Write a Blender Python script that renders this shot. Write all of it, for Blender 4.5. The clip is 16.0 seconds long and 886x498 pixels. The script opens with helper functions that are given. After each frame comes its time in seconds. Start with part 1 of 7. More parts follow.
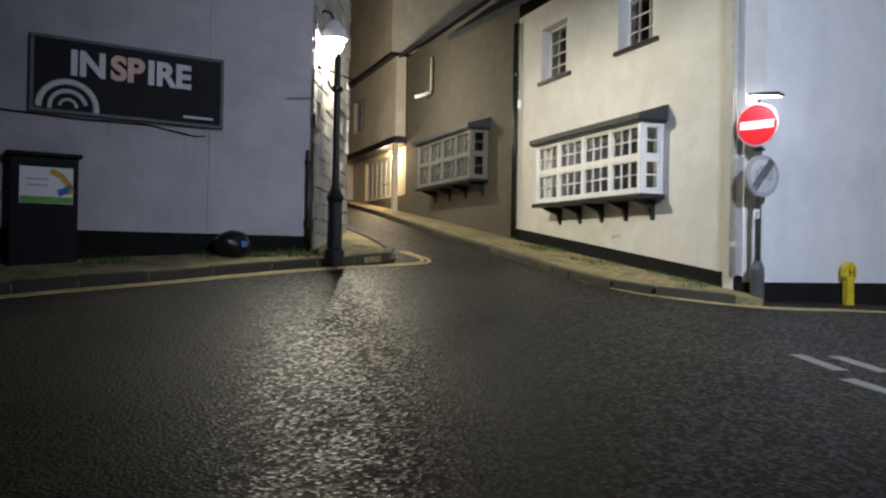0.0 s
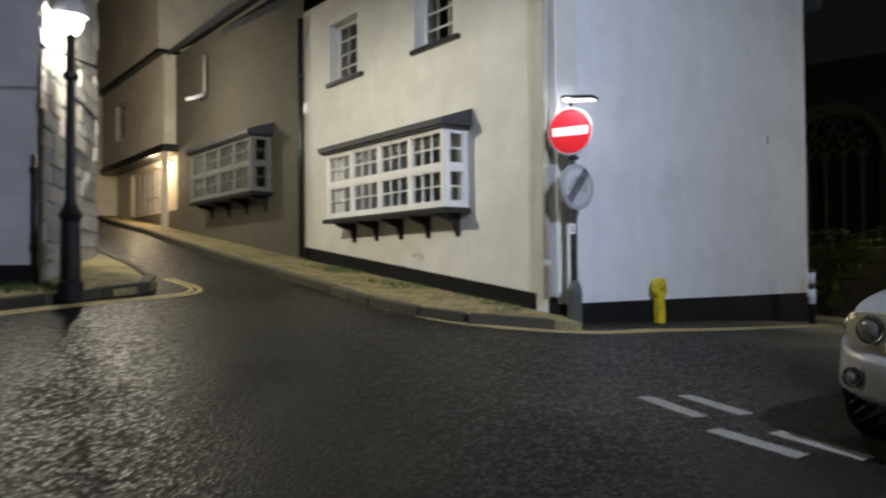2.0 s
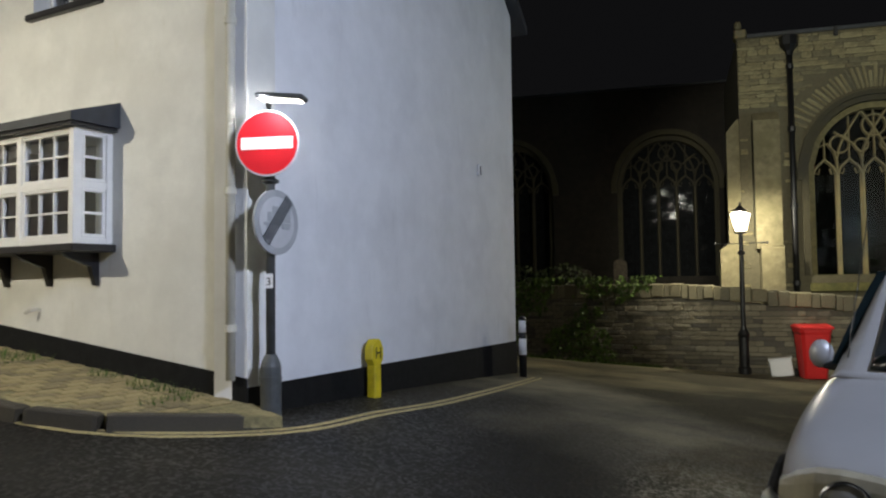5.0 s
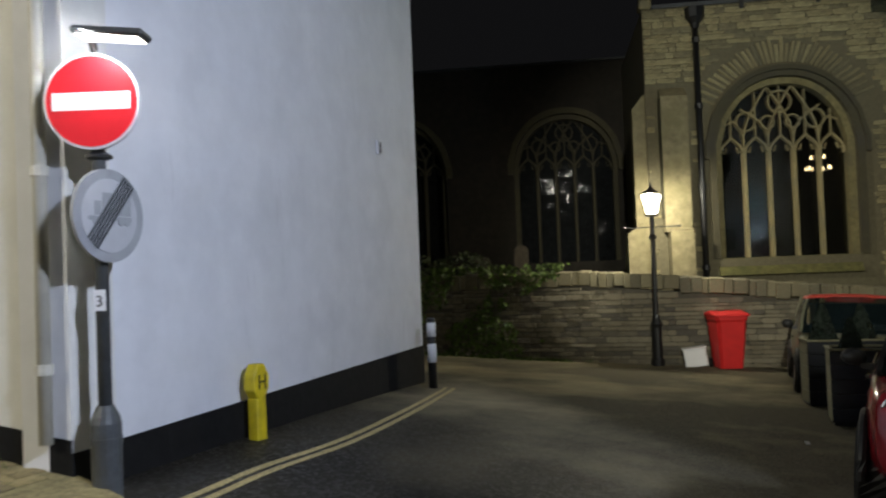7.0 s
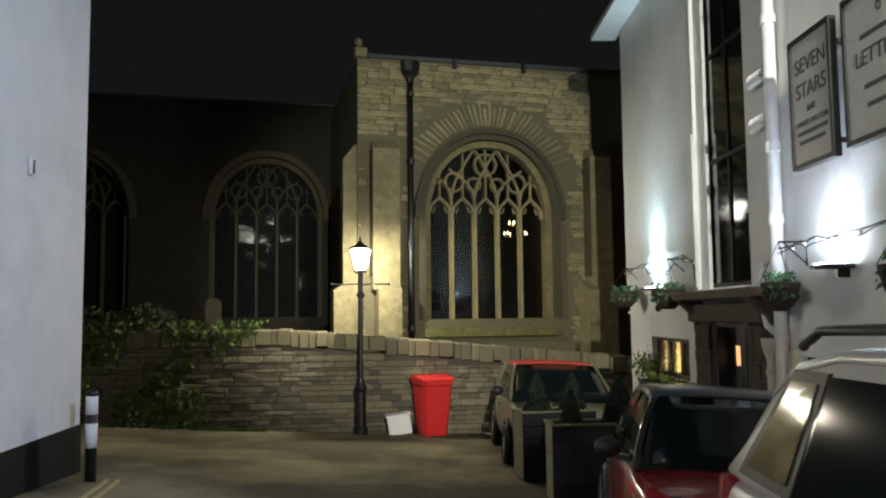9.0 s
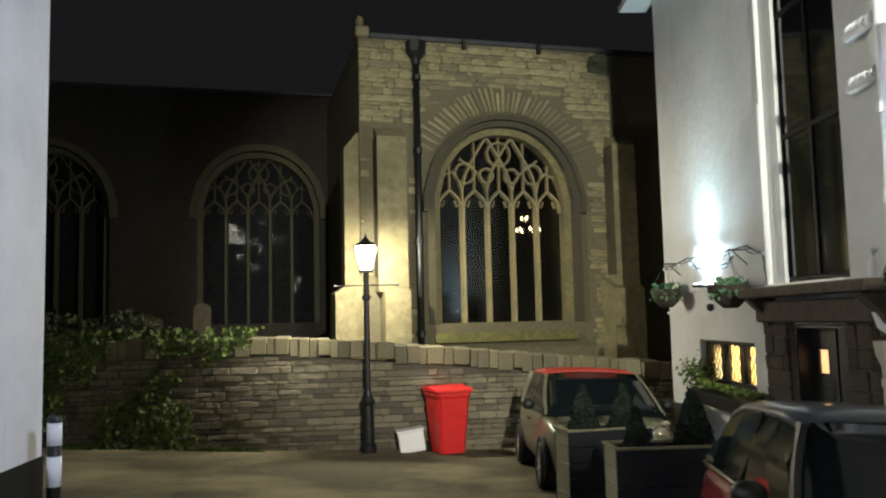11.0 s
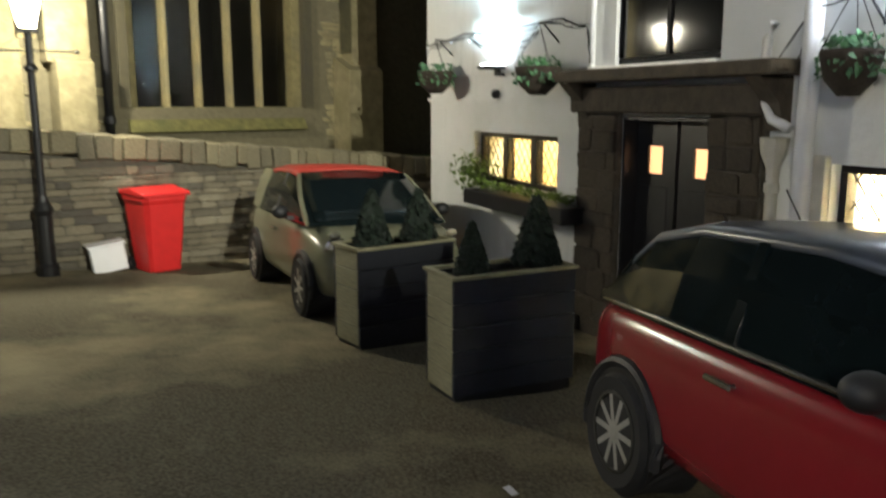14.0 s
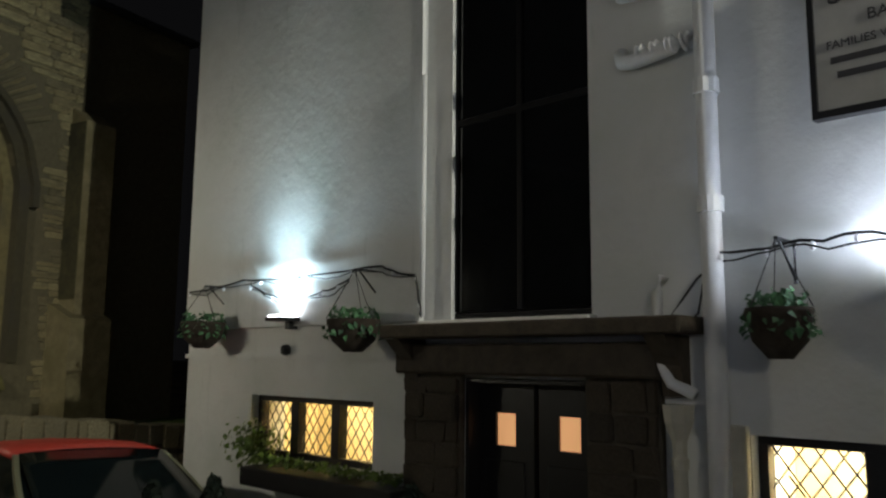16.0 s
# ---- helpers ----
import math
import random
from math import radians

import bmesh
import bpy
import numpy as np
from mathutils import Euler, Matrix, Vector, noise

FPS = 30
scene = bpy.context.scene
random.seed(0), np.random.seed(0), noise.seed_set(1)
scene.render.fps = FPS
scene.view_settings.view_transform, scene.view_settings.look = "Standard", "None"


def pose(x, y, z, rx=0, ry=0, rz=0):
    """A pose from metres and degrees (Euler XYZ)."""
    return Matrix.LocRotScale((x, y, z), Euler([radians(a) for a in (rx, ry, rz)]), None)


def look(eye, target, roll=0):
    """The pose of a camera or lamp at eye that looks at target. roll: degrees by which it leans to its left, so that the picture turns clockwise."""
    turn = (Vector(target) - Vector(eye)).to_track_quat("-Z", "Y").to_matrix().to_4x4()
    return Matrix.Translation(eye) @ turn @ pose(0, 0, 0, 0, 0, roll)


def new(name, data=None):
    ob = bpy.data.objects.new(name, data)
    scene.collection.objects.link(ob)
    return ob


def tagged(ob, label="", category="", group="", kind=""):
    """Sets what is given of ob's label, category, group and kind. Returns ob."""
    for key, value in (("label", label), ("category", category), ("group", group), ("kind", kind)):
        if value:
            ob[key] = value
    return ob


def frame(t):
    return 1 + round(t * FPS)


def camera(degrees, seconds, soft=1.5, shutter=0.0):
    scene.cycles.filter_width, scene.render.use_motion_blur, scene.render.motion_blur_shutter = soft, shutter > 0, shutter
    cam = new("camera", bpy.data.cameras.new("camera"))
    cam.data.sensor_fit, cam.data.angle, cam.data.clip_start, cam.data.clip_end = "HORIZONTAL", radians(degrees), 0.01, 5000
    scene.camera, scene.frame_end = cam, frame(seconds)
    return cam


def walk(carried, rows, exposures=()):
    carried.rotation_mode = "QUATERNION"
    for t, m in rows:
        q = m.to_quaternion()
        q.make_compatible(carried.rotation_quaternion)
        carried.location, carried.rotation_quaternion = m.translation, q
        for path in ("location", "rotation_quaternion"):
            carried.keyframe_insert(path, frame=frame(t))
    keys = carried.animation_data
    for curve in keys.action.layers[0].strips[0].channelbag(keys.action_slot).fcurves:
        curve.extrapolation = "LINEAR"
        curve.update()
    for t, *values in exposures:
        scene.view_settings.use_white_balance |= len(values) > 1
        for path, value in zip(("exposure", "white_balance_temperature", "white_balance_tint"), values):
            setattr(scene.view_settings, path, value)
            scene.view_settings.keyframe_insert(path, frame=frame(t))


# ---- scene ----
cam = camera(57.7, 16.0, 2.1, 0.5)
PATH = [
    (0, (-0.167, 0.323, 1.746), (-0.124, 2.323, 1.757), 1.0),
    (0.5, (-0.284, 0.709, 1.778), (-0.252, 2.708, 1.744), 0.3),
    (1, (-0.196, 1.12, 1.807), (-0.036, 3.114, 1.809), 0.2),
    (1.5, (-0.025, 1.523, 1.854), (0.331, 3.49, 1.891), -0.3),
    (2, (0.005, 1.951, 1.879), (0.562, 3.871, 1.926), -0.5),
    (2.5, (0.039, 2.378, 1.977), (0.829, 4.211, 2.1), -0.1),
    (3, (0.152, 2.803, 2.073), (1.067, 4.574, 2.236), 0.7),
    (3.5, (0.265, 3.309, 2.108), (1.328, 5.0, 2.21), 0.6),
    (4, (0.463, 3.699, 2.141), (1.638, 5.316, 2.199), -0.4),
    (4.5, (0.677, 4.107, 2.193), (1.917, 5.675, 2.272), -0.5),
    (7, (1.934, 5.969, 2.42), (3.426, 7.3, 2.471), -2.2),
    (7.5, (2.136, 6.316, 2.469), (3.75, 7.495, 2.523), -1.4),
    (8, (2.425, 6.496, 2.489), (4.154, 7.493, 2.618), -1.2),
    (8.5, (2.782, 6.693, 2.503), (4.594, 7.517, 2.696), -0.6),
    (9, (3.093, 6.899, 2.525), (4.965, 7.582, 2.687), -0.6),
    (11.5, (4.636, 8.031, 2.519), (6.524, 8.668, 2.697), -1.8),
    (12, (4.967, 8.256, 2.524), (6.895, 8.746, 2.73), -1.6),
    (12.5, (5.31, 8.483, 2.534), (7.274, 8.81, 2.722), -1.0),
    (13, (5.665, 8.73, 2.575), (7.655, 8.861, 2.734), -1.4),
    (13.5, (6.014, 8.903, 2.552), (8.014, 8.93, 2.55), -1.9),
    (14, (6.371, 9.132, 2.48), (8.335, 9.005, 2.124), -0.0),
    (14.5, (6.724, 9.304, 2.494), (8.669, 8.902, 2.263), -0.7),
    (15, (7.104, 9.427, 2.531), (9.011, 8.824, 2.547), -1.2),
    (15.5, (7.447, 9.586, 2.534), (9.304, 8.861, 2.698), 0.2),
    (16, (7.868, 9.813, 2.498), (9.664, 8.979, 2.773), 0.5),
]
EXPOSURES = [(0, 0.12), (1.0, 0.08), (2.5, -0.2), (3.2, -0.15), (4.5, -0.1), (7.0, 0.0), (8.0, 0.15), (9.0, 0.5), (11.5, 0.85), (12.5, 0.75), (13.4, 0.5), (14.0, 1.05), (14.5, 0.75), (15.0, 0.1), (15.5, -0.3), (16.0, -0.6)]
walk(cam, [(t, look(eye, target, roll)) for t, eye, target, roll in PATH], EXPOSURES)

# ---- world and lights ----
world = bpy.data.worlds.new("night_sky")
scene.world = world
world.use_nodes = True
wn = world.node_tree.nodes
wn["Background"].inputs[0].default_value = (0.011, 0.011, 0.012, 1)
wn["Background"].inputs[1].default_value = 0.45


def lamp(name, kind, where, power, colour, size=0.08, target=None, spot=120, blend=0.6, spread=180):
    d = bpy.data.lights.new(name, kind)
    d.energy, d.color = power, colour
    if kind == "AREA":
        d.size, d.spread = size, radians(spread)
    else:
        d.shadow_soft_size = size
    if kind == "SPOT":
        d.spot_size, d.spot_blend = radians(spot), blend
    ob = new(name, d)
    ob.matrix_world = look(where, target) if target else pose(*where)
    return ob


lamp("corner_street_light", "POINT", (-1.56, 12.05, 4.85), 1750, (1.0, 0.94, 0.76), 0.09)
lamp("church_lantern_light", "POINT", (16.38, 13.36, 3.63), 290, (1.0, 0.94, 0.74), 0.05)
lamp("pub_uplight_light", "SPOT", (15.11, 8.07, 2.93), 185, (0.60, 0.87, 1.0), 0.05, (15.06, 8.22, 3.6), 165, 0.6)
lamp("pub_uplight_beam", "SPOT", (15.11, 8.05, 2.93), 360, (0.66, 0.92, 1.0), 0.06, (15.18, 7.88, 3.25), 88, 0.8)
lamp("pub_uplight_light", "SPOT", (10.28, 6.20, 2.95), 80, (0.74, 0.83, 1.0), 0.12, (10.6, 6.9, 4.2), 168, 0.5)
# unseen lamp without a fixture, added to light the gable wall
lamp("unseen_gable_light", "AREA", (4.4, 0.8, 6.8), 238, (0.67, 0.76, 1.0), 0.4, (3.4, 12.0, 1.8), spread=95)
# added fill spot with no lamp of its own, brightens church and yard wall
lamp("church_fill_light", "SPOT", (-1.0, 3.0, 7.5), 6800, (1.0, 0.99, 0.84), 0.12, (19.0, 12.1, 3.9), 30, 0.6)
# added unseen lamp that lifts the house fronts up the lane
lamp("lane_fill_light", "POINT", (-1.9, 19.5, 5.4), 300, (1.0, 0.92, 0.74), 0.12)
lamp("porch_light", "POINT", (-1.55, 24.75, 4.62), 150, (1.0, 0.74, 0.46), 0.08)
lamp("sign_light_lamp", "AREA", (3.98, 10.26, 3.80), 16, (0.95, 0.97, 1.0), 0.2, (4.06, 10.50, 3.40))

# ---- materials ----


def ramp(nt, fac, stops):
    r = nt.nodes.new("ShaderNodeValToRGB")
    while len(r.color_ramp.elements) < len(stops):
        r.color_ramp.elements.new(0.5)
    for e, (p, c) in zip(r.color_ramp.elements, stops):
        e.position, e.color = p, (*c, 1)
    nt.links.new(fac, r.inputs[0])
    return r.outputs[0]


def tex(nt, kind, scale, detail=4.0, rough=0.6, coords="Object", stretch=None):
    tc = nt.nodes.new("ShaderNodeTexCoord")
    out = tc.outputs[coords]
    if stretch:
        m = nt.nodes.new("ShaderNodeMapping")
        m.inputs["Scale"].default_value = stretch
        nt.links.new(out, m.inputs[0])
        out = m.outputs[0]
    n = nt.nodes.new("ShaderNodeTex" + kind)
    n.inputs["Scale"].default_value = scale
    if kind == "Noise":
        n.inputs["Detail"].default_value, n.inputs["Roughness"].default_value = detail, rough
    nt.links.new(out, n.inputs["Vector"])
    return n.outputs["Distance"] if kind == "Voronoi" else n.outputs[0]


def mixc(nt, fac, a, b, mode="MIX"):
    m = nt.nodes.new("ShaderNodeMix")
    m.data_type, m.blend_type = "RGBA", mode
    for i, v in ((0, fac), (6, a), (7, b)):
        if hasattr(v, "links"):
            nt.links.new(v, m.inputs[i])
        elif i == 0:
            m.inputs[0].default_value = v
        else:
            m.inputs[i].default_value = (*v, 1)
    return m.outputs[2]


def material(name, colour, rough=0.7, metal=0.0, vary=0.25, grain=6.0, bump=0.0, bump_scale=40.0, stain=None, stain_scale=0.7,
             per_object=0.0, coat=0.0, spec=0.5, stretch=None, bump_kind="Noise", bump_dist=0.01, rough_vary=0.0, island=0.0, stain_lo=0.45, stain_hi=0.75):
    m = bpy.data.materials.new(name)
    m.use_nodes = True
    nt = m.node_tree
    b = nt.nodes["Principled BSDF"]
    lo = tuple(c * (1 - vary) for c in colour)
    hi = tuple(min(1, c * (1 + vary * 0.7)) for c in colour)
    g = tex(nt, "Noise", grain, 6, 0.65, stretch=stretch)
    col = ramp(nt, g, [(0.3, lo), (0.7, hi)])
    if stain:
        s = tex(nt, "Noise", stain_scale, 5, 0.6)
        f = ramp(nt, s, [(stain_lo, (0, 0, 0)), (stain_hi, (1, 1, 1))])
        col = mixc(nt, f, col, stain)
    if per_object or island:
        if per_object:
            oi = nt.nodes.new("ShaderNodeObjectInfo").outputs["Random"]
        else:
            oi = nt.nodes.new("ShaderNodeNewGeometry").outputs["Random Per Island"]
        k = per_object or island
        v = ramp(nt, oi, [(0.0, (1 - k, 1 - k, 1 - k * 0.9)), (0.5, (1, 1 - 0.1 * k, 1 - 0.25 * k)), (1.0, (1 + k * 0.5, 1 + k * 0.45, 1 + k * 0.35))])
        col = mixc(nt, 1.0, col, v, "MULTIPLY")
    nt.links.new(col, b.inputs["Base Color"])
    b.inputs["Roughness"].default_value, b.inputs["Metallic"].default_value = rough, metal
    b.inputs["Coat Weight"].default_value, b.inputs["Specular IOR Level"].default_value = coat, spec
    if rough_vary:
        rv = tex(nt, "Noise", grain * 0.35, 5, 0.6)
        r0, r1 = max(0.03, rough - rough_vary), min(1, rough + rough_vary)
        nt.links.new(ramp(nt, rv, [(0.35, (r0,) * 3), (0.65, (r1,) * 3)]), b.inputs["Roughness"])
    if bump:
        bn = nt.nodes.new("ShaderNodeBump")
        bn.inputs["Strength"].default_value, bn.inputs["Distance"].default_value = bump, bump_dist
        nt.links.new(tex(nt, bump_kind, bump_scale, 5, 0.6), bn.inputs["Height"])
        nt.links.new(bn.outputs[0], b.inputs["Normal"])
    return m


def glowing(name, colour, strength):
    m = bpy.data.materials.new(name)
    m.use_nodes = True
    b = m.node_tree.nodes["Principled BSDF"]
    b.inputs["Base Color"].default_value = (*colour, 1)
    b.inputs["Emission Color"].default_value = (*colour, 1)
    b.inputs["Emission Strength"].default_value = strength
    return m


def glass(name, tint=(0.9, 0.95, 0.95), rough=0.02):
    m = bpy.data.materials.new(name)
    m.use_nodes = True
    b = m.node_tree.nodes["Principled BSDF"]
    b.inputs["Base Color"].default_value = (*tint, 1)
    b.inputs["Transmission Weight"].default_value = 1.0
    b.inputs["Roughness"].default_value, b.inputs["IOR"].default_value = rough, 1.45
    return m


M = {}
M["asphalt"] = material("asphalt", (0.026, 0.024, 0.019), 0.40, vary=0.7, grain=45, bump=0.5, bump_kind="Voronoi", bump_scale=38, bump_dist=0.008, stain=(0.085, 0.076, 0.055), stain_scale=0.45, rough_vary=0.12, spec=0.65)
M["pavement"] = material("mossy_pavement", (0.34, 0.28, 0.13), 0.85, vary=0.5, grain=18, bump=0.8, bump_scale=30, stain=(0.06, 0.065, 0.025), stain_scale=2.2)
M["paver"] = material("mossy_brick_paver", (0.36, 0.29, 0.14), 0.85, vary=0.4, grain=25, bump=0.5, bump_scale=45, stain=(0.09, 0.095, 0.035), stain_scale=3.0, per_object=0.4)
M["kerb"] = material("kerb_stone", (0.060, 0.051, 0.034), 0.7, vary=0.35, grain=30, bump=0.4, bump_scale=50, per_object=0.35)
M["line_yellow"] = material("yellow_line_paint", (0.55, 0.44, 0.20), 0.75, vary=0.55, grain=45, bump=0.4, bump_scale=80)
M["line_white"] = material("white_line_paint", (0.30, 0.29, 0.26), 0.75, vary=0.5, grain=45, bump=0.4, bump_scale=80)
M["render_cream"] = material("cream_render", (0.72, 0.71, 0.66), 0.8, vary=0.10, grain=3, bump=0.25, bump_scale=25, stain=(0.62, 0.605, 0.55), stain_scale=0.8)
M["render_white"] = material("white_render", (0.74, 0.745, 0.76), 0.8, vary=0.07, grain=2.5, bump=0.22, bump_scale=18, stain=(0.60, 0.605, 0.62), stain_scale=0.9, stain_lo=0.5, stain_hi=0.8)
M["render_grey"] = material("lilac_grey_render", (0.52, 0.49, 0.51), 0.85, vary=0.12, grain=3, bump=0.35, bump_scale=14, stain=(0.40, 0.38, 0.39), stain_scale=1.1)
M["render_pub"] = material("white_pub_render", (0.70, 0.71, 0.71), 0.8, vary=0.10, grain=2.2, bump=0.45, bump_scale=7, bump_dist=0.02, stain=(0.50, 0.53, 0.50), stain_scale=1.1, stain_lo=0.48, stain_hi=0.78)
M["render_dark"] = material("dark_taupe_render", (0.10, 0.09, 0.068), 0.85, vary=0.2, grain=3, bump=0.4, bump_scale=16, stain=(0.09, 0.08, 0.06))
M["render_buff"] = material("pale_buff_render", (0.60, 0.54, 0.42), 0.85, vary=0.15, grain=3, bump=0.3, bump_scale=14, stain=(0.45, 0.40, 0.30))
M["plinth"] = material("black_plinth_paint", (0.009, 0.009, 0.009), 0.85, spec=0.2, vary=0.4, grain=9, bump=0.4, bump_scale=20)
M["slate"] = material("roof_slate", (0.05, 0.052, 0.058), 0.6, vary=0.3, grain=5, bump=0.3)
M["stone"] = material("church_stone", (0.38, 0.335, 0.19), 0.9, vary=0.38, grain=9, bump=1.0, bump_scale=24, bump_dist=0.03, stain=(0.17, 0.155, 0.095), stain_scale=1.4, per_object=0.42)
M["stone_joined"] = material("church_stone_rest", (0.38, 0.335, 0.19), 0.9, vary=0.38, grain=9, bump=1.0, bump_scale=28, bump_dist=0.03, stain=(0.17, 0.155, 0.095), stain_scale=1.4, island=0.42)
M["mortar"] = material("lime_mortar", (0.115, 0.10, 0.06), 0.95, vary=0.25, grain=12, bump=0.7, bump_scale=35)
M["ashlar"] = material("dressed_granite", (0.25, 0.205, 0.10), 0.85, vary=0.22, grain=14, bump=0.4, bump_scale=40, stain=(0.15, 0.14, 0.095), stain_scale=1.8)
# granite darkened in colour to carry the shade of the aisle
M["dimmed_granite"] = material("shade_dimmed_granite", (0.055, 0.048, 0.026), 0.9, vary=0.25, grain=14, bump=0.4, bump_scale=40, stain=(0.045, 0.04, 0.03), stain_scale=1.8)
# dark tone for the buttress sides, shade put into the colour
M["shaded_return_stone"] = material("shaded_return_granite", (0.055, 0.049, 0.022), 0.95, vary=0.4, grain=11, bump=0.6, bump_scale=30, stain=(0.018, 0.018, 0.008), stain_scale=2.2)
M["buttress_stone"] = material("dressed_buttress_stone", (0.20, 0.17, 0.095), 0.9, vary=0.35, grain=7, bump=0.6, bump_scale=20, bump_dist=0.02, stain=(0.13, 0.115, 0.055), stain_scale=1.5)
M["mossy_sill"] = material("mossy_sill_stone", (0.115, 0.105, 0.035), 0.95, vary=0.4, grain=9, bump=0.6, bump_scale=25, stain=(0.05, 0.055, 0.018), stain_scale=3.0)
M["hood_stone"] = material("weathered_hood_stone", (0.16, 0.135, 0.06), 0.9, vary=0.35, grain=10, bump=0.6, bump_scale=25, stain=(0.07, 0.065, 0.045), stain_scale=1.6)
M["walling"] = material("slate_walling", (0.21, 0.19, 0.14), 0.85, vary=0.4, grain=12, bump=0.8, bump_scale=24, bump_dist=0.02, per_object=0.5)
M["walling_joined"] = material("slate_walling_rest", (0.21, 0.19, 0.14), 0.85, vary=0.4, grain=12, bump=0.8, bump_scale=24, bump_dist=0.02, island=0.5)
M["wall_mortar"] = material("wall_mortar", (0.09, 0.08, 0.06), 0.95, vary=0.3, grain=12, bump=0.7)
M["coping"] = material("coping_stone", (0.20, 0.18, 0.115), 0.9, vary=0.45, grain=10, bump=0.7, bump_scale=25, per_object=0.35)
M["quoin"] = material("painted_rubble", (0.50, 0.485, 0.46), 0.7, vary=0.2, grain=12, bump=0.9, bump_scale=14, bump_dist=0.03, per_object=0.25)
M["pub_stone"] = material("dark_door_stone", (0.062, 0.050, 0.036), 0.85, vary=0.4, grain=8, bump=0.8, bump_scale=16, bump_dist=0.02, per_object=0.35)
M["lead"] = material("dark_lead", (0.030, 0.034, 0.040), 0.6, vary=0.25, grain=6, bump=0.2)
M["white_wood"] = material("white_gloss_wood", (0.80, 0.79, 0.76), 0.35, vary=0.05, grain=12)
M["grey_wood"] = material("grey_painted_wood", (0.42, 0.41, 0.36), 0.5, vary=0.1, grain=12)
M["slate_wood"] = material("slate_grey_painted_wood", (0.15, 0.15, 0.135), 0.5, vary=0.12, grain=12)
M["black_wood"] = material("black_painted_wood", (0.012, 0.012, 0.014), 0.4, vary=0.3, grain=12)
M["black_iron"] = material("black_cast_iron", (0.010, 0.010, 0.011), 0.4, vary=0.3, grain=20, bump=0.15)
M["grey_steel"] = material("grey_painted_steel", (0.075, 0.082, 0.085), 0.5, vary=0.3, grain=14, stain=(0.05, 0.045, 0.035), stain_scale=4)
M["white_pipe"] = material("white_plastic_pipe", (0.74, 0.75, 0.77), 0.4, vary=0.08, grain=8)
M["cream_pipe"] = material("cream_painted_pipe", (0.52, 0.50, 0.42), 0.5, vary=0.12, grain=8)
M["dark_glass"] = material("dark_window_glass", (0.008, 0.009, 0.010), 0.06, vary=0.3, grain=4, spec=0.6)
M["old_glass"] = material("leaded_church_glass", (0.012, 0.013, 0.014), 0.04, vary=0.5, grain=9, bump=0.12, bump_scale=9, bump_dist=0.01, spec=0.006)
M["curtain"] = material("net_curtain", (0.36, 0.36, 0.34), 0.9, vary=0.2, grain=10, stretch=(8, 8, 0.5))
M["sign_red"] = material("red_sign_sheeting", (0.62, 0.012, 0.022), 0.4, vary=0.06, grain=4)
M["sign_white"] = material("white_sign_sheeting", (0.85, 0.85, 0.86), 0.4, vary=0.04, grain=4)
M["sign_grey"] = material("faded_sign_face", (0.50, 0.51, 0.52), 0.5, vary=0.1, grain=5)
M["sign_greyrim"] = material("faded_sign_rim", (0.34, 0.35, 0.36), 0.5, vary=0.15, grain=6)
M["sign_dark"] = material("dark_sign_ink", (0.045, 0.05, 0.055), 0.5, vary=0.15, grain=5)
M["hydrant"] = material("yellow_hydrant_enamel", (0.72, 0.56, 0.015), 0.5, vary=0.15, grain=10, stain=(0.45, 0.33, 0.02), stain_scale=6)
M["black_ink"] = material("black_ink", (0.02, 0.018, 0.012), 0.6)
M["board_black"] = material("black_sign_board", (0.007, 0.007, 0.009), 0.6, spec=0.2, vary=0.2, grain=5)
M["letter"] = material("silver_letter_paint", (0.55, 0.53, 0.53), 0.4, vary=0.2, grain=5)
M["letter_warm"] = material("copper_letter_paint", (0.62, 0.33, 0.20), 0.4, vary=0.2, grain=5)
M["lamp_glow"] = glowing("white_lamp_glass", (1.0, 0.95, 0.82), 30)
M["lantern_glow"] = glowing("lantern_glass_lit", (1.0, 0.90, 0.62), 7)
M["led"] = glowing("white_led_panel", (1.0, 0.97, 0.9), 7)
M["uplight_glow"] = glowing("uplight_lens", (0.85, 0.95, 1.0), 60)
M["room_warm"] = material("warm_lit_blind", (0.85, 0.72, 0.48), 0.9, vary=0.12, grain=5)
M["lamp_bowl"] = material("lamp_bowl", (0.28, 0.27, 0.24), 0.15, metal=0.35, vary=0.2, grain=8)
M["black_sack"] = material("black_polythene", (0.01, 0.01, 0.012), 0.3, vary=0.3, grain=10, bump=0.6, bump_scale=12)
M["peach_pane"] = glowing("peach_lit_pane", (1.0, 0.50, 0.22), 0.85)
M["clear"] = glass("clear_window_glass")
M["bin_red"] = material("red_bin_plastic", (0.66, 0.022, 0.022), 0.5, vary=0.1, grain=8)
M["rubber"] = material("black_rubber", (0.012, 0.012, 0.012), 0.8, vary=0.3, grain=20)
M["leaf"] = material("ivy_leaf", (0.095, 0.155, 0.025), 0.6, vary=0.5, grain=7, island=0.55)
M["shrub_leaf"] = material("dark_shrub_leaf", (0.045, 0.06, 0.018), 0.7, vary=0.5, grain=7, island=0.5)
M["fir"] = material("conifer_needles", (0.008, 0.018, 0.010), 0.8, vary=0.4, grain=9, island=0.5)
M["moss"] = material("verge_grass", (0.08, 0.13, 0.02), 0.8, vary=0.4, grain=8, island=0.4)
# planter sides darkened, weathered ends paled: lantern light put into the colour
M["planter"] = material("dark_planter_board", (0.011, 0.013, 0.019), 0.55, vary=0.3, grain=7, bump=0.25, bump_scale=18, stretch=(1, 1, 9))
M["planter_end"] = material("lamp_paled_weathered_board", (0.25, 0.235, 0.14), 0.7, vary=0.3, grain=7, bump=0.35, bump_scale=18, stretch=(1, 1, 9))
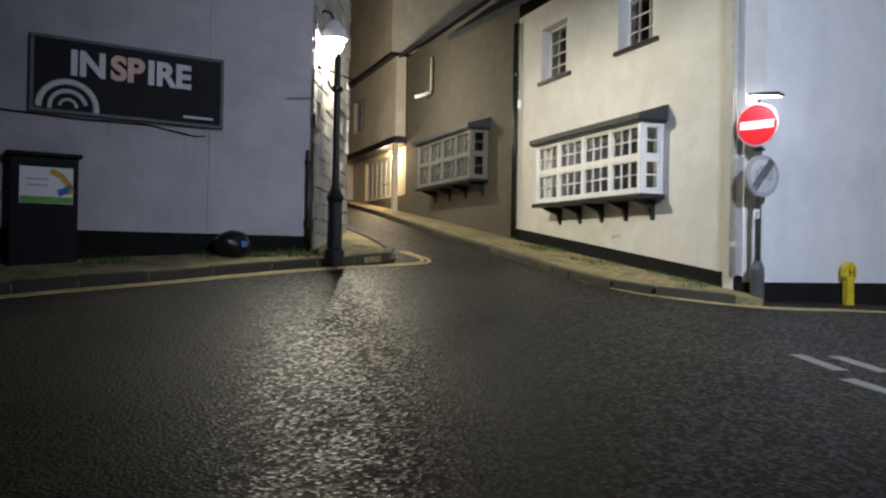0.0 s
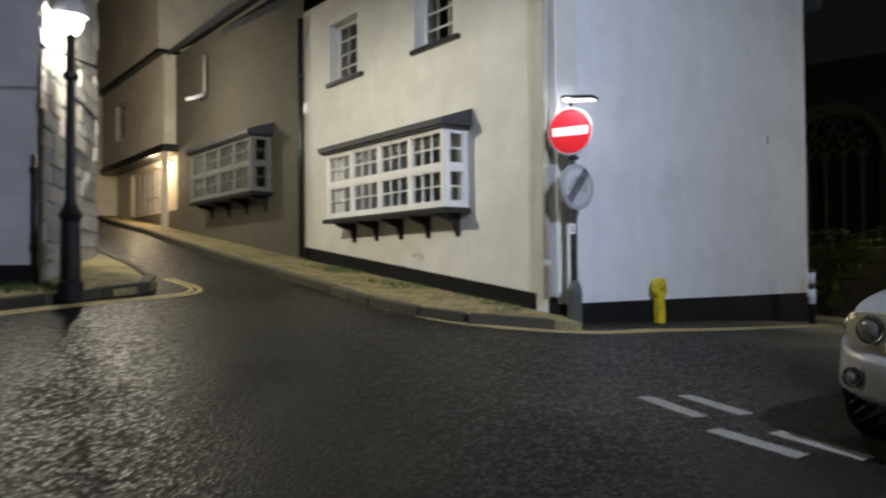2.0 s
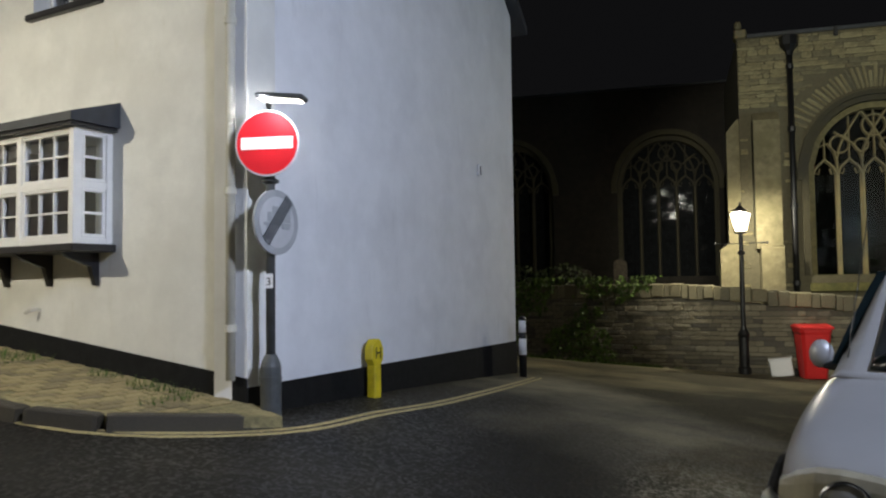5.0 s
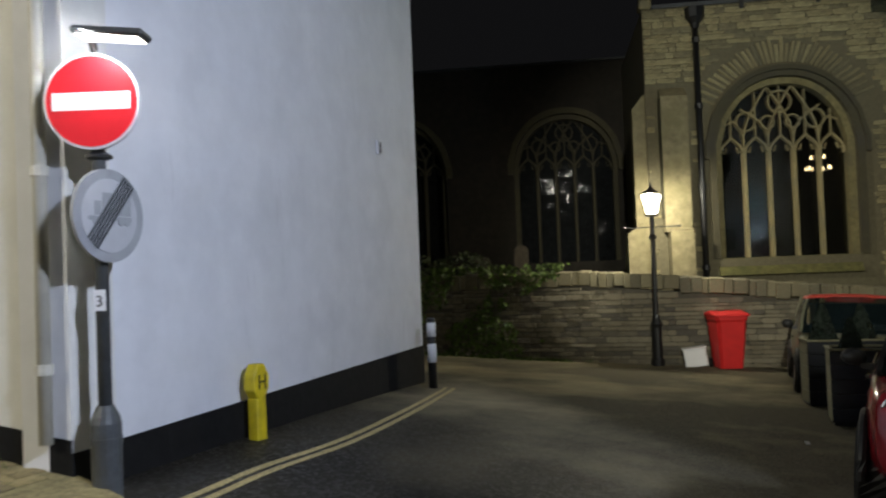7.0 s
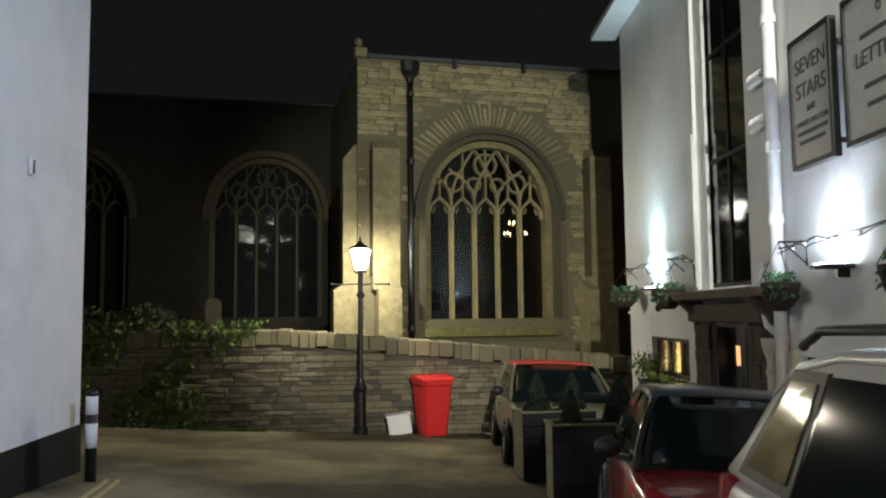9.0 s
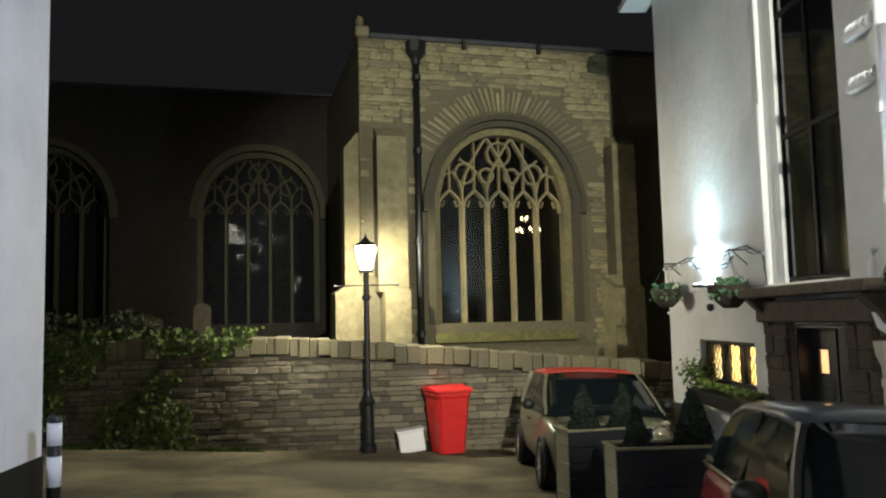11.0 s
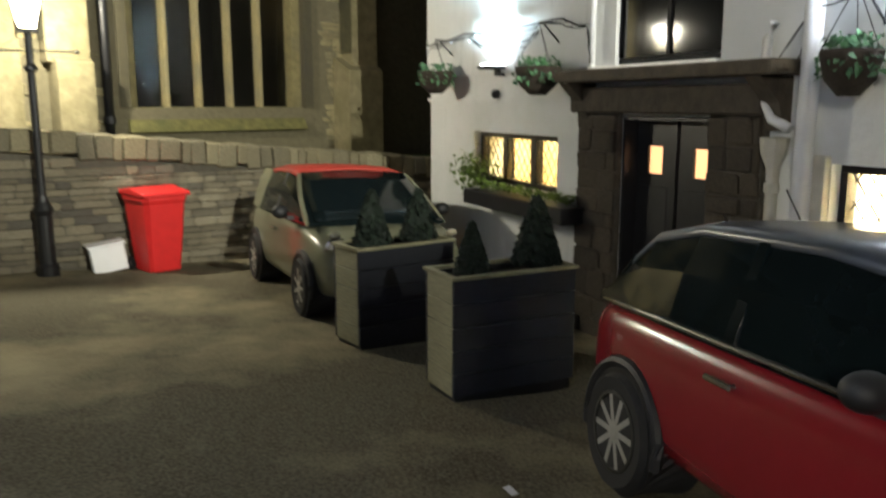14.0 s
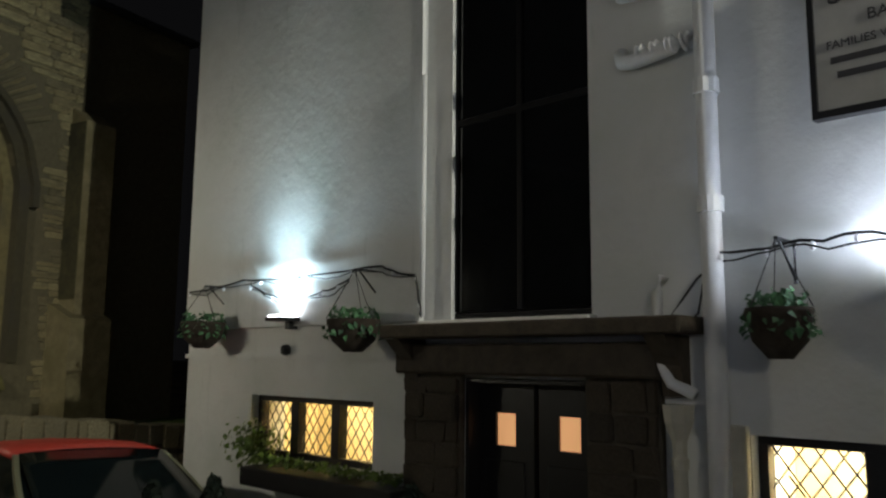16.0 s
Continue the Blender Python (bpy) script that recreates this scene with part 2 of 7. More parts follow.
M["soil"] = material("potting_soil", (0.03, 0.022, 0.015), 0.95, vary=0.4, grain=30, bump=0.6)

# rain streaks and scuffs on the painted renders
for key, tone in (("render_white", (0.50, 0.50, 0.51)), ("render_pub", (0.42, 0.45, 0.43)), ("render_cream", (0.55, 0.52, 0.41)), ("render_grey", (0.36, 0.345, 0.35))):
    nt = M[key].node_tree
    b = nt.nodes["Principled BSDF"]
    base = b.inputs["Base Color"].links[0].from_socket
    mask = ramp(nt, tex(nt, "Noise", 1.0, 6, 0.7, stretch=(3.2, 3.2, 0.55)), [(0.60, (0, 0, 0)), (0.78, (0.75, 0.75, 0.75))])
    base = mixc(nt, mask, base, tone)
    scuff = ramp(nt, tex(nt, "Noise", 2.3, 8, 0.75), [(0.66, (0, 0, 0)), (0.74, (0.55, 0.55, 0.55))])
    nt.links.new(mixc(nt, scuff, base, tuple(c * 0.62 for c in tone)), b.inputs["Base Color"])

# loose aggregate of the road; lane by the church painted paler in place of lamplight
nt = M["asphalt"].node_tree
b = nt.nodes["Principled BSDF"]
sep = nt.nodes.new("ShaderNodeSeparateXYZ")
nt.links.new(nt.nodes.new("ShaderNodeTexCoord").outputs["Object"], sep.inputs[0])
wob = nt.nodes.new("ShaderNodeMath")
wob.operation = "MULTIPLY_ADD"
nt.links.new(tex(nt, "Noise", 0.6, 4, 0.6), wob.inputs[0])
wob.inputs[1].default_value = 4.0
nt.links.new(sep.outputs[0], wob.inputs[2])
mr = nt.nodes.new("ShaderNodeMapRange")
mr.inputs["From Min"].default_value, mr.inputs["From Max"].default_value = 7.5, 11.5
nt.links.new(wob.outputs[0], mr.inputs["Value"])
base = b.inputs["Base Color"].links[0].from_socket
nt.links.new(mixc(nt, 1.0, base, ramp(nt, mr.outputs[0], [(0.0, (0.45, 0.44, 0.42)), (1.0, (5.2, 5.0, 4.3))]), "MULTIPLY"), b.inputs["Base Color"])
vor = nt.nodes.new("ShaderNodeTexVoronoi")
vor.inputs["Scale"].default_value = 38
nt.links.new(nt.nodes.new("ShaderNodeTexCoord").outputs["Object"], vor.inputs["Vector"])
nt.links.new(ramp(nt, vor.outputs["Color"], [(0.25, (0.38, 0.38, 0.38)), (0.65, (0.72, 0.72, 0.72))]), b.inputs["Roughness"])
grit = b.inputs["Roughness"].links[0].from_socket
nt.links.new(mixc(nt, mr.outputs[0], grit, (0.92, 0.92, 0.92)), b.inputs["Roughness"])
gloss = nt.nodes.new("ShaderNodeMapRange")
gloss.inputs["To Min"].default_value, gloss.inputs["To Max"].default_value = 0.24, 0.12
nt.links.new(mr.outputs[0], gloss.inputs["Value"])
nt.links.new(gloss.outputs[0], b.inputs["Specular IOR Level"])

# ---- helpers of the build ----


def mesh_of(name, bm, mat, smooth=False):
    bmesh.ops.recalc_face_normals(bm, faces=bm.faces)
    me = bpy.data.meshes.new(name)
    bm.to_mesh(me)
    bm.free()
    for one in (mat if isinstance(mat, (list, tuple)) else [mat]):
        me.materials.append(one)
    if smooth:
        for p in me.polygons:
            p.use_smooth = True
    return me


def part(name, bm, mat, parent=None, label="", m=None, smooth=False):
    ob = new(name, mesh_of(name, bm, mat, smooth))
    if parent:
        ob.parent = parent
    if m is not None:
        ob.matrix_basis = m
    return tagged(ob, label)


def thing(name, label, category, m=None, group="", kind=""):
    ob = new(name)
    ob.empty_display_size = 0.2
    if m is not None:
        ob.matrix_basis = m
    return tagged(ob, label, category, group, kind)


def box(bm, x0, x1, y0, y1, z0, z1, bevel=0.0, m=None):
    vs = [bm.verts.new((x, y, z)) for x in (x0, x1) for y in (y0, y1) for z in (z0, z1)]
    fs = [bm.faces.new([vs[i] for i in f]) for f in ((0, 1, 3, 2), (4, 6, 7, 5), (0, 4, 5, 1), (2, 3, 7, 6), (0, 2, 6, 4), (1, 5, 7, 3))]
    if bevel:
        es = list({e for f in fs for e in f.edges})
        out = bmesh.ops.bevel(bm, geom=es, offset=bevel, segments=1, affect="EDGES")
        vs = list({v for f in out["faces"] for v in f.verts} | {v for v in vs if v.is_valid})
    if m is not None:
        for v in vs:
            v.co = m @ v.co
    return bm


def boxes(*rows, bevel=0.0):
    bm = bmesh.new()
    for r in rows:
        box(bm, *r, bevel=bevel)
    return bm


def tube(bm, pts, r, n=10, caps=True, radii=None):
    """A round tube along points."""
    pts = [Vector(p) for p in pts]
    rings = []
    for i, p in enumerate(pts):
        a = pts[max(0, i - 1)]
        b = pts[min(len(pts) - 1, i + 1)]
        d = (b - a).normalized()
        u = d.orthogonal().normalized() if abs(d.z) < 0.99 else Vector((1, 0, 0))
        if i and abs(d.z) < 0.99:
            u = (d.cross(Vector((0, 0, 1)))).normalized()
        w = d.cross(u)
        rr = radii[i] if radii else r
        rings.append([bm.verts.new(p + rr * (math.cos(2 * math.pi * k / n) * u + math.sin(2 * math.pi * k / n) * w)) for k in range(n)])
    for a, b in zip(rings, rings[1:]):
        for k in range(n):
            bm.faces.new((a[k], a[(k + 1) % n], b[(k + 1) % n], b[k]))
    if caps:
        bm.faces.new(rings[0][::-1])
        bm.faces.new(rings[-1])
    return bm


def lathe(bm, prof, n=20, c=(0, 0, 0), squash=1.0):
    """A solid of revolution from (radius, z) rows."""
    rings = [[bm.verts.new((c[0] + r * math.cos(2 * math.pi * k / n), c[1] + squash * r * math.sin(2 * math.pi * k / n), c[2] + z)) for k in range(n)] for r, z in prof]
    for a, b in zip(rings, rings[1:]):
        for k in range(n):
            bm.faces.new((a[k], a[(k + 1) % n], b[(k + 1) % n], b[k]))
    bm.faces.new(rings[0][::-1])
    bm.faces.new(rings[-1])
    return bm


def prism(bm, outline, y0, y1):
    """An outline in x and z, pushed from y0 to y1."""
    a = [bm.verts.new((x, y0, z)) for x, z in outline]
    b = [bm.verts.new((x, y1, z)) for x, z in outline]
    bm.faces.new(a)
    bm.faces.new(b[::-1])
    for i in range(len(a)):
        j = (i + 1) % len(a)
        bm.faces.new((a[i], b[i], b[j], a[j]))
    return bm


def slab(bm, outline, z0, z1):
    a = [bm.verts.new((x, y, z0)) for x, y in outline]
    b = [bm.verts.new((x, y, z1)) for x, y in outline]
    bm.faces.new(a[::-1])
    bm.faces.new(b)
    for i in range(len(a)):
        j = (i + 1) % len(a)
        bm.faces.new((a[i], a[j], b[j], b[i]))
    return bm


def along(o, d):
    """The frame of a wall: x to its right along it, y into it, z up."""
    d = Vector((d[0], d[1], 0)).normalized()
    m = Matrix.Identity(4)
    m.col[0], m.col[1], m.col[2], m.col[3] = (d.x, d.y, 0, 0), (-d.y, d.x, 0, 0), (0, 0, 1, 0), (o[0], o[1], 0, 1)
    return m


def pierced(xs0, xs1, zs0, zs1, thick, holes):
    """A wall panel, x by z, with openings right through it."""
    bm = bmesh.new()
    xs = sorted({xs0, xs1, *[h[0] for h in holes], *[h[1] for h in holes]})
    zs = sorted({zs0, zs1, *[h[2] for h in holes], *[h[3] for h in holes]})
    solid = {}
    for i in range(len(xs) - 1):
        for k in range(len(zs) - 1):
            cx, cz = (xs[i] + xs[i + 1]) / 2, (zs[k] + zs[k + 1]) / 2
            solid[i, k] = not any(h[0] < cx < h[1] and h[2] < cz < h[3] for h in holes)
    vs = {}

    def v(i, y, k):
        if (i, y, k) not in vs:
            vs[i, y, k] = bm.verts.new((xs[i], y * thick, zs[k]))
        return vs[i, y, k]

    for (i, k), s in solid.items():
        if not s:
            continue
        bm.faces.new((v(i, 0, k), v(i + 1, 0, k), v(i + 1, 0, k + 1), v(i, 0, k + 1)))
        bm.faces.new((v(i, 1, k), v(i, 1, k + 1), v(i + 1, 1, k + 1), v(i + 1, 1, k)))
        for di, dk, a, b in ((-1, 0, (i, k), (i, k + 1)), (1, 0, (i + 1, k), (i + 1, k + 1)), (0, -1, (i, k), (i + 1, k)), (0, 1, (i, k + 1), (i + 1, k + 1))):
            if not solid.get((i + di, k + dk), False):
                bm.faces.new((v(a[0], 0, a[1]), v(a[0], 1, a[1]), v(b[0], 1, b[1]), v(b[0], 0, b[1])))
    return bm


# ---- ground ----
GC = [0.16, 0.152, 1.26, -0.353, -0.652, -0.039, 0.159, -0.014, 0.043, -0.015]


def ground(x, y):
    """The height of the sloping road."""
    x, y = min(19, max(-7, x)) / 10, min(30, max(-4, y)) / 10
    return sum(c * f for c, f in zip(GC, (1, x, y, x * x, x * y, y * y, x ** 3, x * x * y, x * y * y, y ** 3)))


def stops(a, b, fine, lo, hi):
    out, v = [lo, a - 40, a - 8], a
    while v < b:
        out.append(v)
        v += fine
    return out + [b, b + 8, b + 40, hi]


def make_ground():
    bm = bmesh.new()
    xs, ys = stops(-8, 20, 0.4, -900, 900), stops(-5, 31, 0.4, -900, 900)
    grid = [[bm.verts.new((x, y, ground(x, y))) for y in ys] for x in xs]
    for i in range(len(xs) - 1):
        for k in range(len(ys) - 1):
            bm.faces.new((grid[i][k], grid[i + 1][k], grid[i + 1][k + 1], grid[i][k + 1]))
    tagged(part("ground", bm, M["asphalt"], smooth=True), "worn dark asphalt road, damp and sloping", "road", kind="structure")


make_ground()


def smooth_line(pts, step=0.25):
    """Points at even steps along a rounded line through pts."""
    pts = [Vector((p[0], p[1], 0)) for p in pts]
    pts = [2 * pts[0] - pts[1]] + pts + [2 * pts[-1] - pts[-2]]
    out = []
    for a, b, c, d in zip(pts, pts[1:], pts[2:], pts[3:]):
        n = max(2, int((c - b).length / step))
        for i in range(n):
            t = i / n
            out.append(0.5 * (2 * b + (c - a) * t + (2 * a - 5 * b + 4 * c - d) * t * t + (3 * b - a - 3 * c + d) * t ** 3))
    return out + [pts[-2]]


def ribbon(line, off, width, lift, z_of=ground):
    """A thin painted strip that follows the ground beside a line."""
    bm = bmesh.new()
    prev = None
    for i, p in enumerate(line):
        d = (line[min(i + 1, len(line) - 1)] - line[max(i - 1, 0)]).normalized()
        n = Vector((-d.y, d.x, 0))
        row = []
        for o in (off - width / 2, off + width / 2):
            q = p + n * o
            row += [bm.verts.new((q.x, q.y, z_of(q.x, q.y) + lift)), bm.verts.new((q.x, q.y, z_of(q.x, q.y) - 0.02))]
        if prev:
            a, b = prev, row
            for f in ((a[0], b[0], b[2], a[2]), (a[0], a[1], b[1], b[0]), (a[2], b[2], b[3], a[3])):
                bm.faces.new(f)
        prev = row
    return bm


# lines of the two kerbs
KERB_R = smooth_line([(-3.4, 29), (-2.4, 25.2), (-1.12, 21.36), (0.35, 16.27), (1.3, 13.7), (1.95, 11.6), (2.5, 10.75), (3.1, 10.45), (4.05, 10.27)])
KERB_L = smooth_line([(-9.5, 4.6), (-6.6, 6.6), (-4.32, 8.5), (-3.02, 9.5), (-1.59, 10.95), (-0.85, 11.75), (-0.62, 12.3), (-0.8, 13.4), (-1.3, 14.9), (-2.3, 17.6), (-4.2, 22.5), (-6.5, 29)])


def pavement(name, kerb, back, label):
    """A raised footway between a kerb line and the foot of the walls."""
    bm = bmesh.new()
    n = len(kerb)
    prev = None
    for i, p in enumerate(kerb):
        q = back[i]
        row = []
        for k in range(7):
            w = p.lerp(q, k / 6)
            row.append(bm.verts.new((w.x, w.y, ground(w.x, w.y) + 0.085 + 0.025 * k / 6)))
        row.insert(0, bm.verts.new((p.x, p.y, ground(p.x, p.y) - 0.1)))
        if prev:
            for a, b, c, d in zip(prev, row, row[1:], prev[1:]):
                bm.faces.new((a, b, c, d))
        prev = row
    return tagged(part(name, bm, M["pavement"], smooth=False), label, "pavement", kind="structure")

# ---- pavements and kerbs ----
C0, FD, GD = Vector((3.965, 10.711, 0)), Vector((-0.347, 0.938, 0)), Vector((0.905, 0.428, 0))
LO, LD = Vector((-1.80, 11.66, 0)), Vector((0.848, 0.531, 0))
L2 = Vector((-1.64, 14.9, 0))
L3 = Vector((-7.2, 29.0, 0))


def foot(p, o, d, lo, hi):
    return o + d * min(hi, max(lo, (p - o).dot(d)))


back_r = [foot(p, C0, FD, 0.0, 40) + Vector((0.03, 0.01, 0)) for p in KERB_R]
pave_right = pavement("pavement_right", KERB_R, back_r, "mossy worn footway beside the white corner house")
back_l = []
for p in KERB_L:
    if p.y < 12.0:
        back_l.append(foot(p, LO, LD, -12, 0))
    elif p.y < 15.0:
        back_l.append(LO.lerp(L2, (p.y - 12.0) / 3.0))
    else:
        back_l.append(foot(p, L2, (L3 - L2).normalized(), 0, 40))
pavement("pavement_left", KERB_L, back_l, "mossy footway curving round the grey shop")


def kerb_row(name, line, label, side):
    """A row of kerb stones, each one a piece."""
    root = thing(name, label, "kerb", kind="structure")
    bm = boxes((-0.5, 0.5, -0.5, 0.5, -0.5, 0.5))
    bmesh.ops.bevel(bm, geom=bm.edges[:], offset=0.06, segments=1, affect="EDGES")
    me = mesh_of("kerb_stone", bm, M["kerb"])
    rnd = random.Random(4)
    i = 0
    while i < len(line) - 2:
        n = 2 if rnd.random() < 0.5 else 3
        a, b = line[i], line[min(i + n, len(line) - 1)]
        c, d = (a + b) / 2, b - a
        ob = new("kerb_stone", me)
        ob.parent = root
        nn = Vector((-d.y, d.x, 0)).normalized() * side
        c = c + nn * 0.06
        za, zb = ground(a.x, a.y), ground(b.x, b.y)
        ob.matrix_basis = Matrix.LocRotScale((c.x, c.y, (za + zb) / 2 + 0.02 + rnd.uniform(-0.006, 0.008)), Euler((0, -math.atan2(zb - za, d.length), math.atan2(d.y, d.x))), (d.length - 0.012, 0.15, 0.19))
        i += n


kerb_row("kerb_right", KERB_R, "worn granite kerb stones beside the white house", -1)
kerb_row("kerb_left", KERB_L, "worn granite kerb stones round the grey shop", 1)


def painted(name, pts, offs, width, mat, label):
    line = smooth_line(pts, 0.2)
    root = thing(name, label, "road marking", kind="structure")
    for o in offs:
        part("painted_line", ribbon(line, o, width, 0.006), mat, root)


painted("double_yellow_line", [(2.05, 11.35), (2.6, 10.55), (3.3, 10.22), (4.2, 10.2), (5.2, 10.62), (6.35, 11.05), (7.9, 11.85), (9.4, 12.72), (9.75, 12.95)], (0.03, -0.075), 0.05, M["line_yellow"], "worn double yellow lines along the kerb")
painted("double_yellow_line", [(-7.0, 6.15), (-4.32, 8.3), (-3.02, 9.3), (-1.59, 10.7), (-0.6, 11.6), (-0.25, 12.0), (-0.2, 12.5), (-0.55, 13.3)], (0.03, -0.075), 0.05, M["line_yellow"], "worn double yellow lines round the shop corner")
for x0, y0, x1, y1 in ((3.05, 7.2, 3.16, 6.66), (3.40, 7.24, 3.55, 6.70), (3.05, 6.38, 3.27, 5.83), (3.45, 6.30, 3.66, 5.75)):
    d = thing("give_way_dash", "worn white give way dash on the asphalt", "road marking", group="give way dashes", kind="structure")
    part("painted_line", ribbon([Vector((x0, y0, 0)).lerp(Vector((x1, y1, 0)), k / 3) for k in range(4)], 0, 0.15, 0.006), M["line_white"], d)

# ---- white corner house ----
FF = along(C0, -FD)
FG = along(C0, GD)


def sash(parent, name, x0, x1, z0, z1, y, nx, nz, frame_mat, pane_mat, bar=0.022, rim=0.05, m=None, depth=0.06, group=""):
    """A glazed window with a frame, glazing bars and single panes."""
    root = new(name)
    root.parent = parent
    if m is not None:
        root.matrix_basis = m
    bm = bmesh.new()
    for r in ((x0, x1, y - depth / 2, y + depth / 2, z0, z0 + rim), (x0, x1, y - depth / 2, y + depth / 2, z1 - rim, z1), (x0, x0 + rim, y - depth / 2, y + depth / 2, z0 + rim, z1 - rim), (x1 - rim, x1, y - depth / 2, y + depth / 2, z0 + rim, z1 - rim)):
        box(bm, *r, bevel=0.006)
    part("window_frame", bm, frame_mat, root)
    X0, X1, Z0, Z1 = x0 + rim, x1 - rim, z0 + rim, z1 - rim
    bm = bmesh.new()
    for i in range(1, nx):
        x = X0 + (X1 - X0) * i / nx
        box(bm, x - bar / 2, x + bar / 2, y - depth * 0.38, y + depth * 0.2, Z0, Z1)
    for k in range(1, nz):
        z = Z0 + (Z1 - Z0) * k / nz
        box(bm, X0, X1, y - depth * 0.34, y + depth * 0.16, z - bar / 2, z + bar / 2)
    if nx > 1 or nz > 1:
        part("glazing_bars", bm, frame_mat, root)
    for i in range(nx):
        for k in range(nz):
            bm = boxes((X0 + (X1 - X0) * i / nx, X0 + (X1 - X0) * (i + 1) / nx, y + 0.004, y + 0.008, Z0 + (Z1 - Z0) * k / nz, Z0 + (Z1 - Z0) * (k + 1) / nz))
            tilt = random.Random(int(1000 * (x0 + i) + 77 * k))
            for v in bm.verts:
                v.co.y += tilt.uniform(-0.002, 0.002)
            part("pane", bm, pane_mat, root)
    return root


def house_shell(name, label, frame, x0, x1, depth, z0, eave, mat, holes, roof_rise=2.0, plinth=None, over=0.25):
    """A house front with its sides, back and a pitched roof, in the frame of its front."""
    root = thing(name, label, "house", frame, kind="structure")
    part("front_wall", pierced(x0, x1, z0, eave, 0.35, holes), mat, root)
    part("side_wall", boxes((x0, x0 + 0.3, 0.352, depth, z0, eave)), mat, root)
    part("side_wall", boxes((x1 - 0.3, x1, 0.352, depth, z0, eave)), mat, root)
    part("back_wall", boxes((x0 + 0.302, x1 - 0.302, depth - 0.3, depth, z0, eave)), mat, root)
    bm = bmesh.new()
    yr = depth / 2
    for a, b in ((-over, yr), (depth + over, yr)):
        ax, bx = x0 - 0.05, x1 + 0.05
        ze = eave - 0.05
        q = [(ax, a, ze), (bx, a, ze), (bx, b, eave + roof_rise), (ax, b, eave + roof_rise)]
        lo = [bm.verts.new(p) for p in q]
        hi = [bm.verts.new((p[0], p[1], p[2] + 0.12)) for p in q]
        bm.faces.new(lo)
        bm.faces.new(hi[::-1])
        for i in range(4):
            bm.faces.new((lo[i], lo[(i + 1) % 4], hi[(i + 1) % 4], hi[i]))
    part("roof", bm, M["slate"], root)
    return root


def bay_window(parent, x0, x1, z0, z1, out, cols, frame_mat, pane_mat, hood_mat, curtain=None, brackets=5, name="bay_window"):
    """A shallow boxed bay on brackets with two rows of casements, under a lead hood."""
    root = new(name)
    root.parent = parent
    post, zm = 0.06, (z0 + z1) / 2
    bm = bmesh.new()
    w = (x1 - x0) / cols
    for i in range(cols + 1):
        c = x0 + w * i
        a, b = (c, c + post) if i == 0 else (c - post, c) if i == cols else (c - post / 2, c + post / 2)
        box(bm, a, b, -out, -out + 0.09, z0, z1, bevel=0.006)
    for z in (z0, zm - 0.03, z1 - 0.06):
        box(bm, x0 + 0.002, x1 - 0.002, -out + 0.006, -out + 0.086, z, z + 0.06)
        for x in (x0, x1):
            a, b = (x + 0.004, x + 0.07) if x == x0 else (x - 0.07, x - 0.004)
            box(bm, a, b, -out + 0.09, 0.0, z, z + 0.06)
    for x in (x0, x1):
        a, b = (x, x + 0.075) if x == x0 else (x - 0.075, x)
        box(bm, a, b, -0.07, -0.002, z0, z1, bevel=0.006)
    part("bay_frame", bm, frame_mat, root)
    for i in range(cols):
        for k, (za, zb) in enumerate(((z0 + 0.06, zm - 0.03), (zm + 0.03, z1 - 0.06))):
            a = x0 + w * i + (post if i == 0 else post / 2)
            b = x0 + w * (i + 1) - (post if i == cols - 1 else post / 2)
            sash(root, "casement", a + 0.004, b - 0.004, za, zb, -out + 0.045, 3, 2, frame_mat, pane_mat, bar=0.018, rim=0.032)
    for x, sx in ((x1 - 0.035, 1), (x0 + 0.035, -1)):
        turn = Matrix.Translation((x, -out + 0.09, 0)) @ Matrix.Rotation(radians(90), 4, "Z")
        for za, zb in ((z0 + 0.06, zm - 0.03), (zm + 0.03, z1 - 0.06)):
            sash(root, "side_light", 0.004, out - 0.165, za, zb, 0.0, 1, 2, frame_mat, pane_mat, bar=0.022, rim=0.034, m=turn)
    bm = bmesh.new()
    prism(bm, [(-out - 0.10, z1 + 0.004), (0, z1 + 0.004), (0, z1 + 0.25), (-out - 0.10, z1 + 0.085)], x0 - 0.1, x1 + 0.1)
    for v in bm.verts:
        v.co = Vector((v.co.y, v.co.x, v.co.z))
    part("hood", bm, hood_mat, root)
    part("hood_fascia", boxes((x0 - 0.07, x1 + 0.07, -out - 0.07, -0.002, z1 - 0.03, z1 + 0.002), bevel=0.006), M["black_wood"], root)
    part("base_board", boxes((x0 - 0.06, x1 + 0.06, -out - 0.05, 0, z0 - 0.07, z0 - 0.002), bevel=0.01), M["black_wood"], root)
    for i in range(brackets):
        x = x0 + 0.22 + (x1 - x0 - 0.44) * i / max(1, brackets - 1)
        bm = prism(bmesh.new(), [(-out + 0.02, z0 - 0.07), (0, z0 - 0.07), (0, z0 - 0.38), (-0.035, z0 - 0.38), (-0.09, z0 - 0.20), (-out + 0.10, z0 - 0.12)], x - 0.03, x + 0.03)
        for v in bm.verts:
            v.co = Vector((v.co.y, v.co.x, v.co.z))
        part("bracket", bm, M["black_wood"], root)
    if curtain:
        bm = bmesh.new()
        n = 60
        rows = [[bm.verts.new((x0 + 0.1 + (x1 - x0 - 0.2) * i / n, -out + 0.13 + 0.02 * math.sin(i * 1.7), z)) for z in (z0 + 0.1, z1 - 0.1)] for i in range(n + 1)]
        for a, b in zip(rows, rows[1:]):
            bm.faces.new((a[0], b[0], b[1], a[1]))
        part("net_curtain", bm, curtain, root)
    return root


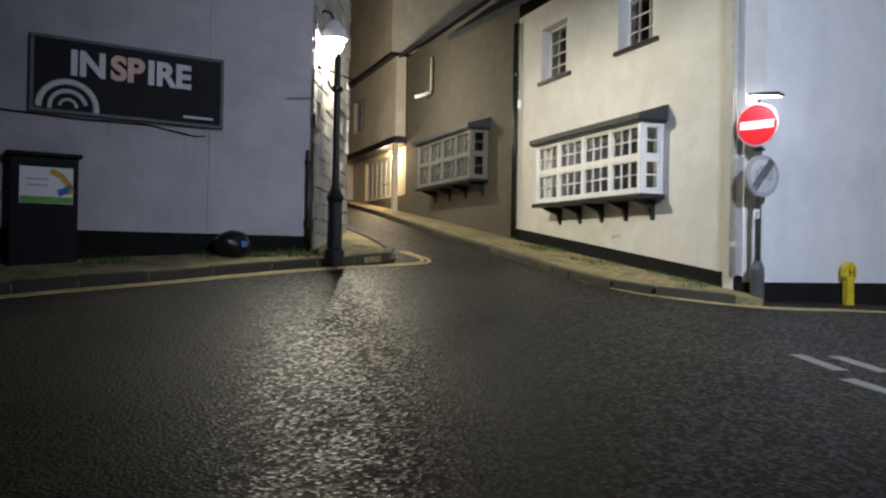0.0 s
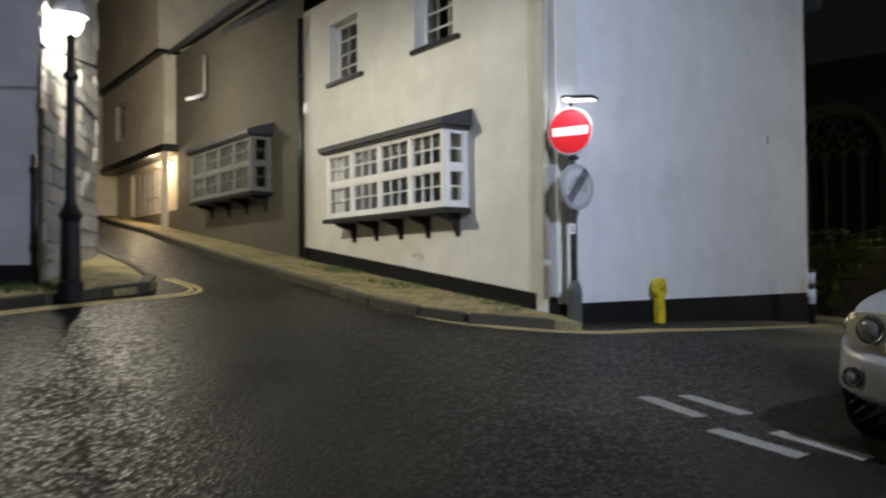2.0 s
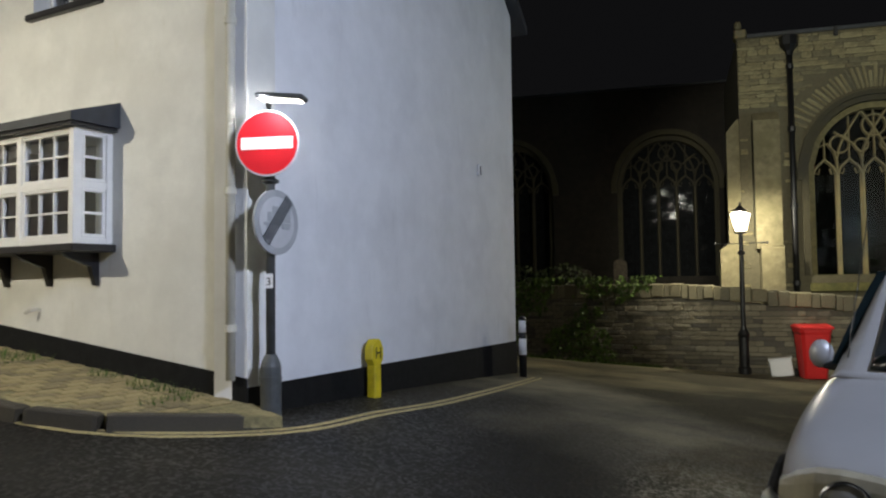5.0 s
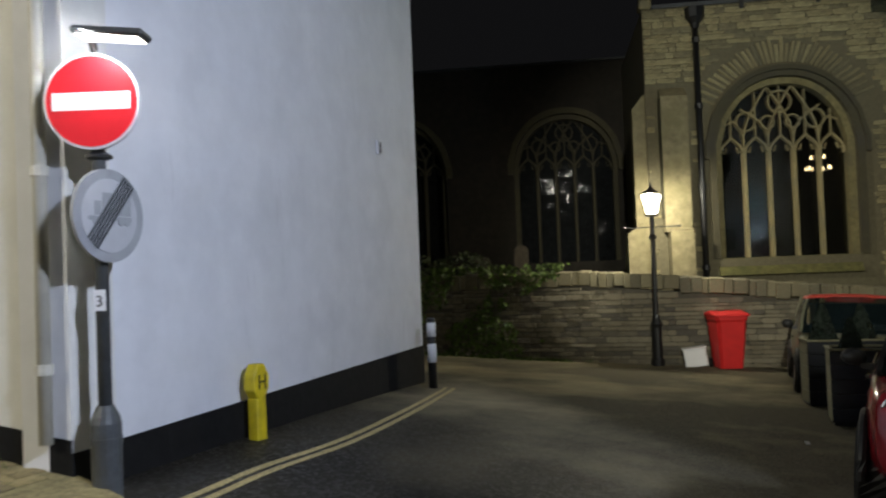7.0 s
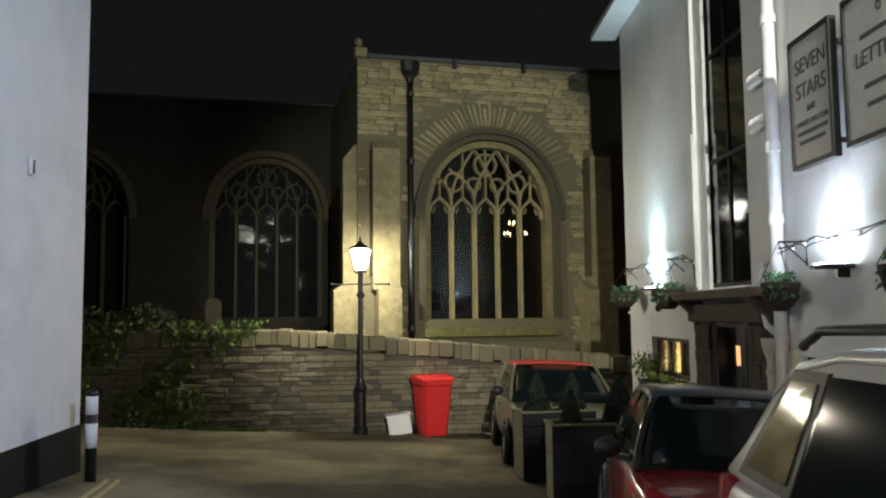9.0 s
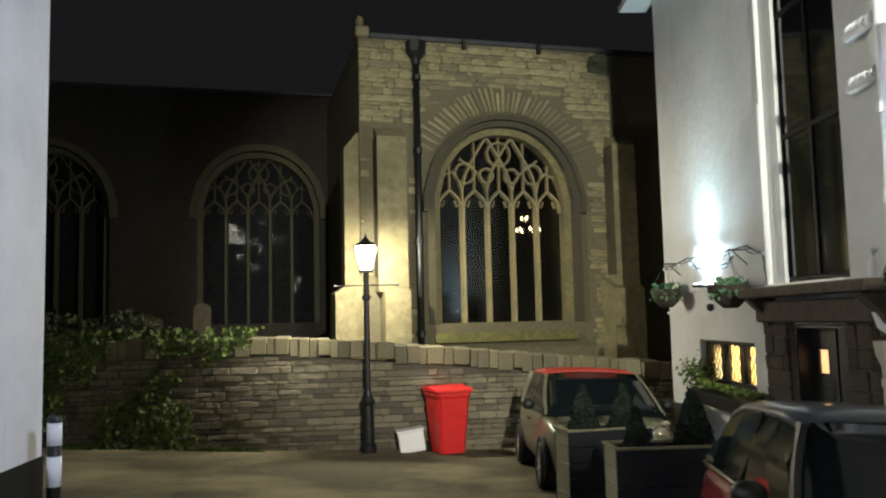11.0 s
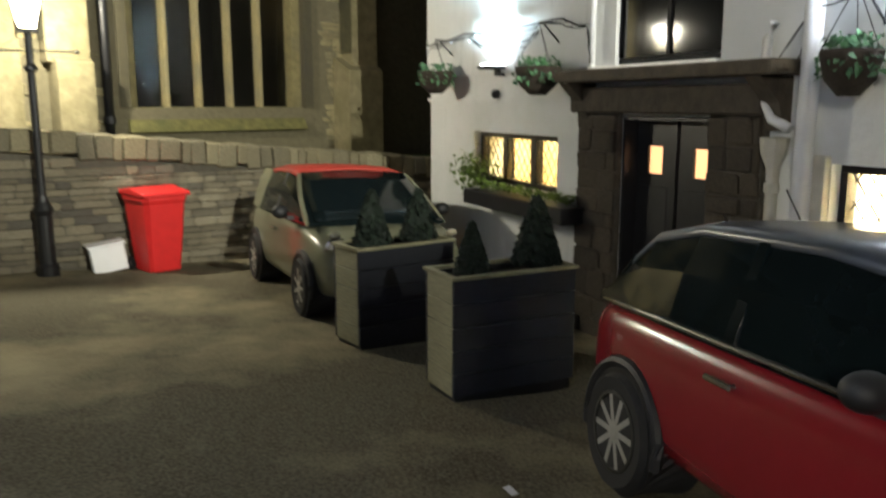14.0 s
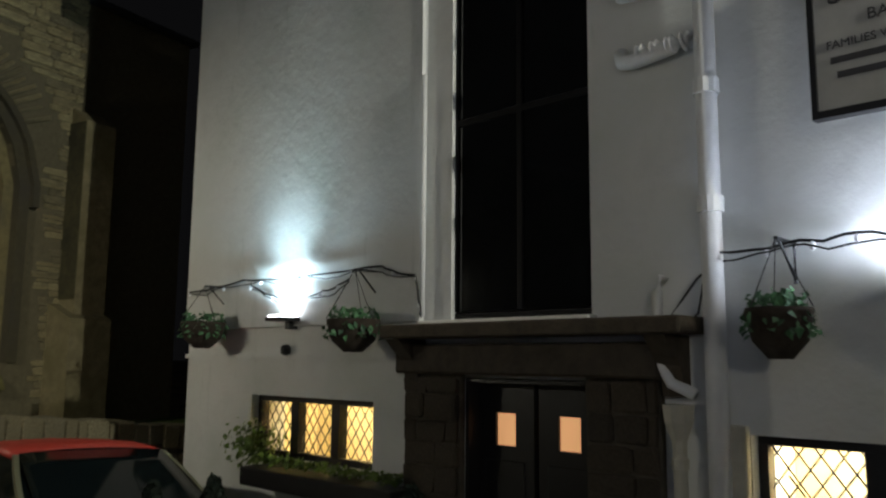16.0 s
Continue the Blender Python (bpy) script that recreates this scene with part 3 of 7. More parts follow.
M["bay_glass"] = glass("bay_pane_glass", (0.95, 0.97, 0.97), 0.01)
GABLE_W, GABLE_E = 6.58, 6.55
house = thing("corner_house", "white rendered corner house with a cream front and black plinth", "house", kind="structure")
W1, W2 = (-2.96, -2.03, 5.10, 6.22), (-5.58, -4.62, 5.10, 6.14)
part("front_wall", pierced(-6.55, 0.0, 0.6, 6.62, 0.35, [W1, W2, (-4.85, -1.95, 2.76, 3.66)]), M["render_cream"], house, "cream rendered front wall", FF)


def gable_wall():
    bm = bmesh.new()
    out = [(0.0, 0.5), (GABLE_W, 0.5), (GABLE_W, GABLE_E), (GABLE_W / 2, 9.1), (0.0, GABLE_E)]
    prism(bm, out, 0, 0.35)
    part("gable_wall", bm, M["render_white"], house, "white rendered gable wall with faint stains", FG)


gable_wall()
part("back_wall", boxes((1.2, 6.2, 6.2, 6.5, 0.5, 6.5)), M["render_white"], house, m=FG)
part("back_wall", boxes((6.28, 6.6, 0.36, 7.0, 0.5, 6.5)), M["render_white"], house, m=FG)


def plinth(frame, x0, x1, rise, name):
    """A black painted band at a wall's foot; rise gives its top along x."""
    bm = bmesh.new()
    n = 14
    for i in range(n):
        a, b = x0 + (x1 - x0) * i / n, x0 + (x1 - x0) * (i + 1) / n
        q = [(a, 0.3), (b, 0.3), (b, rise(b)), (a, rise(a))]
        prism(bm, q, -0.014, 0.02)
    return part(name, bm, M["plinth"], house, "black painted plinth band", frame)


plinth(FF, -6.55, 0.0, lambda x: 1.515 + 0.118 * -x, "plinth_band")
plinth(FG, -0.012, GABLE_W + 0.01, lambda x: 1.44 - 0.006 * x, "plinth_band")


def corner_roof():
    bm = bmesh.new()
    rise, mid = 9.15, GABLE_W / 2
    for xa in (-0.35, GABLE_W + 0.35):
        ze = GABLE_E - 0.2
        q = [(xa, -0.16, ze), (mid, -0.16, rise), (mid, 8.0, rise), (xa, 8.0, ze)]
        lo = [bm.verts.new(p) for p in q]
        hi = [bm.verts.new((p[0], p[1], p[2] + 0.14)) for p in q]
        bm.faces.new(lo)
        bm.faces.new(hi[::-1])
        for i in range(4):
            bm.faces.new((lo[i], lo[(i + 1) % 4], hi[(i + 1) % 4], hi[i]))
    part("roof", bm, M["slate"], house, m=FG)


corner_roof()
for (x0, x1, z0, z1), nz in ((W1, 4), (W2, 4)):
    w = sash(house, "sash_window", x0 + 0.01, x1 - 0.01, z0 + 0.01, z1 - 0.01, 0.21, 3, nz, M["white_wood"], M["bay_glass"], rim=0.04, m=FF)
    part("window_sill", boxes((x0 - 0.05, x1 + 0.18, -0.07, 0.1, z0 - 0.06, z0 + 0.008), bevel=0.01), M["black_wood"], w, "dark stone sill")
    # black sheet in place of the unlit room
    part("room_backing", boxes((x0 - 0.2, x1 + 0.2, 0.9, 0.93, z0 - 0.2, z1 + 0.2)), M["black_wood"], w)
bay = bay_window(house, -4.95, -1.70, 2.69, 3.78, 0.42, 4, M["white_wood"], M["bay_glass"], M["lead"])
bay.matrix_basis = FF
# dark sheet standing in for the unlit room behind the bay
part("room_backing", boxes((-5.3, -1.6, 1.4, 1.43, 2.2, 4.2)), M["render_dark"], bay, m=Matrix.Identity(4))
# wall vent and small bracket
vent = thing("wall_vent", "small grey vent cover on the white gable wall", "vent", FG)
part("vent_cover", boxes((5.07, 5.16, -0.03, -0.001, 3.82, 3.99), bevel=0.008), M["white_pipe"], vent)
part("vent_slot", boxes((5.125, 5.155, -0.036, -0.031, 3.84, 3.97)), M["black_wood"], vent)
pipe = thing("corner_drainpipe", "cream painted drainpipe at the corner of the house", "drainpipe", FF)
bm = bmesh.new()
tube(bm, [(-0.12, -0.07, 1.5), (-0.12, -0.07, 6.5)], 0.04)
part("pipe", bm, M["cream_pipe"], pipe, smooth=True)
for z in (1.9, 3.05, 4.5, 5.8):
    part("pipe_clip", tube(bmesh.new(), [(-0.12, -0.07, z), (-0.12, -0.07, z + 0.06)], 0.052), M["cream_pipe"], pipe)
pipe = thing("black_drainpipe", "black iron drainpipe between the two house fronts", "drainpipe", FF)
bm = bmesh.new()
tube(bm, [(-6.55, -0.08, 2.1), (-6.55, -0.08, 6.5)], 0.05)
part("pipe", bm, M["black_iron"], pipe, smooth=True)
for z in (2.6, 4.0, 5.4):
    part("pipe_clip", tube(bmesh.new(), [(-6.55, -0.08, z), (-6.55, -0.08, z + 0.07)], 0.065), M["black_iron"], pipe)

# ---- houses up the street ----
dark_house = house_shell("dark_house", "dark rendered house with a curtained bay window", FF, -13.7, -6.57, 7, 1.2, 7.4, M["render_dark"], [(-11.2, -8.1, 3.45, 4.5)], 2.2)
bay_window(dark_house, -11.4, -8.0, 3.42, 4.54, 0.45, 4, M["slate_wood"], M["bay_glass"], M["lead"], M["curtain"], brackets=4)
waste = thing("waste_pipe", "pale waste pipe with a bent outlet on the dark house front", "pipe", FF)
part("pipe", tube(bmesh.new(), [(-11.5, -0.07, 6.9), (-11.5, -0.07, 6.05), (-11.52, -0.12, 5.95)], 0.045, 10), M["cream_pipe"], waste, smooth=True)
part("outlet", tube(bmesh.new(), [(-11.5, -0.08, 5.98), (-11.62, -0.3, 5.9), (-11.7, -0.46, 5.86)], 0.05, 10), M["white_pipe"], waste, smooth=True)

jetty_frame = along(C0 + FD * 13.72 + Vector((0.12, 0.04, 0)), -FD)
jetty = house_shell("jettied_house", "pale rendered jettied house with a lit porch lamp", jetty_frame, -6.2, 0.0, 7, 1.5, 5.0, M["render_buff"], [(-4.6, -1.5, 3.5, 4.75)], 0.6)
part("upper_wall", pierced(-6.2, 0.0, 5.1, 7.4, 0.3, [(-4.6, -3.3, 5.75, 6.8)]), M["render_buff"], jetty, m=Matrix.Translation((0, -0.45, 0)))
part("upper_wall", boxes((-6.2, 0.0, -0.6, 5, 7.5, 11.2)), M["render_buff"], jetty)
part("jetty_beam", boxes((-6.25, 0.05, -0.5, 0.35, 4.9, 5.098)), M["black_wood"], jetty)
part("jetty_beam", boxes((-6.25, 0.05, -0.64, 0.35, 7.4, 7.498)), M["black_wood"], jetty)
part("corner_post", boxes((-0.12, 0.03, -0.5, -0.36, 2.6, 4.9)), M["render_buff"], jetty)
sash(jetty, "casement", -4.6, -3.98, 5.75, 6.8, -0.32, 1, 3, M["grey_wood"], M["dark_glass"])
sash(jetty, "casement", -3.92, -3.3, 5.75, 6.8, -0.32, 1, 3, M["grey_wood"], M["dark_glass"])
sash(jetty, "casement", -4.6, -1.5, 3.5, 4.75, 0.1, 6, 3, M["grey_wood"], M["curtain"])
part("plinth_band", boxes((-6.2, -0.0, -0.02, 0.02, 1.6, 3.45)), M["render_dark"], jetty)
far_house = house_shell("far_house", "pale rendered house at the top of the street", along(C0 + FD * 20.0 + Vector((-0.6, -0.2, 0)), -FD), -9, 0.0, 7, 1.5, 9.0, M["render_buff"], [(-3.4, -2.4, 5.0, 6.6)], 2.0)
sash(far_house, "sash_window", -3.4, -2.4, 5.0, 6.6, 0.14, 2, 3, M["white_wood"], M["dark_glass"])

# ---- grey shop on the left ----
FL = along(LO, LD)
shop = house_shell("corner_shop", "lilac grey rendered shop with a black plinth", FL, -14, -0.02, 8, 0.3, 7.2, M["render_grey"], [], 2.0)
part("plinth_band", boxes((-14, 0.0, -0.016, 0.016, 0.3, 1.95)), M["plinth"], shop, "black painted plinth band")
part("plaster_step", boxes((-1.45, -0.02, -0.012, 0.01, 1.952, 6.9), bevel=0.004), M["render_grey"], shop)
FS = along(LO, L2 - LO)
FS2 = along(L2, (L3 - L2))
side = thing("shop_side_wall", "rubble side wall of the shop, painted white", "wall", FS, kind="structure")
part("wall_core", boxes((0.0, (L2 - LO).length, -0.0, 0.4, 0.8, 7.15)), M["quoin"], side)
part("side_wall", boxes((0.0, 16, 0.0, 0.4, 0.8, 7.1)), M["render_grey"], side, m=FS.inverted() @ FS2)


def rubble(parent, x0, x1, z0, z1, hmin, hmax, lmin, lmax, mats, parts_max, seed, keep=None, proud=0.03, near=None, name="stone", y=0.0, gap=0.012):
    """Coursed rubble: single stones of uneven size, proud of the mortar behind them."""
    rnd = random.Random(seed)
    rows, z = [], z0
    while z < z1 - 0.02:
        h = min(rnd.uniform(hmin, hmax), z1 - z)
        x = x0 - rnd.uniform(0, lmin)
        while x < x1:
            l = rnd.uniform(lmin, lmax) * (0.7 + 0.5 * h / hmax)
            a, b = max(x, x0), min(x + l, x1)
            if b - a > 0.05 and h > 0.03:
                cx, cz = (a + b) / 2, z + h / 2
                if keep is None or (keep(a, z) and keep(b, z) and keep(a, z + h) and keep(b, z + h) and keep(cx, cz)):
                    rows.append((cx, cz, b - a - gap, h - gap, rnd.uniform(0.4, 1.0) * proud, rnd.uniform(-1.2, 1.2)))
            x += l
        z += h
    if near:
        rows.sort(key=lambda r: (r[0] - near[0]) ** 2 + (r[1] - near[1]) ** 2)
    kinds = []
    for k in range(5):
        bm = boxes((-0.5, 0.5, -0.5, 0.5, -0.5, 0.5))
        bmesh.ops.bevel(bm, geom=bm.edges[:], offset=0.11, segments=1, affect="EDGES")
        for v in bm.verts:
            v.co += Vector([rnd.uniform(-0.05, 0.05) for _ in range(3)])
        kinds.append(mesh_of(name, bm, mats[0]))
    for i, (cx, cz, l, h, p, t) in enumerate(rows[:parts_max]):
        ob = new(name, kinds[i % 5])
        ob.parent = parent
        ob.matrix_basis = Matrix.LocRotScale((cx, y - p * 0.5 + 0.02, cz), Euler((0, radians(t), 0)), (l, p + 0.04, h))
    if rows[parts_max:]:
        vs, fs = [], []
        for cx, cz, l, h, p, t in rows[parts_max:]:
            n = len(vs)
            e = min(0.014, h * 0.2)
            j = lambda: rnd.uniform(-0.012, 0.012)
            for yy, s in ((y + 0.02, 0.0), (y - p * 0.6, 0.0), (y - p, e)):
                for sx, sz in ((-1, -1), (1, -1), (1, 1), (-1, 1)):
                    vs.append((cx + sx * (l / 2 - s) + j(), yy + j() * 0.3, cz + sz * (h / 2 - s) + j() * 0.6))
            for q in range(2):
                for k in range(4):
                    fs.append((n + q * 4 + k, n + q * 4 + (k + 1) % 4, n + q * 4 + 4 + (k + 1) % 4, n + q * 4 + 4 + k))
            fs.append((n + 8, n + 9, n + 10, n + 11))
        me = bpy.data.meshes.new(name + "_rest")
        me.from_pydata(vs, [], fs)
        me.materials.append(mats[1])
        ob = new(name + "_rest", me)
        ob.parent = parent
        tagged(ob, kind="stuff")


# ---- church ----
CHO, CHD = Vector((18.245, 13.14, 0)), Vector((0.56, -0.8285, 0))
FC = along(CHO, CHD)
WX, WH, WSPR, WSILL, WAPEX = 1.73, 1.27, 4.82, 2.42, 6.06


def pointed(hw, spring, apex, n=14, cx=0.0):
    """The outline of a depressed pointed arch from its left foot to its right, as x and z."""
    pts = []
    for i in range(n + 1):
        t = -1 + 2 * i / n
        z = spring + (apex - spring) * (1 - abs(t) ** 2.25) ** 0.62
        pts.append((cx + hw * t, z))
    return pts


def arch_wall(x0, x1, z0, z1, thick, cx, hw, sill, spring, apex):
    """A wall pierced by one arched window opening."""
    bm = bmesh.new()
    arc = pointed(hw, spring, apex, 18, cx)
    inner = [(cx - hw, sill)] + arc + [(cx + hw, sill)]
    for y in (0, thick):
        def q(*p):
            bm.faces.new([bm.verts.new((a, y, b)) for a, b in p])
        q((x0, z0), (x1, z0), (x1, sill), (x0, sill))
        q((x0, sill), (cx - hw, sill), (cx - hw, spring), (x0, spring))
        q((cx + hw, sill), (x1, sill), (x1, spring), (cx + hw, spring))
        q((x0, spring), (cx - hw, spring), (cx - hw, z1), (x0, z1))
        q((cx + hw, spring), (x1, spring), (x1, z1), (cx + hw, z1))
        for a, b in zip(arc, arc[1:]):
            q(a, b, (b[0], z1), (a[0], z1))
    for a, b in zip(inner, inner[1:] + inner[:1]):
        bm.faces.new([bm.verts.new(p) for p in ((a[0], 0, a[1]), (a[0], thick, a[1]), (b[0], thick, b[1]), (b[0], 0, b[1]))])
    for xa in (x0, x1):
        bm.faces.new([bm.verts.new(p) for p in ((xa, 0, z0), (xa, thick, z0), (xa, thick, z1), (xa, 0, z1))])
    bm.faces.new([bm.verts.new(p) for p in ((x0, 0, z1), (x1, 0, z1), (x1, thick, z1), (x0, thick, z1))])
    bmesh.ops.remove_doubles(bm, verts=bm.verts, dist=0.0005)
    return bm


def arch_band(cx, hw0, hw1, spring, ap0, ap1, foot0, y0, y1, n=20):
    """A moulding that follows the arch and runs down both jambs to foot0."""
    a = [(cx - hw0, foot0)] + pointed(hw0, spring, ap0, n, cx) + [(cx + hw0, foot0)]
    b = [(cx - hw1, foot0)] + pointed(hw1, spring, ap1, n, cx) + [(cx + hw1, foot0)]
    bm = bmesh.new()
    rows = []
    for p, q in zip(a, b):
        rows.append([bm.verts.new((p[0], y0, p[1])), bm.verts.new((q[0], y0, q[1])), bm.verts.new((q[0], y1, q[1])), bm.verts.new((p[0], y1, p[1]))])
    for r, s in zip(rows, rows[1:]):
        for k in range(4):
            bm.faces.new((r[k], r[(k + 1) % 4], s[(k + 1) % 4], s[k]))
    bm.faces.new(rows[0])
    bm.faces.new(rows[-1][::-1])
    return bm


def inside_arch(x, z, cx, hw, spring, apex):
    t = abs(x - cx) / hw
    return t < 1 and z < spring + (apex - spring) * (1 - t ** 2.25) ** 0.62


def bar_path(bm, pts, w, y0, y1):
    """A flat stone bar along points in x and z."""
    rows = []
    for i, (x, z) in enumerate(pts):
        a, b = pts[max(0, i - 1)], pts[min(len(pts) - 1, i + 1)]
        d = Vector((b[0] - a[0], b[1] - a[1]))
        d.normalize()
        nx, nz = -d.y * w / 2, d.x * w / 2
        rows.append([bm.verts.new((x + nx, y1, z + nz)), bm.verts.new((x + nx * 0.45, y0, z + nz * 0.45)), bm.verts.new((x - nx * 0.45, y0, z - nz * 0.45)), bm.verts.new((x - nx, y1, z - nz))])
    for r, s in zip(rows, rows[1:]):
        for k in range(4):
            bm.faces.new((r[k], r[(k + 1) % 4], s[(k + 1) % 4], s[k]))
    bm.faces.new(rows[0])
    bm.faces.new(rows[-1][::-1])


def church_window(parent, cx, hw, sill, spring, apex, lights, y, m=None, granite="ashlar"):
    """A perpendicular window: mullions, cusped heads, tracery and leaded glass."""
    root = new("church_window")
    root.parent = parent
    if m is not None:
        root.matrix_basis = m
    glazing = M["church_glass"] if granite == "ashlar" else M["old_glass"]
    y0, y1 = y - 0.07, y + 0.07
    w = 2 * hw / lights
    head = spring - 0.25
    xs = [cx - hw + w * i for i in range(lights + 1)]
    for x in xs[1:-1]:
        top = head + 0.1
        bm = bmesh.new()
        bar_path(bm, [(x, sill), (x, top)], 0.12, y0 - 0.03, y1)
        part("mullion", bm, M[granite], root)
    bm = bmesh.new()
    for a, b in zip(xs, xs[1:]):
        mid = (a + b) / 2
        for s in (-1, 1):
            bar_path(bm, [(mid + s * w / 2 * f, head + h) for f, h in ((1.0, 0.0), (0.93, 0.12), (0.7, 0.25), (0.38, 0.33), (0.0, 0.42))], 0.075, y0, y1)
            bar_path(bm, [(mid + s * w * f, head + h) for f, h in ((0.42, 0.14), (0.27, 0.10), (0.2, 0.22))], 0.04, y0 + 0.02, y1)
    part("light_heads", bm, M[granite], root)
    bm = bmesh.new()
    top = head + 0.42

    def lim(x):
        t = min(0.999, abs(x - cx) / hw)
        return spring + (apex - spring) * (1 - t ** 2.25) ** 0.62

    def rise(x, z):
        return min(z, lim(x) + 0.02)

    for i, x in enumerate(xs[1:-1]):
        s = 1 if x > cx else -1
        pts = [(x, head), (x, top), (x - s * 0.05, top + 0.25), (x - s * 0.16, top + 0.5), (x - s * 0.34, top + 0.8), (x - s * 0.5, top + 1.05)]
        bar_path(bm, [(a, rise(a, b)) for a, b in pts], 0.07, y0, y1)
        pts = [(x, top - 0.05), (x + s * 0.06, top + 0.18), (x + s * 0.2, top + 0.36), (x + s * 0.4, top + 0.5), (x + s * 0.55, top + 0.62)]
        if inside_arch(pts[2][0], pts[2][1], cx, hw, spring, apex):
            bar_path(bm, [(a, rise(a, b)) for a, b in pts], 0.06, y0, y1)
    for a, b in zip(xs, xs[1:]):
        mid = (a + b) / 2
        z1 = lim(mid)
        if z1 - top > 0.12:
            bar_path(bm, [(mid, top - 0.02), (mid, z1)], 0.05, y0 + 0.01, y1)
    for ox, oz, r in ((0, apex - 0.34, 0.24), (-hw * 0.55, top + 0.34, 0.2), (hw * 0.55, top + 0.34, 0.2), (-0.26, top + 0.3, 0.14), (0.26, top + 0.3, 0.14)):
        bar_path(bm, [(cx + ox + r * math.sin(2 * math.pi * k / 12), oz + r * math.cos(2 * math.pi * k / 12)) for k in range(13)], 0.06, y0, y1)
    part("tracery", bm, M[granite], root)
    for a, b in zip(xs, xs[1:]):
        n = 11
        rnd = random.Random(int(a * 100))
        for k in range(n):
            za, zb = sill + (head + 0.1 - sill) * k / n, sill + (head + 0.1 - sill) * (k + 1) / n
            for xa, xb in ((a, (a + b) / 2 - 0.001), ((a + b) / 2 + 0.001, b)):
                bm = boxes((xa, xb, y + 0.03, y + 0.036, za + 0.001, zb))
                tx, tz = rnd.uniform(-0.02, 0.02), rnd.uniform(-0.02, 0.02)
                for v in bm.verts:
                    v.co.y += tx * (v.co.x - (xa + xb) / 2) + tz * (v.co.z - (za + zb) / 2)
                part("pane", bm, glazing, root)
    bm = bmesh.new()
    arc = pointed(hw, spring, apex, 18, cx)
    prism(bm, [(cx - hw, head + 0.1), (cx + hw, head + 0.1)] + arc[::-1], y + 0.03, y + 0.036)
    part("pane", bm, glazing, root)
    return root


M["church_glass"] = glass("tinted_church_glass", (0.42, 0.45, 0.46), 0.04)
church = thing("church", "old stone church with traceried windows", "church", FC, kind="structure")
part("window_wall", arch_wall(-1.08, 4.0, 0.2, 7.8, 0.6, WX, WH + 0.14, WSILL, WSPR, WAPEX + 0.14), M["mortar"], church)
part("side_wall", boxes((-1.08, -0.6, 0.602, 6.4, 0.2, 7.8)), M["mortar"], church)
part("side_wall", boxes((4.002, 6.0, 0.1, 6.4, 0.2, 7.8)), M["mortar"], church)
# black sheet that paints the darkness inside the church
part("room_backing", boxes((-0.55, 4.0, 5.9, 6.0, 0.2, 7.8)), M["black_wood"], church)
part("roof", boxes((-0.86, 6.1, -0.05, 6.4, 7.802, 7.88)), M["lead"], church, "lead parapet gutter")
church_window(church, WX, WH, WSILL, WSPR, WAPEX, 5, 0.36)
part("window_jamb", arch_band(WX, WH, WH + 0.137, WSPR, WAPEX, WAPEX + 0.137, WSILL, 0.12, 0.5), M["hood_stone"], church, "dressed granite jamb")
part("window_jamb", arch_band(WX, WH + 0.137, WH + 0.28, WSPR, WAPEX + 0.137, WAPEX + 0.25, WSILL, -0.045, 0.1), M["dimmed_granite"], church, "dressed granite jamb")
part("hood_mould", arch_band(WX, WH + 0.28, WH + 0.37, WSPR, WAPEX + 0.25, WAPEX + 0.35, WSPR - 0.3, -0.14, 0.0), M["dimmed_granite"], church, "hood mould in dimmed granite")
bm = bmesh.new()
prism(bm, [(-0.12, 2.07), (0.5, 2.07), (0.5, 2.428), (0.12, 2.428)], 0.28, 3.12)
for v in bm.verts:
    v.co = Vector((v.co.y, v.co.x, v.co.z))
part("window_sill", bm, M["mossy_sill"], church, "mossy sloping granite sill")
# ring of relieving stones over the arch
rnd = random.Random(8)
for i in range(41):
    t = -0.97 + 1.94 * i / 40
    arc = lambda u, k: Vector((WX + (WH + k) * u, 0, WSPR + (WAPEX + k - WSPR) * (1 - min(1, abs(u)) ** 2.25) ** 0.62))
    a, b = arc(t, 0.42), arc(t, 0.42 + 0.42)
    d = Vector((b.x - a.x + 0.5 * t, 0, max(0.12, b.z - a.z) + 0.1)).normalized()
    if abs(t) > 0.86:
        continue
    bm = boxes((-0.5, 0.5, -0.5, 0.5, 0.0, 1.0), bevel=0.08)
    ob = part("relieving_stone", bm, M["stone"], church)
    L = rnd.uniform(0.36, 0.5)
    ob.matrix_basis = Matrix.LocRotScale((a.x, 0.0, a.z), Euler((0, math.atan2(d.x, d.z), 0)), (rnd.uniform(0.05, 0.075), rnd.uniform(0.07, 0.12), L))
# buttresses
for x0, x1, xl in ((-0.82, -0.28, -0.74), (3.84, 4.32, 3.68)):
    butt = thing("buttress", "stepped granite buttress of the church", "buttress", FC, "buttresses", "structure")
    for xa, p1, z0, z1, pname in ((xl, 0.55, 0.2, 3.02, "lower_stage"), (x0, 0.38, 3.022, 5.85, "upper_stage")):
        bm = prism(bmesh.new(), [(-p1, z0), (0.0, z0), (0.0, z1 + 0.22), (-0.04, z1 + 0.22), (-p1, z1)], xa, x1)
        for v in bm.verts:
            v.co = Vector((v.co.y, v.co.x, v.co.z))
        part(pname, bm, M["buttress_stone"], butt)
    # thin dark slab that paints shade on the upper stage's side
    part("weathered_return", boxes((x0 - 0.016, x0 - 0.002, -0.372, -0.002, 3.3, 5.84)), M["shaded_return_stone"], butt, "side face darkened for shade")
side_butt = thing("buttress", "low granite buttress on the return of the church wall", "buttress", FC, "buttresses", "structure")
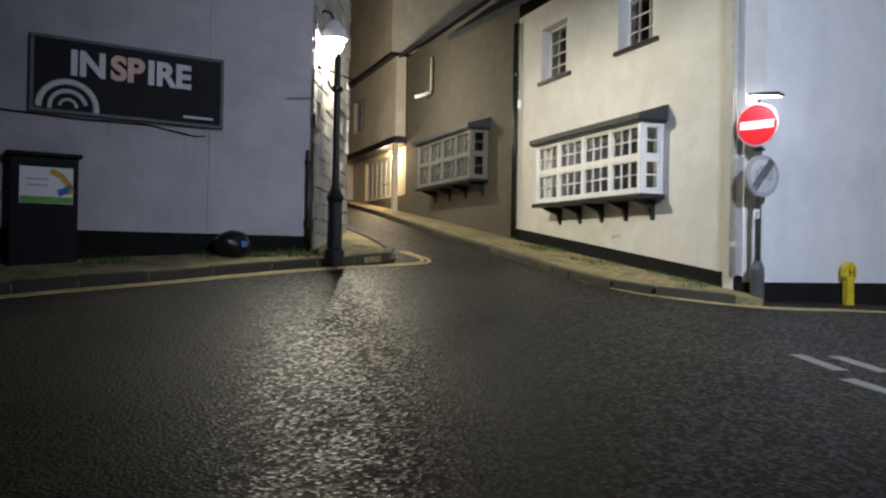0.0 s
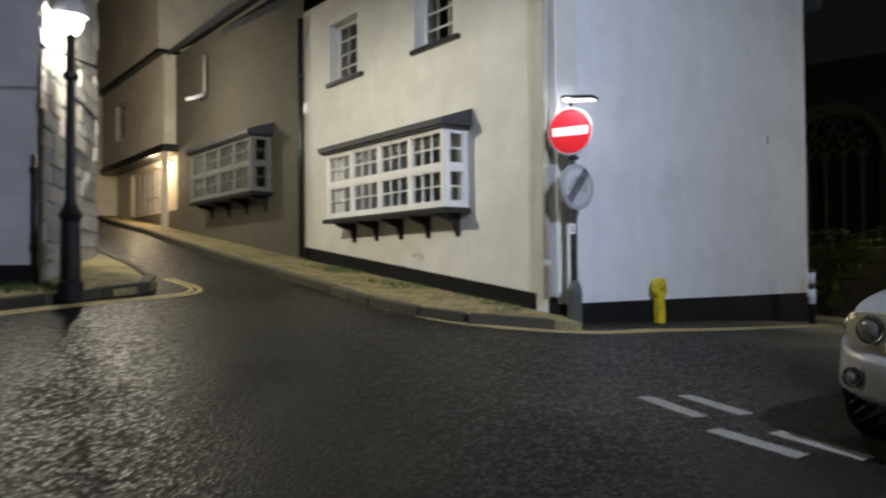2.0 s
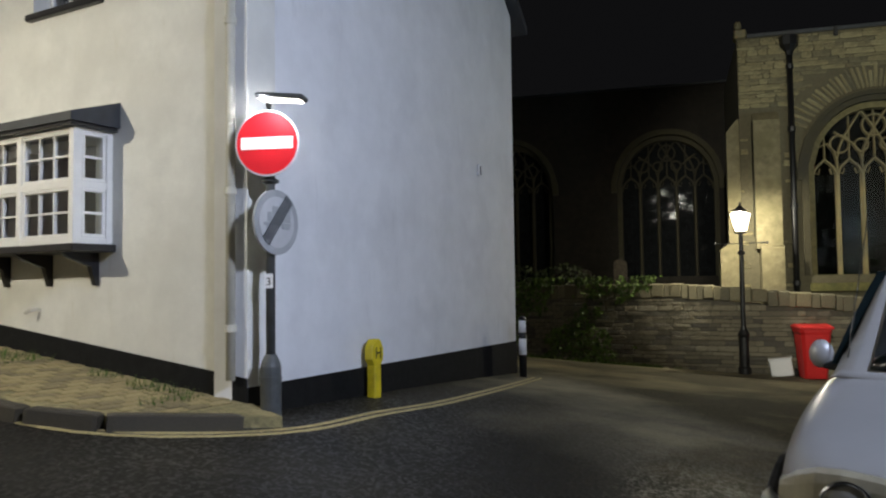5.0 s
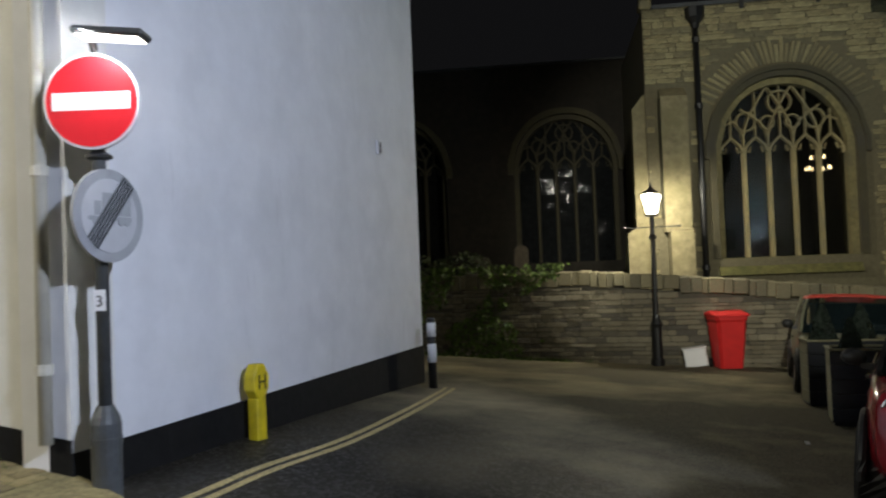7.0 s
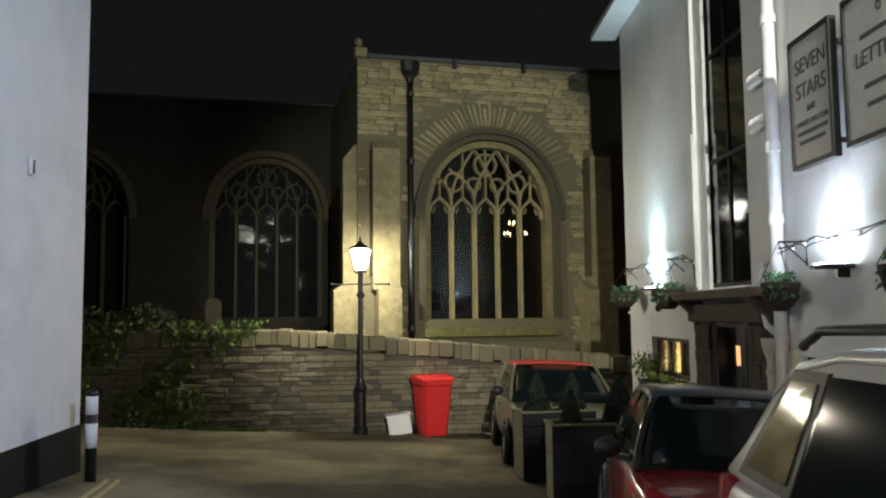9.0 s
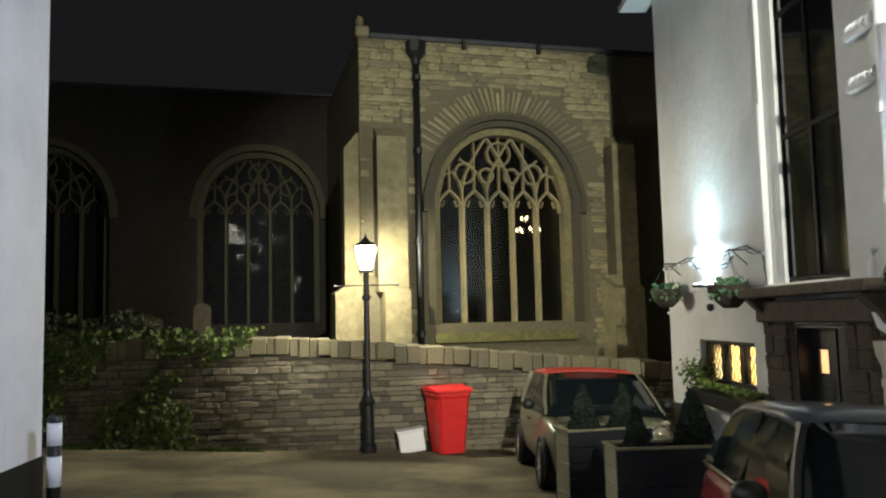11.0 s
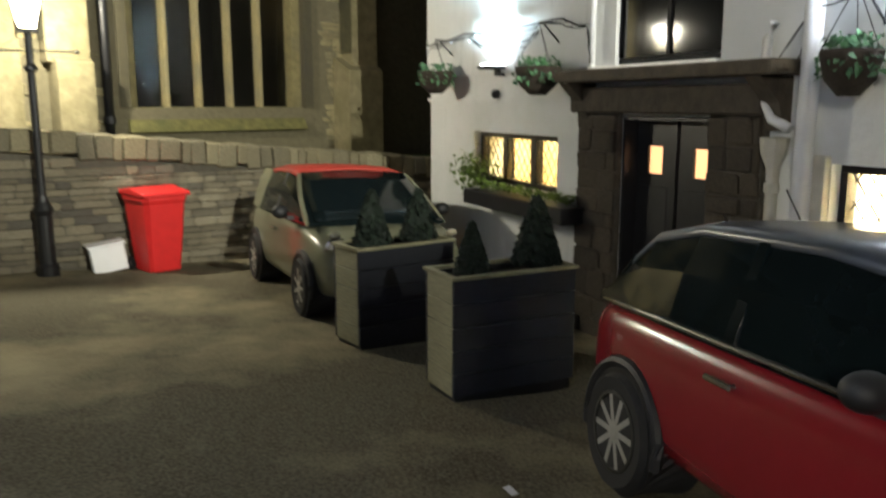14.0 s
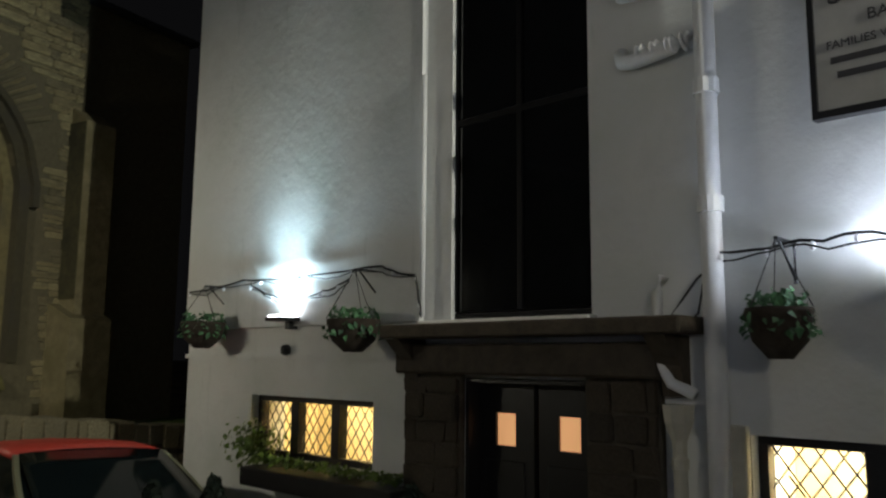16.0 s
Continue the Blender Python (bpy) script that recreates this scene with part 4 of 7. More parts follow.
for xa, ya, z0, z1, pname in ((-1.57, -0.12, 0.2, 3.02, "lower_stage"), (-1.36, 0.1, 3.022, 5.7, "upper_stage")):
    bm = prism(bmesh.new(), [(xa, z0), (-1.082, z0), (-1.082, z1 + 0.3), (-1.12, z1 + 0.3), (xa, z1)], ya, 0.6)
    part(pname, bm, M["buttress_stone"], side_butt)
part("kneeler", boxes((-1.14, -0.88, -0.1, 0.3, 7.802, 8.0), bevel=0.03), M["ashlar"], church)
part("kneeler", boxes((-1.12, -0.98, -0.08, 0.25, 8.002, 8.2), bevel=0.05), M["ashlar"], church)
for x in (0.92, 2.45):
    part("parapet_bracket", boxes((x, x + 0.08, -0.12, -0.052, 7.66, 7.87), bevel=0.01), M["black_iron"], church, "black gutter bracket")
pipe = thing("church_downpipe", "black cast iron downpipe with a hopper head", "drainpipe", FC)
part("pipe", tube(bmesh.new(), [(0.0, -0.1, 0.6), (0.0, -0.1, 7.4)], 0.065), M["black_iron"], pipe, smooth=True)
part("hopper", lathe(bmesh.new(), [(0.07, 7.3), (0.09, 7.4), (0.19, 7.52), (0.21, 7.72)], 8, (0, -0.12, 0)), M["black_iron"], pipe)
for z in (2.2, 3.9, 5.6, 7.0):
    part("pipe_clip", tube(bmesh.new(), [(0.0, -0.1, z), (0.0, -0.1, z + 0.1)], 0.085), M["black_iron"], pipe)
# chandelier inside, seen through the window
chand = thing("chandelier", "lit two-tier chandelier hanging inside the church", "chandelier", FC @ Matrix.Translation((3.15, 2.5, 4.42)))
M["candle_glow"] = glowing("candle_bulb_glow", (1.0, 0.72, 0.34), 9)
part("stem", tube(bmesh.new(), [(0, 0, -0.1), (0, 0, 3.2)], 0.014, 8), M["black_iron"], chand)
for tier, (z, rad, n) in enumerate(((0.0, 0.27, 7), (0.26, 0.15, 5))):
    part("hoop", tube(bmesh.new(), [(rad * math.cos(2 * math.pi * k / 20), rad * math.sin(2 * math.pi * k / 20), z) for k in range(21)], 0.012, 6, False), M["black_iron"], chand)
    for k in range(n):
        a = 2 * math.pi * (k + 0.3 * tier) / n
        part("candle_bulb", lathe(bmesh.new(), [(0.006, 0.0), (0.022, 0.02), (0.02, 0.06), (0.004, 0.10)], 8, (rad * math.cos(a), rad * math.sin(a), z + 0.012)), M["candle_glow"], chand, "glowing candle bulb")
    for a in (0.5, 2.6, 4.7):
        part("spoke", tube(bmesh.new(), [(0, 0, z + 0.08), (rad * math.cos(a), rad * math.sin(a), z)], 0.007, 6), M["black_iron"], chand)
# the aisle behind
# aisle rubble darkened in colour, standing in for the shade on it
M["shaded_aisle_stone"] = material("shaded_aisle_rubble", (0.021, 0.017, 0.012), 0.9, vary=0.4, grain=5, bump=0.9, bump_scale=9, bump_dist=0.03, stain=(0.011, 0.009, 0.007), stain_scale=0.8)
AP = Vector((20.1, 19.46, 0))
FA = along(AP, CHD)
aisle = thing("church_aisle", "unlit stone aisle of the church", "church", FA, kind="structure")
AX = 1.48
part("aisle_wall", arch_wall(0.05, 7.6, 0.2, 8.05, 0.6, AX, 1.44, 2.5, 5.3, 6.65), M["shaded_aisle_stone"], aisle, "rubble wall with shade in its colour")
part("aisle_wall", arch_wall(-7.6, 0.048, 0.2, 8.05, 0.6, -3.3, 1.44, 2.5, 5.3, 6.65), M["shaded_aisle_stone"], aisle, "rubble wall with shade in its colour")
# black sheet for the dark inside of the aisle
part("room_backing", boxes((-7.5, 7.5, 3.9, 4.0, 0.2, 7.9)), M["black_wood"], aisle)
part("roof", boxes((-7.7, 7.7, -0.1, 5, 8.052, 8.1)), M["lead"], aisle)
for cx in (AX, -3.3):
    church_window(aisle, cx, 1.3, 2.5, 5.3, 6.5, 5, 0.36, granite="dimmed_granite")
    part("window_jamb", arch_band(cx, 1.30, 1.437, 5.3, 6.5, 6.637, 2.5, 0.12, 0.5), M["dimmed_granite"], aisle)
    part("hood_mould", arch_band(cx, 1.437, 1.6, 5.3, 6.637, 6.8, 5.0, -0.1, 0.0), M["dimmed_granite"], aisle)

# ---- churchyard wall ----
WP, WD = Vector((15.85, 15.15, 0)), Vector((0.454, -0.89, 0))
FW = along(WP, WD)


def cap_z(x):
    return 2.27 if x < 0.5 else 2.27 - 0.093 * (x - 0.5)


yard = thing("churchyard_wall", "slate rubble churchyard wall with upright coping stones", "wall", FW, kind="structure")
bm = bmesh.new()
prism(bm, [(-9.5, -0.2), (9, -0.4), (9, cap_z(9) - 0.3), (0.5, 1.97), (-9.5, 1.97)], 0.03, 0.5)
part("wall_core", bm, M["wall_mortar"], yard)
rnd = random.Random(12)
bmc = boxes((-0.5, 0.5, -0.5, 0.5, -0.5, 0.5))
bmesh.ops.bevel(bmc, geom=bmc.edges[:], offset=0.075, segments=1, affect="EDGES")
cap_me = mesh_of("coping_stone", bmc, M["coping"])
x = -9.4
while x < 8.9:
    l = rnd.choice((0.10, 0.13, 0.17, 0.22, 0.28)) * rnd.uniform(0.85, 1.15)
    ob = new("coping_stone", cap_me)
    ob.parent = yard
    h = 0.31 + rnd.uniform(-0.03, 0.03)
    ob.matrix_basis = Matrix.LocRotScale((x + l / 2, 0.25, cap_z(x) - h / 2 + 0.004 + rnd.uniform(-0.014, 0.012)), Euler((radians(rnd.uniform(-2, 2)), radians(rnd.uniform(-3, 3)), radians(rnd.uniform(-2, 2)))), (l + 0.004, 0.52 + rnd.uniform(0, 0.05), h))
    x += l

# ---- pub ----
PU, PD = Vector((11.18, 6.372, 0)), Vector((-0.933, -0.36, 0))
FP = along(PU, PD)
pub = thing("pub", "white rendered public house with a stone doorway", "public house", FP, kind="structure")
P_W1 = (-4.95, -3.17, 1.60, 2.16)
P_W2 = (-0.05, 1.75, 1.15, 2.11)
P_DOOR = (-2.16, -1.08, 0.3, 2.38)
P_TALL = (-2.31, -1.06, 2.80, 7.0)
part("front_wall", pierced(-6.2, 5.2, -0.4, 7.5, 0.4, [P_W1, P_W2, P_DOOR, P_TALL, (3.2, 4.8, 1.15, 2.1)]), M["render_pub"], pub, "white render, patched and stained")
part("side_wall", boxes((-6.2, -5.9, 0.402, 8, -0.4, 7.5)), M["render_pub"], pub)
part("side_wall", boxes((4.8, 5.2, 0.402, 8, -0.4, 7.5)), M["render_pub"], pub)
part("back_wall", boxes((-5.89, 4.79, 7.6, 8, -0.4, 7.5)), M["render_pub"], pub)
part("wall_step", boxes((-6.2, -2.60, -0.05, -0.001, 2.80, 7.48)), M["render_pub"], pub)
part("string_course", boxes((-6.22, -2.75, -0.03, -0.001, 2.50, 2.545)), M["render_pub"], pub)
bm = bmesh.new()
prism(bm, [(-0.45, 7.5), (4.0, 9.6), (8.4, 7.5), (8.4, 7.65), (4.0, 9.78), (-0.45, 7.65)], -6.6, 5.4)
for v in bm.verts:
    v.co = Vector((v.co.y, v.co.x, v.co.z))
part("roof", bm, M["slate"], pub)
part("eave_board", boxes((-6.7, 5.4, -0.45, -0.002, 7.4, 7.498)), M["render_pub"], pub, "white painted eave soffit")


def lettering(text, size, mat, parent, m, depth=0.004, align="LEFT", name="lettering", spacing=1.0, bold=0.0):
    """Raised letters in the built-in font, as one mesh."""
    c = bpy.data.curves.new(name, "FONT")
    c.body, c.size, c.extrude, c.align_x, c.space_character, c.offset = text, size, depth, align, spacing, bold
    tmp = new(name, c)
    bpy.context.view_layer.update()
    me = bpy.data.meshes.new_from_object(tmp)
    bpy.data.objects.remove(tmp)
    me.materials.clear()
    me.materials.append(mat)
    ob = new(name, me)
    ob.parent = parent
    ob.matrix_basis = m
    return ob


UPRIGHT = Matrix.Rotation(radians(90), 4, "X")


def flat_text(x, y, z):
    """Letters that stand on a wall in the wall's frame and face out of it."""
    return Matrix.Translation((x, y, z)) @ UPRIGHT


def leaves(bm, centre_of, count, size, rnd, droop=0.0):
    """Loose leaves, each a bent quad, at the places that centre_of gives."""
    for _ in range(count):
        p, n = centre_of()
        n = (n + Vector([rnd.uniform(-0.7, 0.7) for _ in range(3)])).normalized()
        u = n.orthogonal().normalized()
        u = Matrix.Rotation(rnd.uniform(0, 6.28), 3, n) @ u
        w = n.cross(u)
        s = size * rnd.uniform(0.6, 1.3)
        q = [p - u * s * 0.5, p + w * s * 0.35 + n * s * 0.1, p + u * s * 0.6 - Vector((0, 0, droop * s)), p - w * s * 0.35 + n * s * 0.1]
        bm.faces.new([bm.verts.new(v) for v in q])


# ---- pub front: door, windows, pipes, signs ----
tall = new("tall_window")
tall.parent = pub
bm = bmesh.new()
for i in range(3):
    x = -2.31 + 1.25 * i / 2
    box(bm, max(-2.308, x - 0.022), min(-1.062, x + 0.022), 0.04, 0.09, 2.86, 6.99)
for z in (2.80, 4.3, 5.6, 6.93):
    box(bm, -2.308, -1.062, 0.042, 0.085, z, z + 0.05)
part("window_frame", bm, M["board_black"], tall)
for i in range(2):
    for z0, z1 in ((2.86, 4.3), (4.36, 5.6), (5.66, 6.93)):
        part("pane", boxes((-2.285 + 0.625 * i, -1.71 + 0.625 * i, 0.058, 0.063, z0, z1)), M["dark_glass"], tall)
part("window_sill", boxes((-2.58, -1.02, -0.1, 0.038, 2.765, 2.798), bevel=0.008), M["white_wood"], tall, "pale stone sill")


def leaded(parent, x0, x1, z0, z1, bays, y, room_power, colour, seed, group=""):
    """A black casement window with diamond leading and a lit room behind."""
    root = new("leaded_window")
    root.parent = parent
    bm = bmesh.new()
    r = 0.055
    for q in ((x0 + 0.002, x1 - 0.002, y - 0.05, y + 0.05, z0, z0 + r), (x0 + 0.002, x1 - 0.002, y - 0.05, y + 0.05, z1 - r, z1)):
        box(bm, *q, bevel=0.006)
    w = (x1 - x0) / bays
    for i in range(bays + 1):
        c = x0 + w * i
        a, b = (c + 0.002, c + r) if i == 0 else (c - r, c - 0.002) if i == bays else (c - r, c + r)
        box(bm, a, b, y - 0.045, y + 0.045, z0 + r, z1 - r)
    part("window_frame", bm, M["black_wood"], root, "black casement frame")
    for i in range(bays):
        a, b, c, d = x0 + w * i + r, x0 + w * (i + 1) - r, z0 + r, z1 - r
        part("pane", boxes((a, b, y + 0.004, y + 0.008, c, d)), M["clear"], root).visible_shadow = False
        bm = bmesh.new()
        step = 0.115
        k = -int((d - c) * 1.4 / step) - 1
        while a + k * step < b + (d - c):
            for s in (1, -1):
                p = []
                for t in np.linspace(0, 1, 30):
                    x = a + k * step + t * (d - c) * 0.75 if s > 0 else a + k * step + (1 - t) * (d - c) * 0.75
                    if a <= x <= b:
                        p.append((x, c + t * (d - c)))
                if len(p) > 1:
                    bar_path(bm, [p[0], p[-1]], 0.011, y - 0.004, y + 0.003)
            k += 1
        part("leading", bm, M["lead"], root, "diamond lead strips")
    part("lit_blind", boxes((x0 - 0.1, x1 + 0.1, y + 0.75, y + 0.78, z0 - 0.3, z1 + 0.3)), M["room_warm"], root, "warm lit blind inside")
    part("room_shell", boxes((x0 - 0.14, x0 - 0.105, y + 0.27, y + 0.78, z0 - 0.3, z1 + 0.3), (x1 + 0.105, x1 + 0.14, y + 0.27, y + 0.78, z0 - 0.3, z1 + 0.3), (x0 - 0.1, x1 + 0.1, y + 0.27, y + 0.75, z1 + 0.3, z1 + 0.33), (x0 - 0.1, x1 + 0.1, y + 0.27, y + 0.75, z0 - 0.33, z0 - 0.3)), M["room_warm"], root)
    p = FP @ Vector(((x0 + x1) / 2, y + 0.36, z1 + 0.2))
    lamp("room_light", "POINT", p, room_power, colour, 0.06)
    return root


leaded(pub, *P_W1, 3, 0.13, 60, (1.0, 0.80, 0.45), 1)
leaded(pub, *P_W2, 3, 0.13, 260, (1.0, 0.92, 0.72), 2)
leaded(pub, 3.2, 4.8, 1.15, 2.1, 2, 0.13, 8, (1.0, 0.86, 0.58), 3)
part("window_reveal", boxes((-0.17, -0.052, -0.06, -0.001, 1.1, 2.16), bevel=0.006), M["cream_pipe"], pub)

door = new("entrance_door")
door.parent = pub
part("door_backing", boxes((-2.158, -1.082, 0.30, 0.34, 0.3, 2.378)), M["black_wood"], door)
for a, b in ((-2.15, -1.64), (-1.60, -1.09)):
    leaf = pierced(a, b, 0.35, 2.34, 0.05, [((a + b) / 2 - 0.09, (a + b) / 2 + 0.09, 1.90, 2.13)])
    lf = part("door_leaf", leaf, M["black_wood"], door, "black panelled door leaf", Matrix.Translation((0, 0.14, 0)))
    for z0, z1 in ((0.45, 1.05), (1.15, 1.8)):
        part("panel", boxes((a + 0.08, b - 0.08, -0.012, -0.001, z0, z1), bevel=0.006), M["black_wood"], lf)
    part("pane", boxes(((a + b) / 2 - 0.088, (a + b) / 2 + 0.088, 0.02, 0.025, 1.902, 2.128)), M["peach_pane"], lf, "peach lit pane")
part("door_knob", lathe(bmesh.new(), [(0.015, 0), (0.035, 0.02), (0.03, 0.05), (0.01, 0.06)], 12), glowing("brass_knob", (0.5, 0.4, 0.2), 0.0), door, "brass knob", Matrix.Translation((-1.68, 0.135, 1.25)) @ Matrix.Rotation(radians(90), 4, "X"))
surround = thing("door_surround", "dark rough stone doorway under a flat canopy", "doorway", FP, kind="structure")
part("pier_core", boxes((-2.74, -2.162, -0.05, 0.0, 0.2, 2.4)), M["wall_mortar"], surround)
part("pier_core", boxes((-1.078, -0.56, -0.05, 0.0, 0.2, 2.4)), M["wall_mortar"], surround)
for x0, x1 in ((-2.159, -2.128), (-1.112, -1.081)):
    part("door_reveal", boxes((x0, x1, 0.002, 0.138, 0.3, 2.378)), M["black_wood"], surround, "black painted door lining")
part("door_reveal", boxes((-2.127, -1.113, 0.002, 0.138, 2.345, 2.378)), M["black_wood"], surround, "black painted door lining")
part("lintel", boxes((-2.78, -0.52, -0.14, 0.0, 2.40, 2.62), bevel=0.02), M["pub_stone"], surround, "heavy stone lintel")
bm = boxes((-2.74, -0.28, -0.34, -0.001, 2.66, 2.76), bevel=0.012)
part("canopy", bm, M["pub_stone"], surround, "flat dark canopy slab")
for x in (-2.64, -0.46):
    bm = prism(bmesh.new(), [(-0.30, 2.655), (-0.002, 2.655), (-0.002, 2.30), (-0.07, 2.30), (-0.12, 2.48)], x - 0.07, x + 0.07)
    for v in bm.verts:
        v.co = Vector((v.co.y, v.co.x, v.co.z))
    part("bracket", bm, M["pub_stone"], surround)

downpipe = thing("white_downpipe", "white plastic soil pipe with two branches on the pub wall", "drainpipe", FP)
part("pipe", tube(bmesh.new(), [(-0.19, -0.09, 0.4), (-0.19, -0.09, 7.3)], 0.06, 14), M["white_pipe"], downpipe, smooth=True)
for z in (1.62, 3.35, 4.05, 5.3, 6.3):
    part("pipe_collar", tube(bmesh.new(), [(-0.19, -0.09, z), (-0.19, -0.09, z + 0.09)], 0.075, 14), M["white_pipe"], downpipe)
for z in (4.42, 4.87):
    b = part("branch", tube(bmesh.new(), [(-0.20, -0.09, z + 0.02), (-0.4, -0.09, z - 0.02), (-0.66, -0.09, z - 0.05), (-0.76, -0.05, z - 0.02), (-0.80, 0.0, z + 0.06)], 0.05, 12), M["white_pipe"], downpipe, smooth=True)
    for x in (-0.32, -0.42, -0.52, -0.62):
        part("collar", tube(bmesh.new(), [(x, -0.09, z - 0.012), (x + 0.035, -0.09, z - 0.008)], 0.06, 12), M["white_pipe"], b)
spout = thing("side_spout", "short white waste pipe bending into the downpipe", "drainpipe", FP)
part("pipe", tube(bmesh.new(), [(-0.49, -0.1, 3.0), (-0.54, -0.1, 2.9), (-0.54, -0.1, 2.52), (-0.46, -0.1, 2.38), (-0.32, -0.09, 2.32)], 0.035, 10), M["white_pipe"], spout, smooth=True)
hop = thing("waste_downpipe", "narrow pale downpipe with a small hopper beside the doorway", "drainpipe", FP)
part("hopper", lathe(bmesh.new(), [(0.04, 1.98), (0.045, 2.06), (0.085, 2.16), (0.095, 2.26)], 8, (-0.42, -0.10, 0)), M["cream_pipe"], hop)
part("pipe", tube(bmesh.new(), [(-0.42, -0.10, 2.0), (-0.42, -0.10, 0.55), (-0.40, -0.16, 0.46)], 0.04, 10), M["cream_pipe"], hop, smooth=True)
for z in (1.9, 1.1):
    part("pipe_collar", tube(bmesh.new(), [(-0.42, -0.10, z), (-0.42, -0.10, z + 0.06)], 0.05, 10), M["cream_pipe"], hop)
wires = thing("loose_cable", "loose dark cables between the waste pipe and the downpipe", "cable", FP)
part("cable_run", tube(bmesh.new(), [(-0.50, -0.06, 2.74), (-0.40, -0.06, 2.86), (-0.30, -0.06, 2.98), (-0.20, -0.05, 3.06)], 0.007, 6), M["black_iron"], wires)
part("cable_run", tube(bmesh.new(), [(-0.38, -0.06, 2.72), (-0.30, -0.06, 2.78), (-0.27, -0.05, 2.95)], 0.007, 6), M["black_iron"], wires)
scrap = thing("litter_scrap", "small white paper scrap on the asphalt", "litter", pose(9.97, 8.57, ground(9.97, 8.57), 0, 0, 30))
bm = boxes((-0.035, 0.035, -0.02, 0.02, 0.001, 0.006))
for v in bm.verts:
    v.co.z += 0.4 * abs(v.co.x) * (v.co.x > 0)
part("paper", bm, M["sign_white"], scrap)
wire = thing("corner_conduit", "thin pale conduit on the pub wall", "conduit", FP)
part("pipe", tube(bmesh.new(), [(-2.54, -0.08, 2.83), (-2.54, -0.08, 4.75)], 0.022, 8), M["white_pipe"], wire, smooth=True)
part("cable", tube(bmesh.new(), [(-2.54, -0.06, 4.75), (-2.54, -0.06, 7.3)], 0.006, 6), M["white_pipe"], wire)


def uplight(x, z):
    u = thing("wall_uplight", "bright wall uplight on the pub front", "light", FP @ Matrix.Translation((x, 0, z)), "pub uplights")
    part("housing", boxes((-0.13, 0.13, -0.26, -0.0, -0.06, -0.02), bevel=0.012), M["black_iron"], u)
    part("arm", boxes((-0.03, 0.03, -0.1, -0.0, -0.13, -0.062)), M["black_iron"], u)
    part("lens", boxes((-0.10, 0.10, -0.23, -0.06, -0.019, -0.012)), M["uplight_glow"], u, "glowing lens")


uplight(-4.27, 2.90)
uplight(0.90, 2.92)


def garland(name, pts, seed):
    rnd = random.Random(seed)
    g = thing(name, "dark cable with small unlit bulbs strung along the wall", "string lights", FP)
    fine = []
    for a, b in zip(pts, pts[1:]):
        for k in range(6):
            t = k / 6
            fine.append((a[0] + (b[0] - a[0]) * t, -0.1 + rnd.uniform(-0.015, 0.015), a[1] + (b[1] - a[1]) * t - 0.02 * math.sin(math.pi * t) + rnd.uniform(-0.008, 0.008)))
    fine.append((pts[-1][0], -0.1, pts[-1][1]))
    part("cable", tube(bmesh.new(), fine, 0.009, 6), M["black_iron"], g)
    part("cable", tube(bmesh.new(), [(x + 0.03, y - 0.02, z - 0.035 + 0.02 * math.sin(x * 9)) for x, y, z in fine], 0.006, 6), M["black_iron"], g)
    for x, y, z in fine[::4]:
        part("bulb", lathe(bmesh.new(), [(0.006, 0), (0.016, -0.015), (0.018, -0.035), (0.004, -0.05)], 8, (x, y, z)), M["white_pipe"], g)


garland("string_lights", [(-6.05, 3.20), (-5.04, 3.27), (-4.1, 3.25), (-3.0, 3.26), (-2.60, 3.15), (-2.54, 2.84)], 3)
garland("string_lights", [(-4.9, 3.2), (-4.35, 3.06), (-3.8, 3.08), (-3.4, 3.17)], 5)
garland("string_lights", [(-0.14, 3.12), (0.25, 3.14), (0.58, 3.16), (1.0, 3.14), (1.9, 3.2), (3.0, 3.22)], 4)


def basket(x, z, r, seed, drop):
    rnd = random.Random(seed)
    b = thing("hanging_basket", "dark hanging basket with trailing green plants on an iron bracket", "hanging basket", FP @ Matrix.Translation((x, -0.27, z)), "hanging baskets")
    part("bowl", lathe(bmesh.new(), [(r * 0.35, -0.26), (r * 0.8, -0.17), (r, -0.02), (r * 0.97, 0.0), (r * 0.9, -0.02)], 18), M["soil"], b, "dark coir bowl", smooth=True)

    def spot():
        a, q = rnd.uniform(0, 6.28), r * math.sqrt(rnd.random()) * 1.1
        return Vector((q * math.cos(a), q * math.sin(a), rnd.uniform(-0.03, 0.09) - 0.12 * (q > r * 0.9))), Vector((math.cos(a), math.sin(a), 1)).normalized()
    bm = bmesh.new()
    leaves(bm, spot, 170, 0.055, rnd, 0.3)
    part("foliage", bm, M["basket_leaf"], b)
    top = drop
    bm = bmesh.new()
    tube(bm, [(0, 0.25, top - 0.22), (0, 0.25, top), (0, 0.0, top)], 0.012, 6)
    tube(bm, [(0, 0.25, top - 0.2), (0, 0.05, top - 0.01)], 0.008, 6)
    part("bracket", bm, M["black_iron"], b)
    for a in (0, 2.1, 4.2):
        part("chain", tube(bmesh.new(), [(r * math.cos(a), r * math.sin(a), 0), (0, 0, top)], 0.004, 5), M["black_iron"], b)


M["basket_leaf"] = material("basket_leaf", (0.06, 0.16, 0.075), 0.6, vary=0.4, grain=8, island=0.5)
basket(-5.45, 2.86, 0.22, 1, 0.36)
basket(-3.12, 2.82, 0.22, 2, 0.40)
basket(0.24, 2.78, 0.17, 3, 0.36)
basket(2.2, 2.82, 0.2, 4, 0.36)

wb = thing("window_box", "black window box with a leafy shrub and trailing plants", "window box", FP)
part("trough", boxes((-4.64, -2.62, -0.30, -0.002, 1.38, 1.54), bevel=0.012), M["black_wood"], wb)
rnd = random.Random(31)


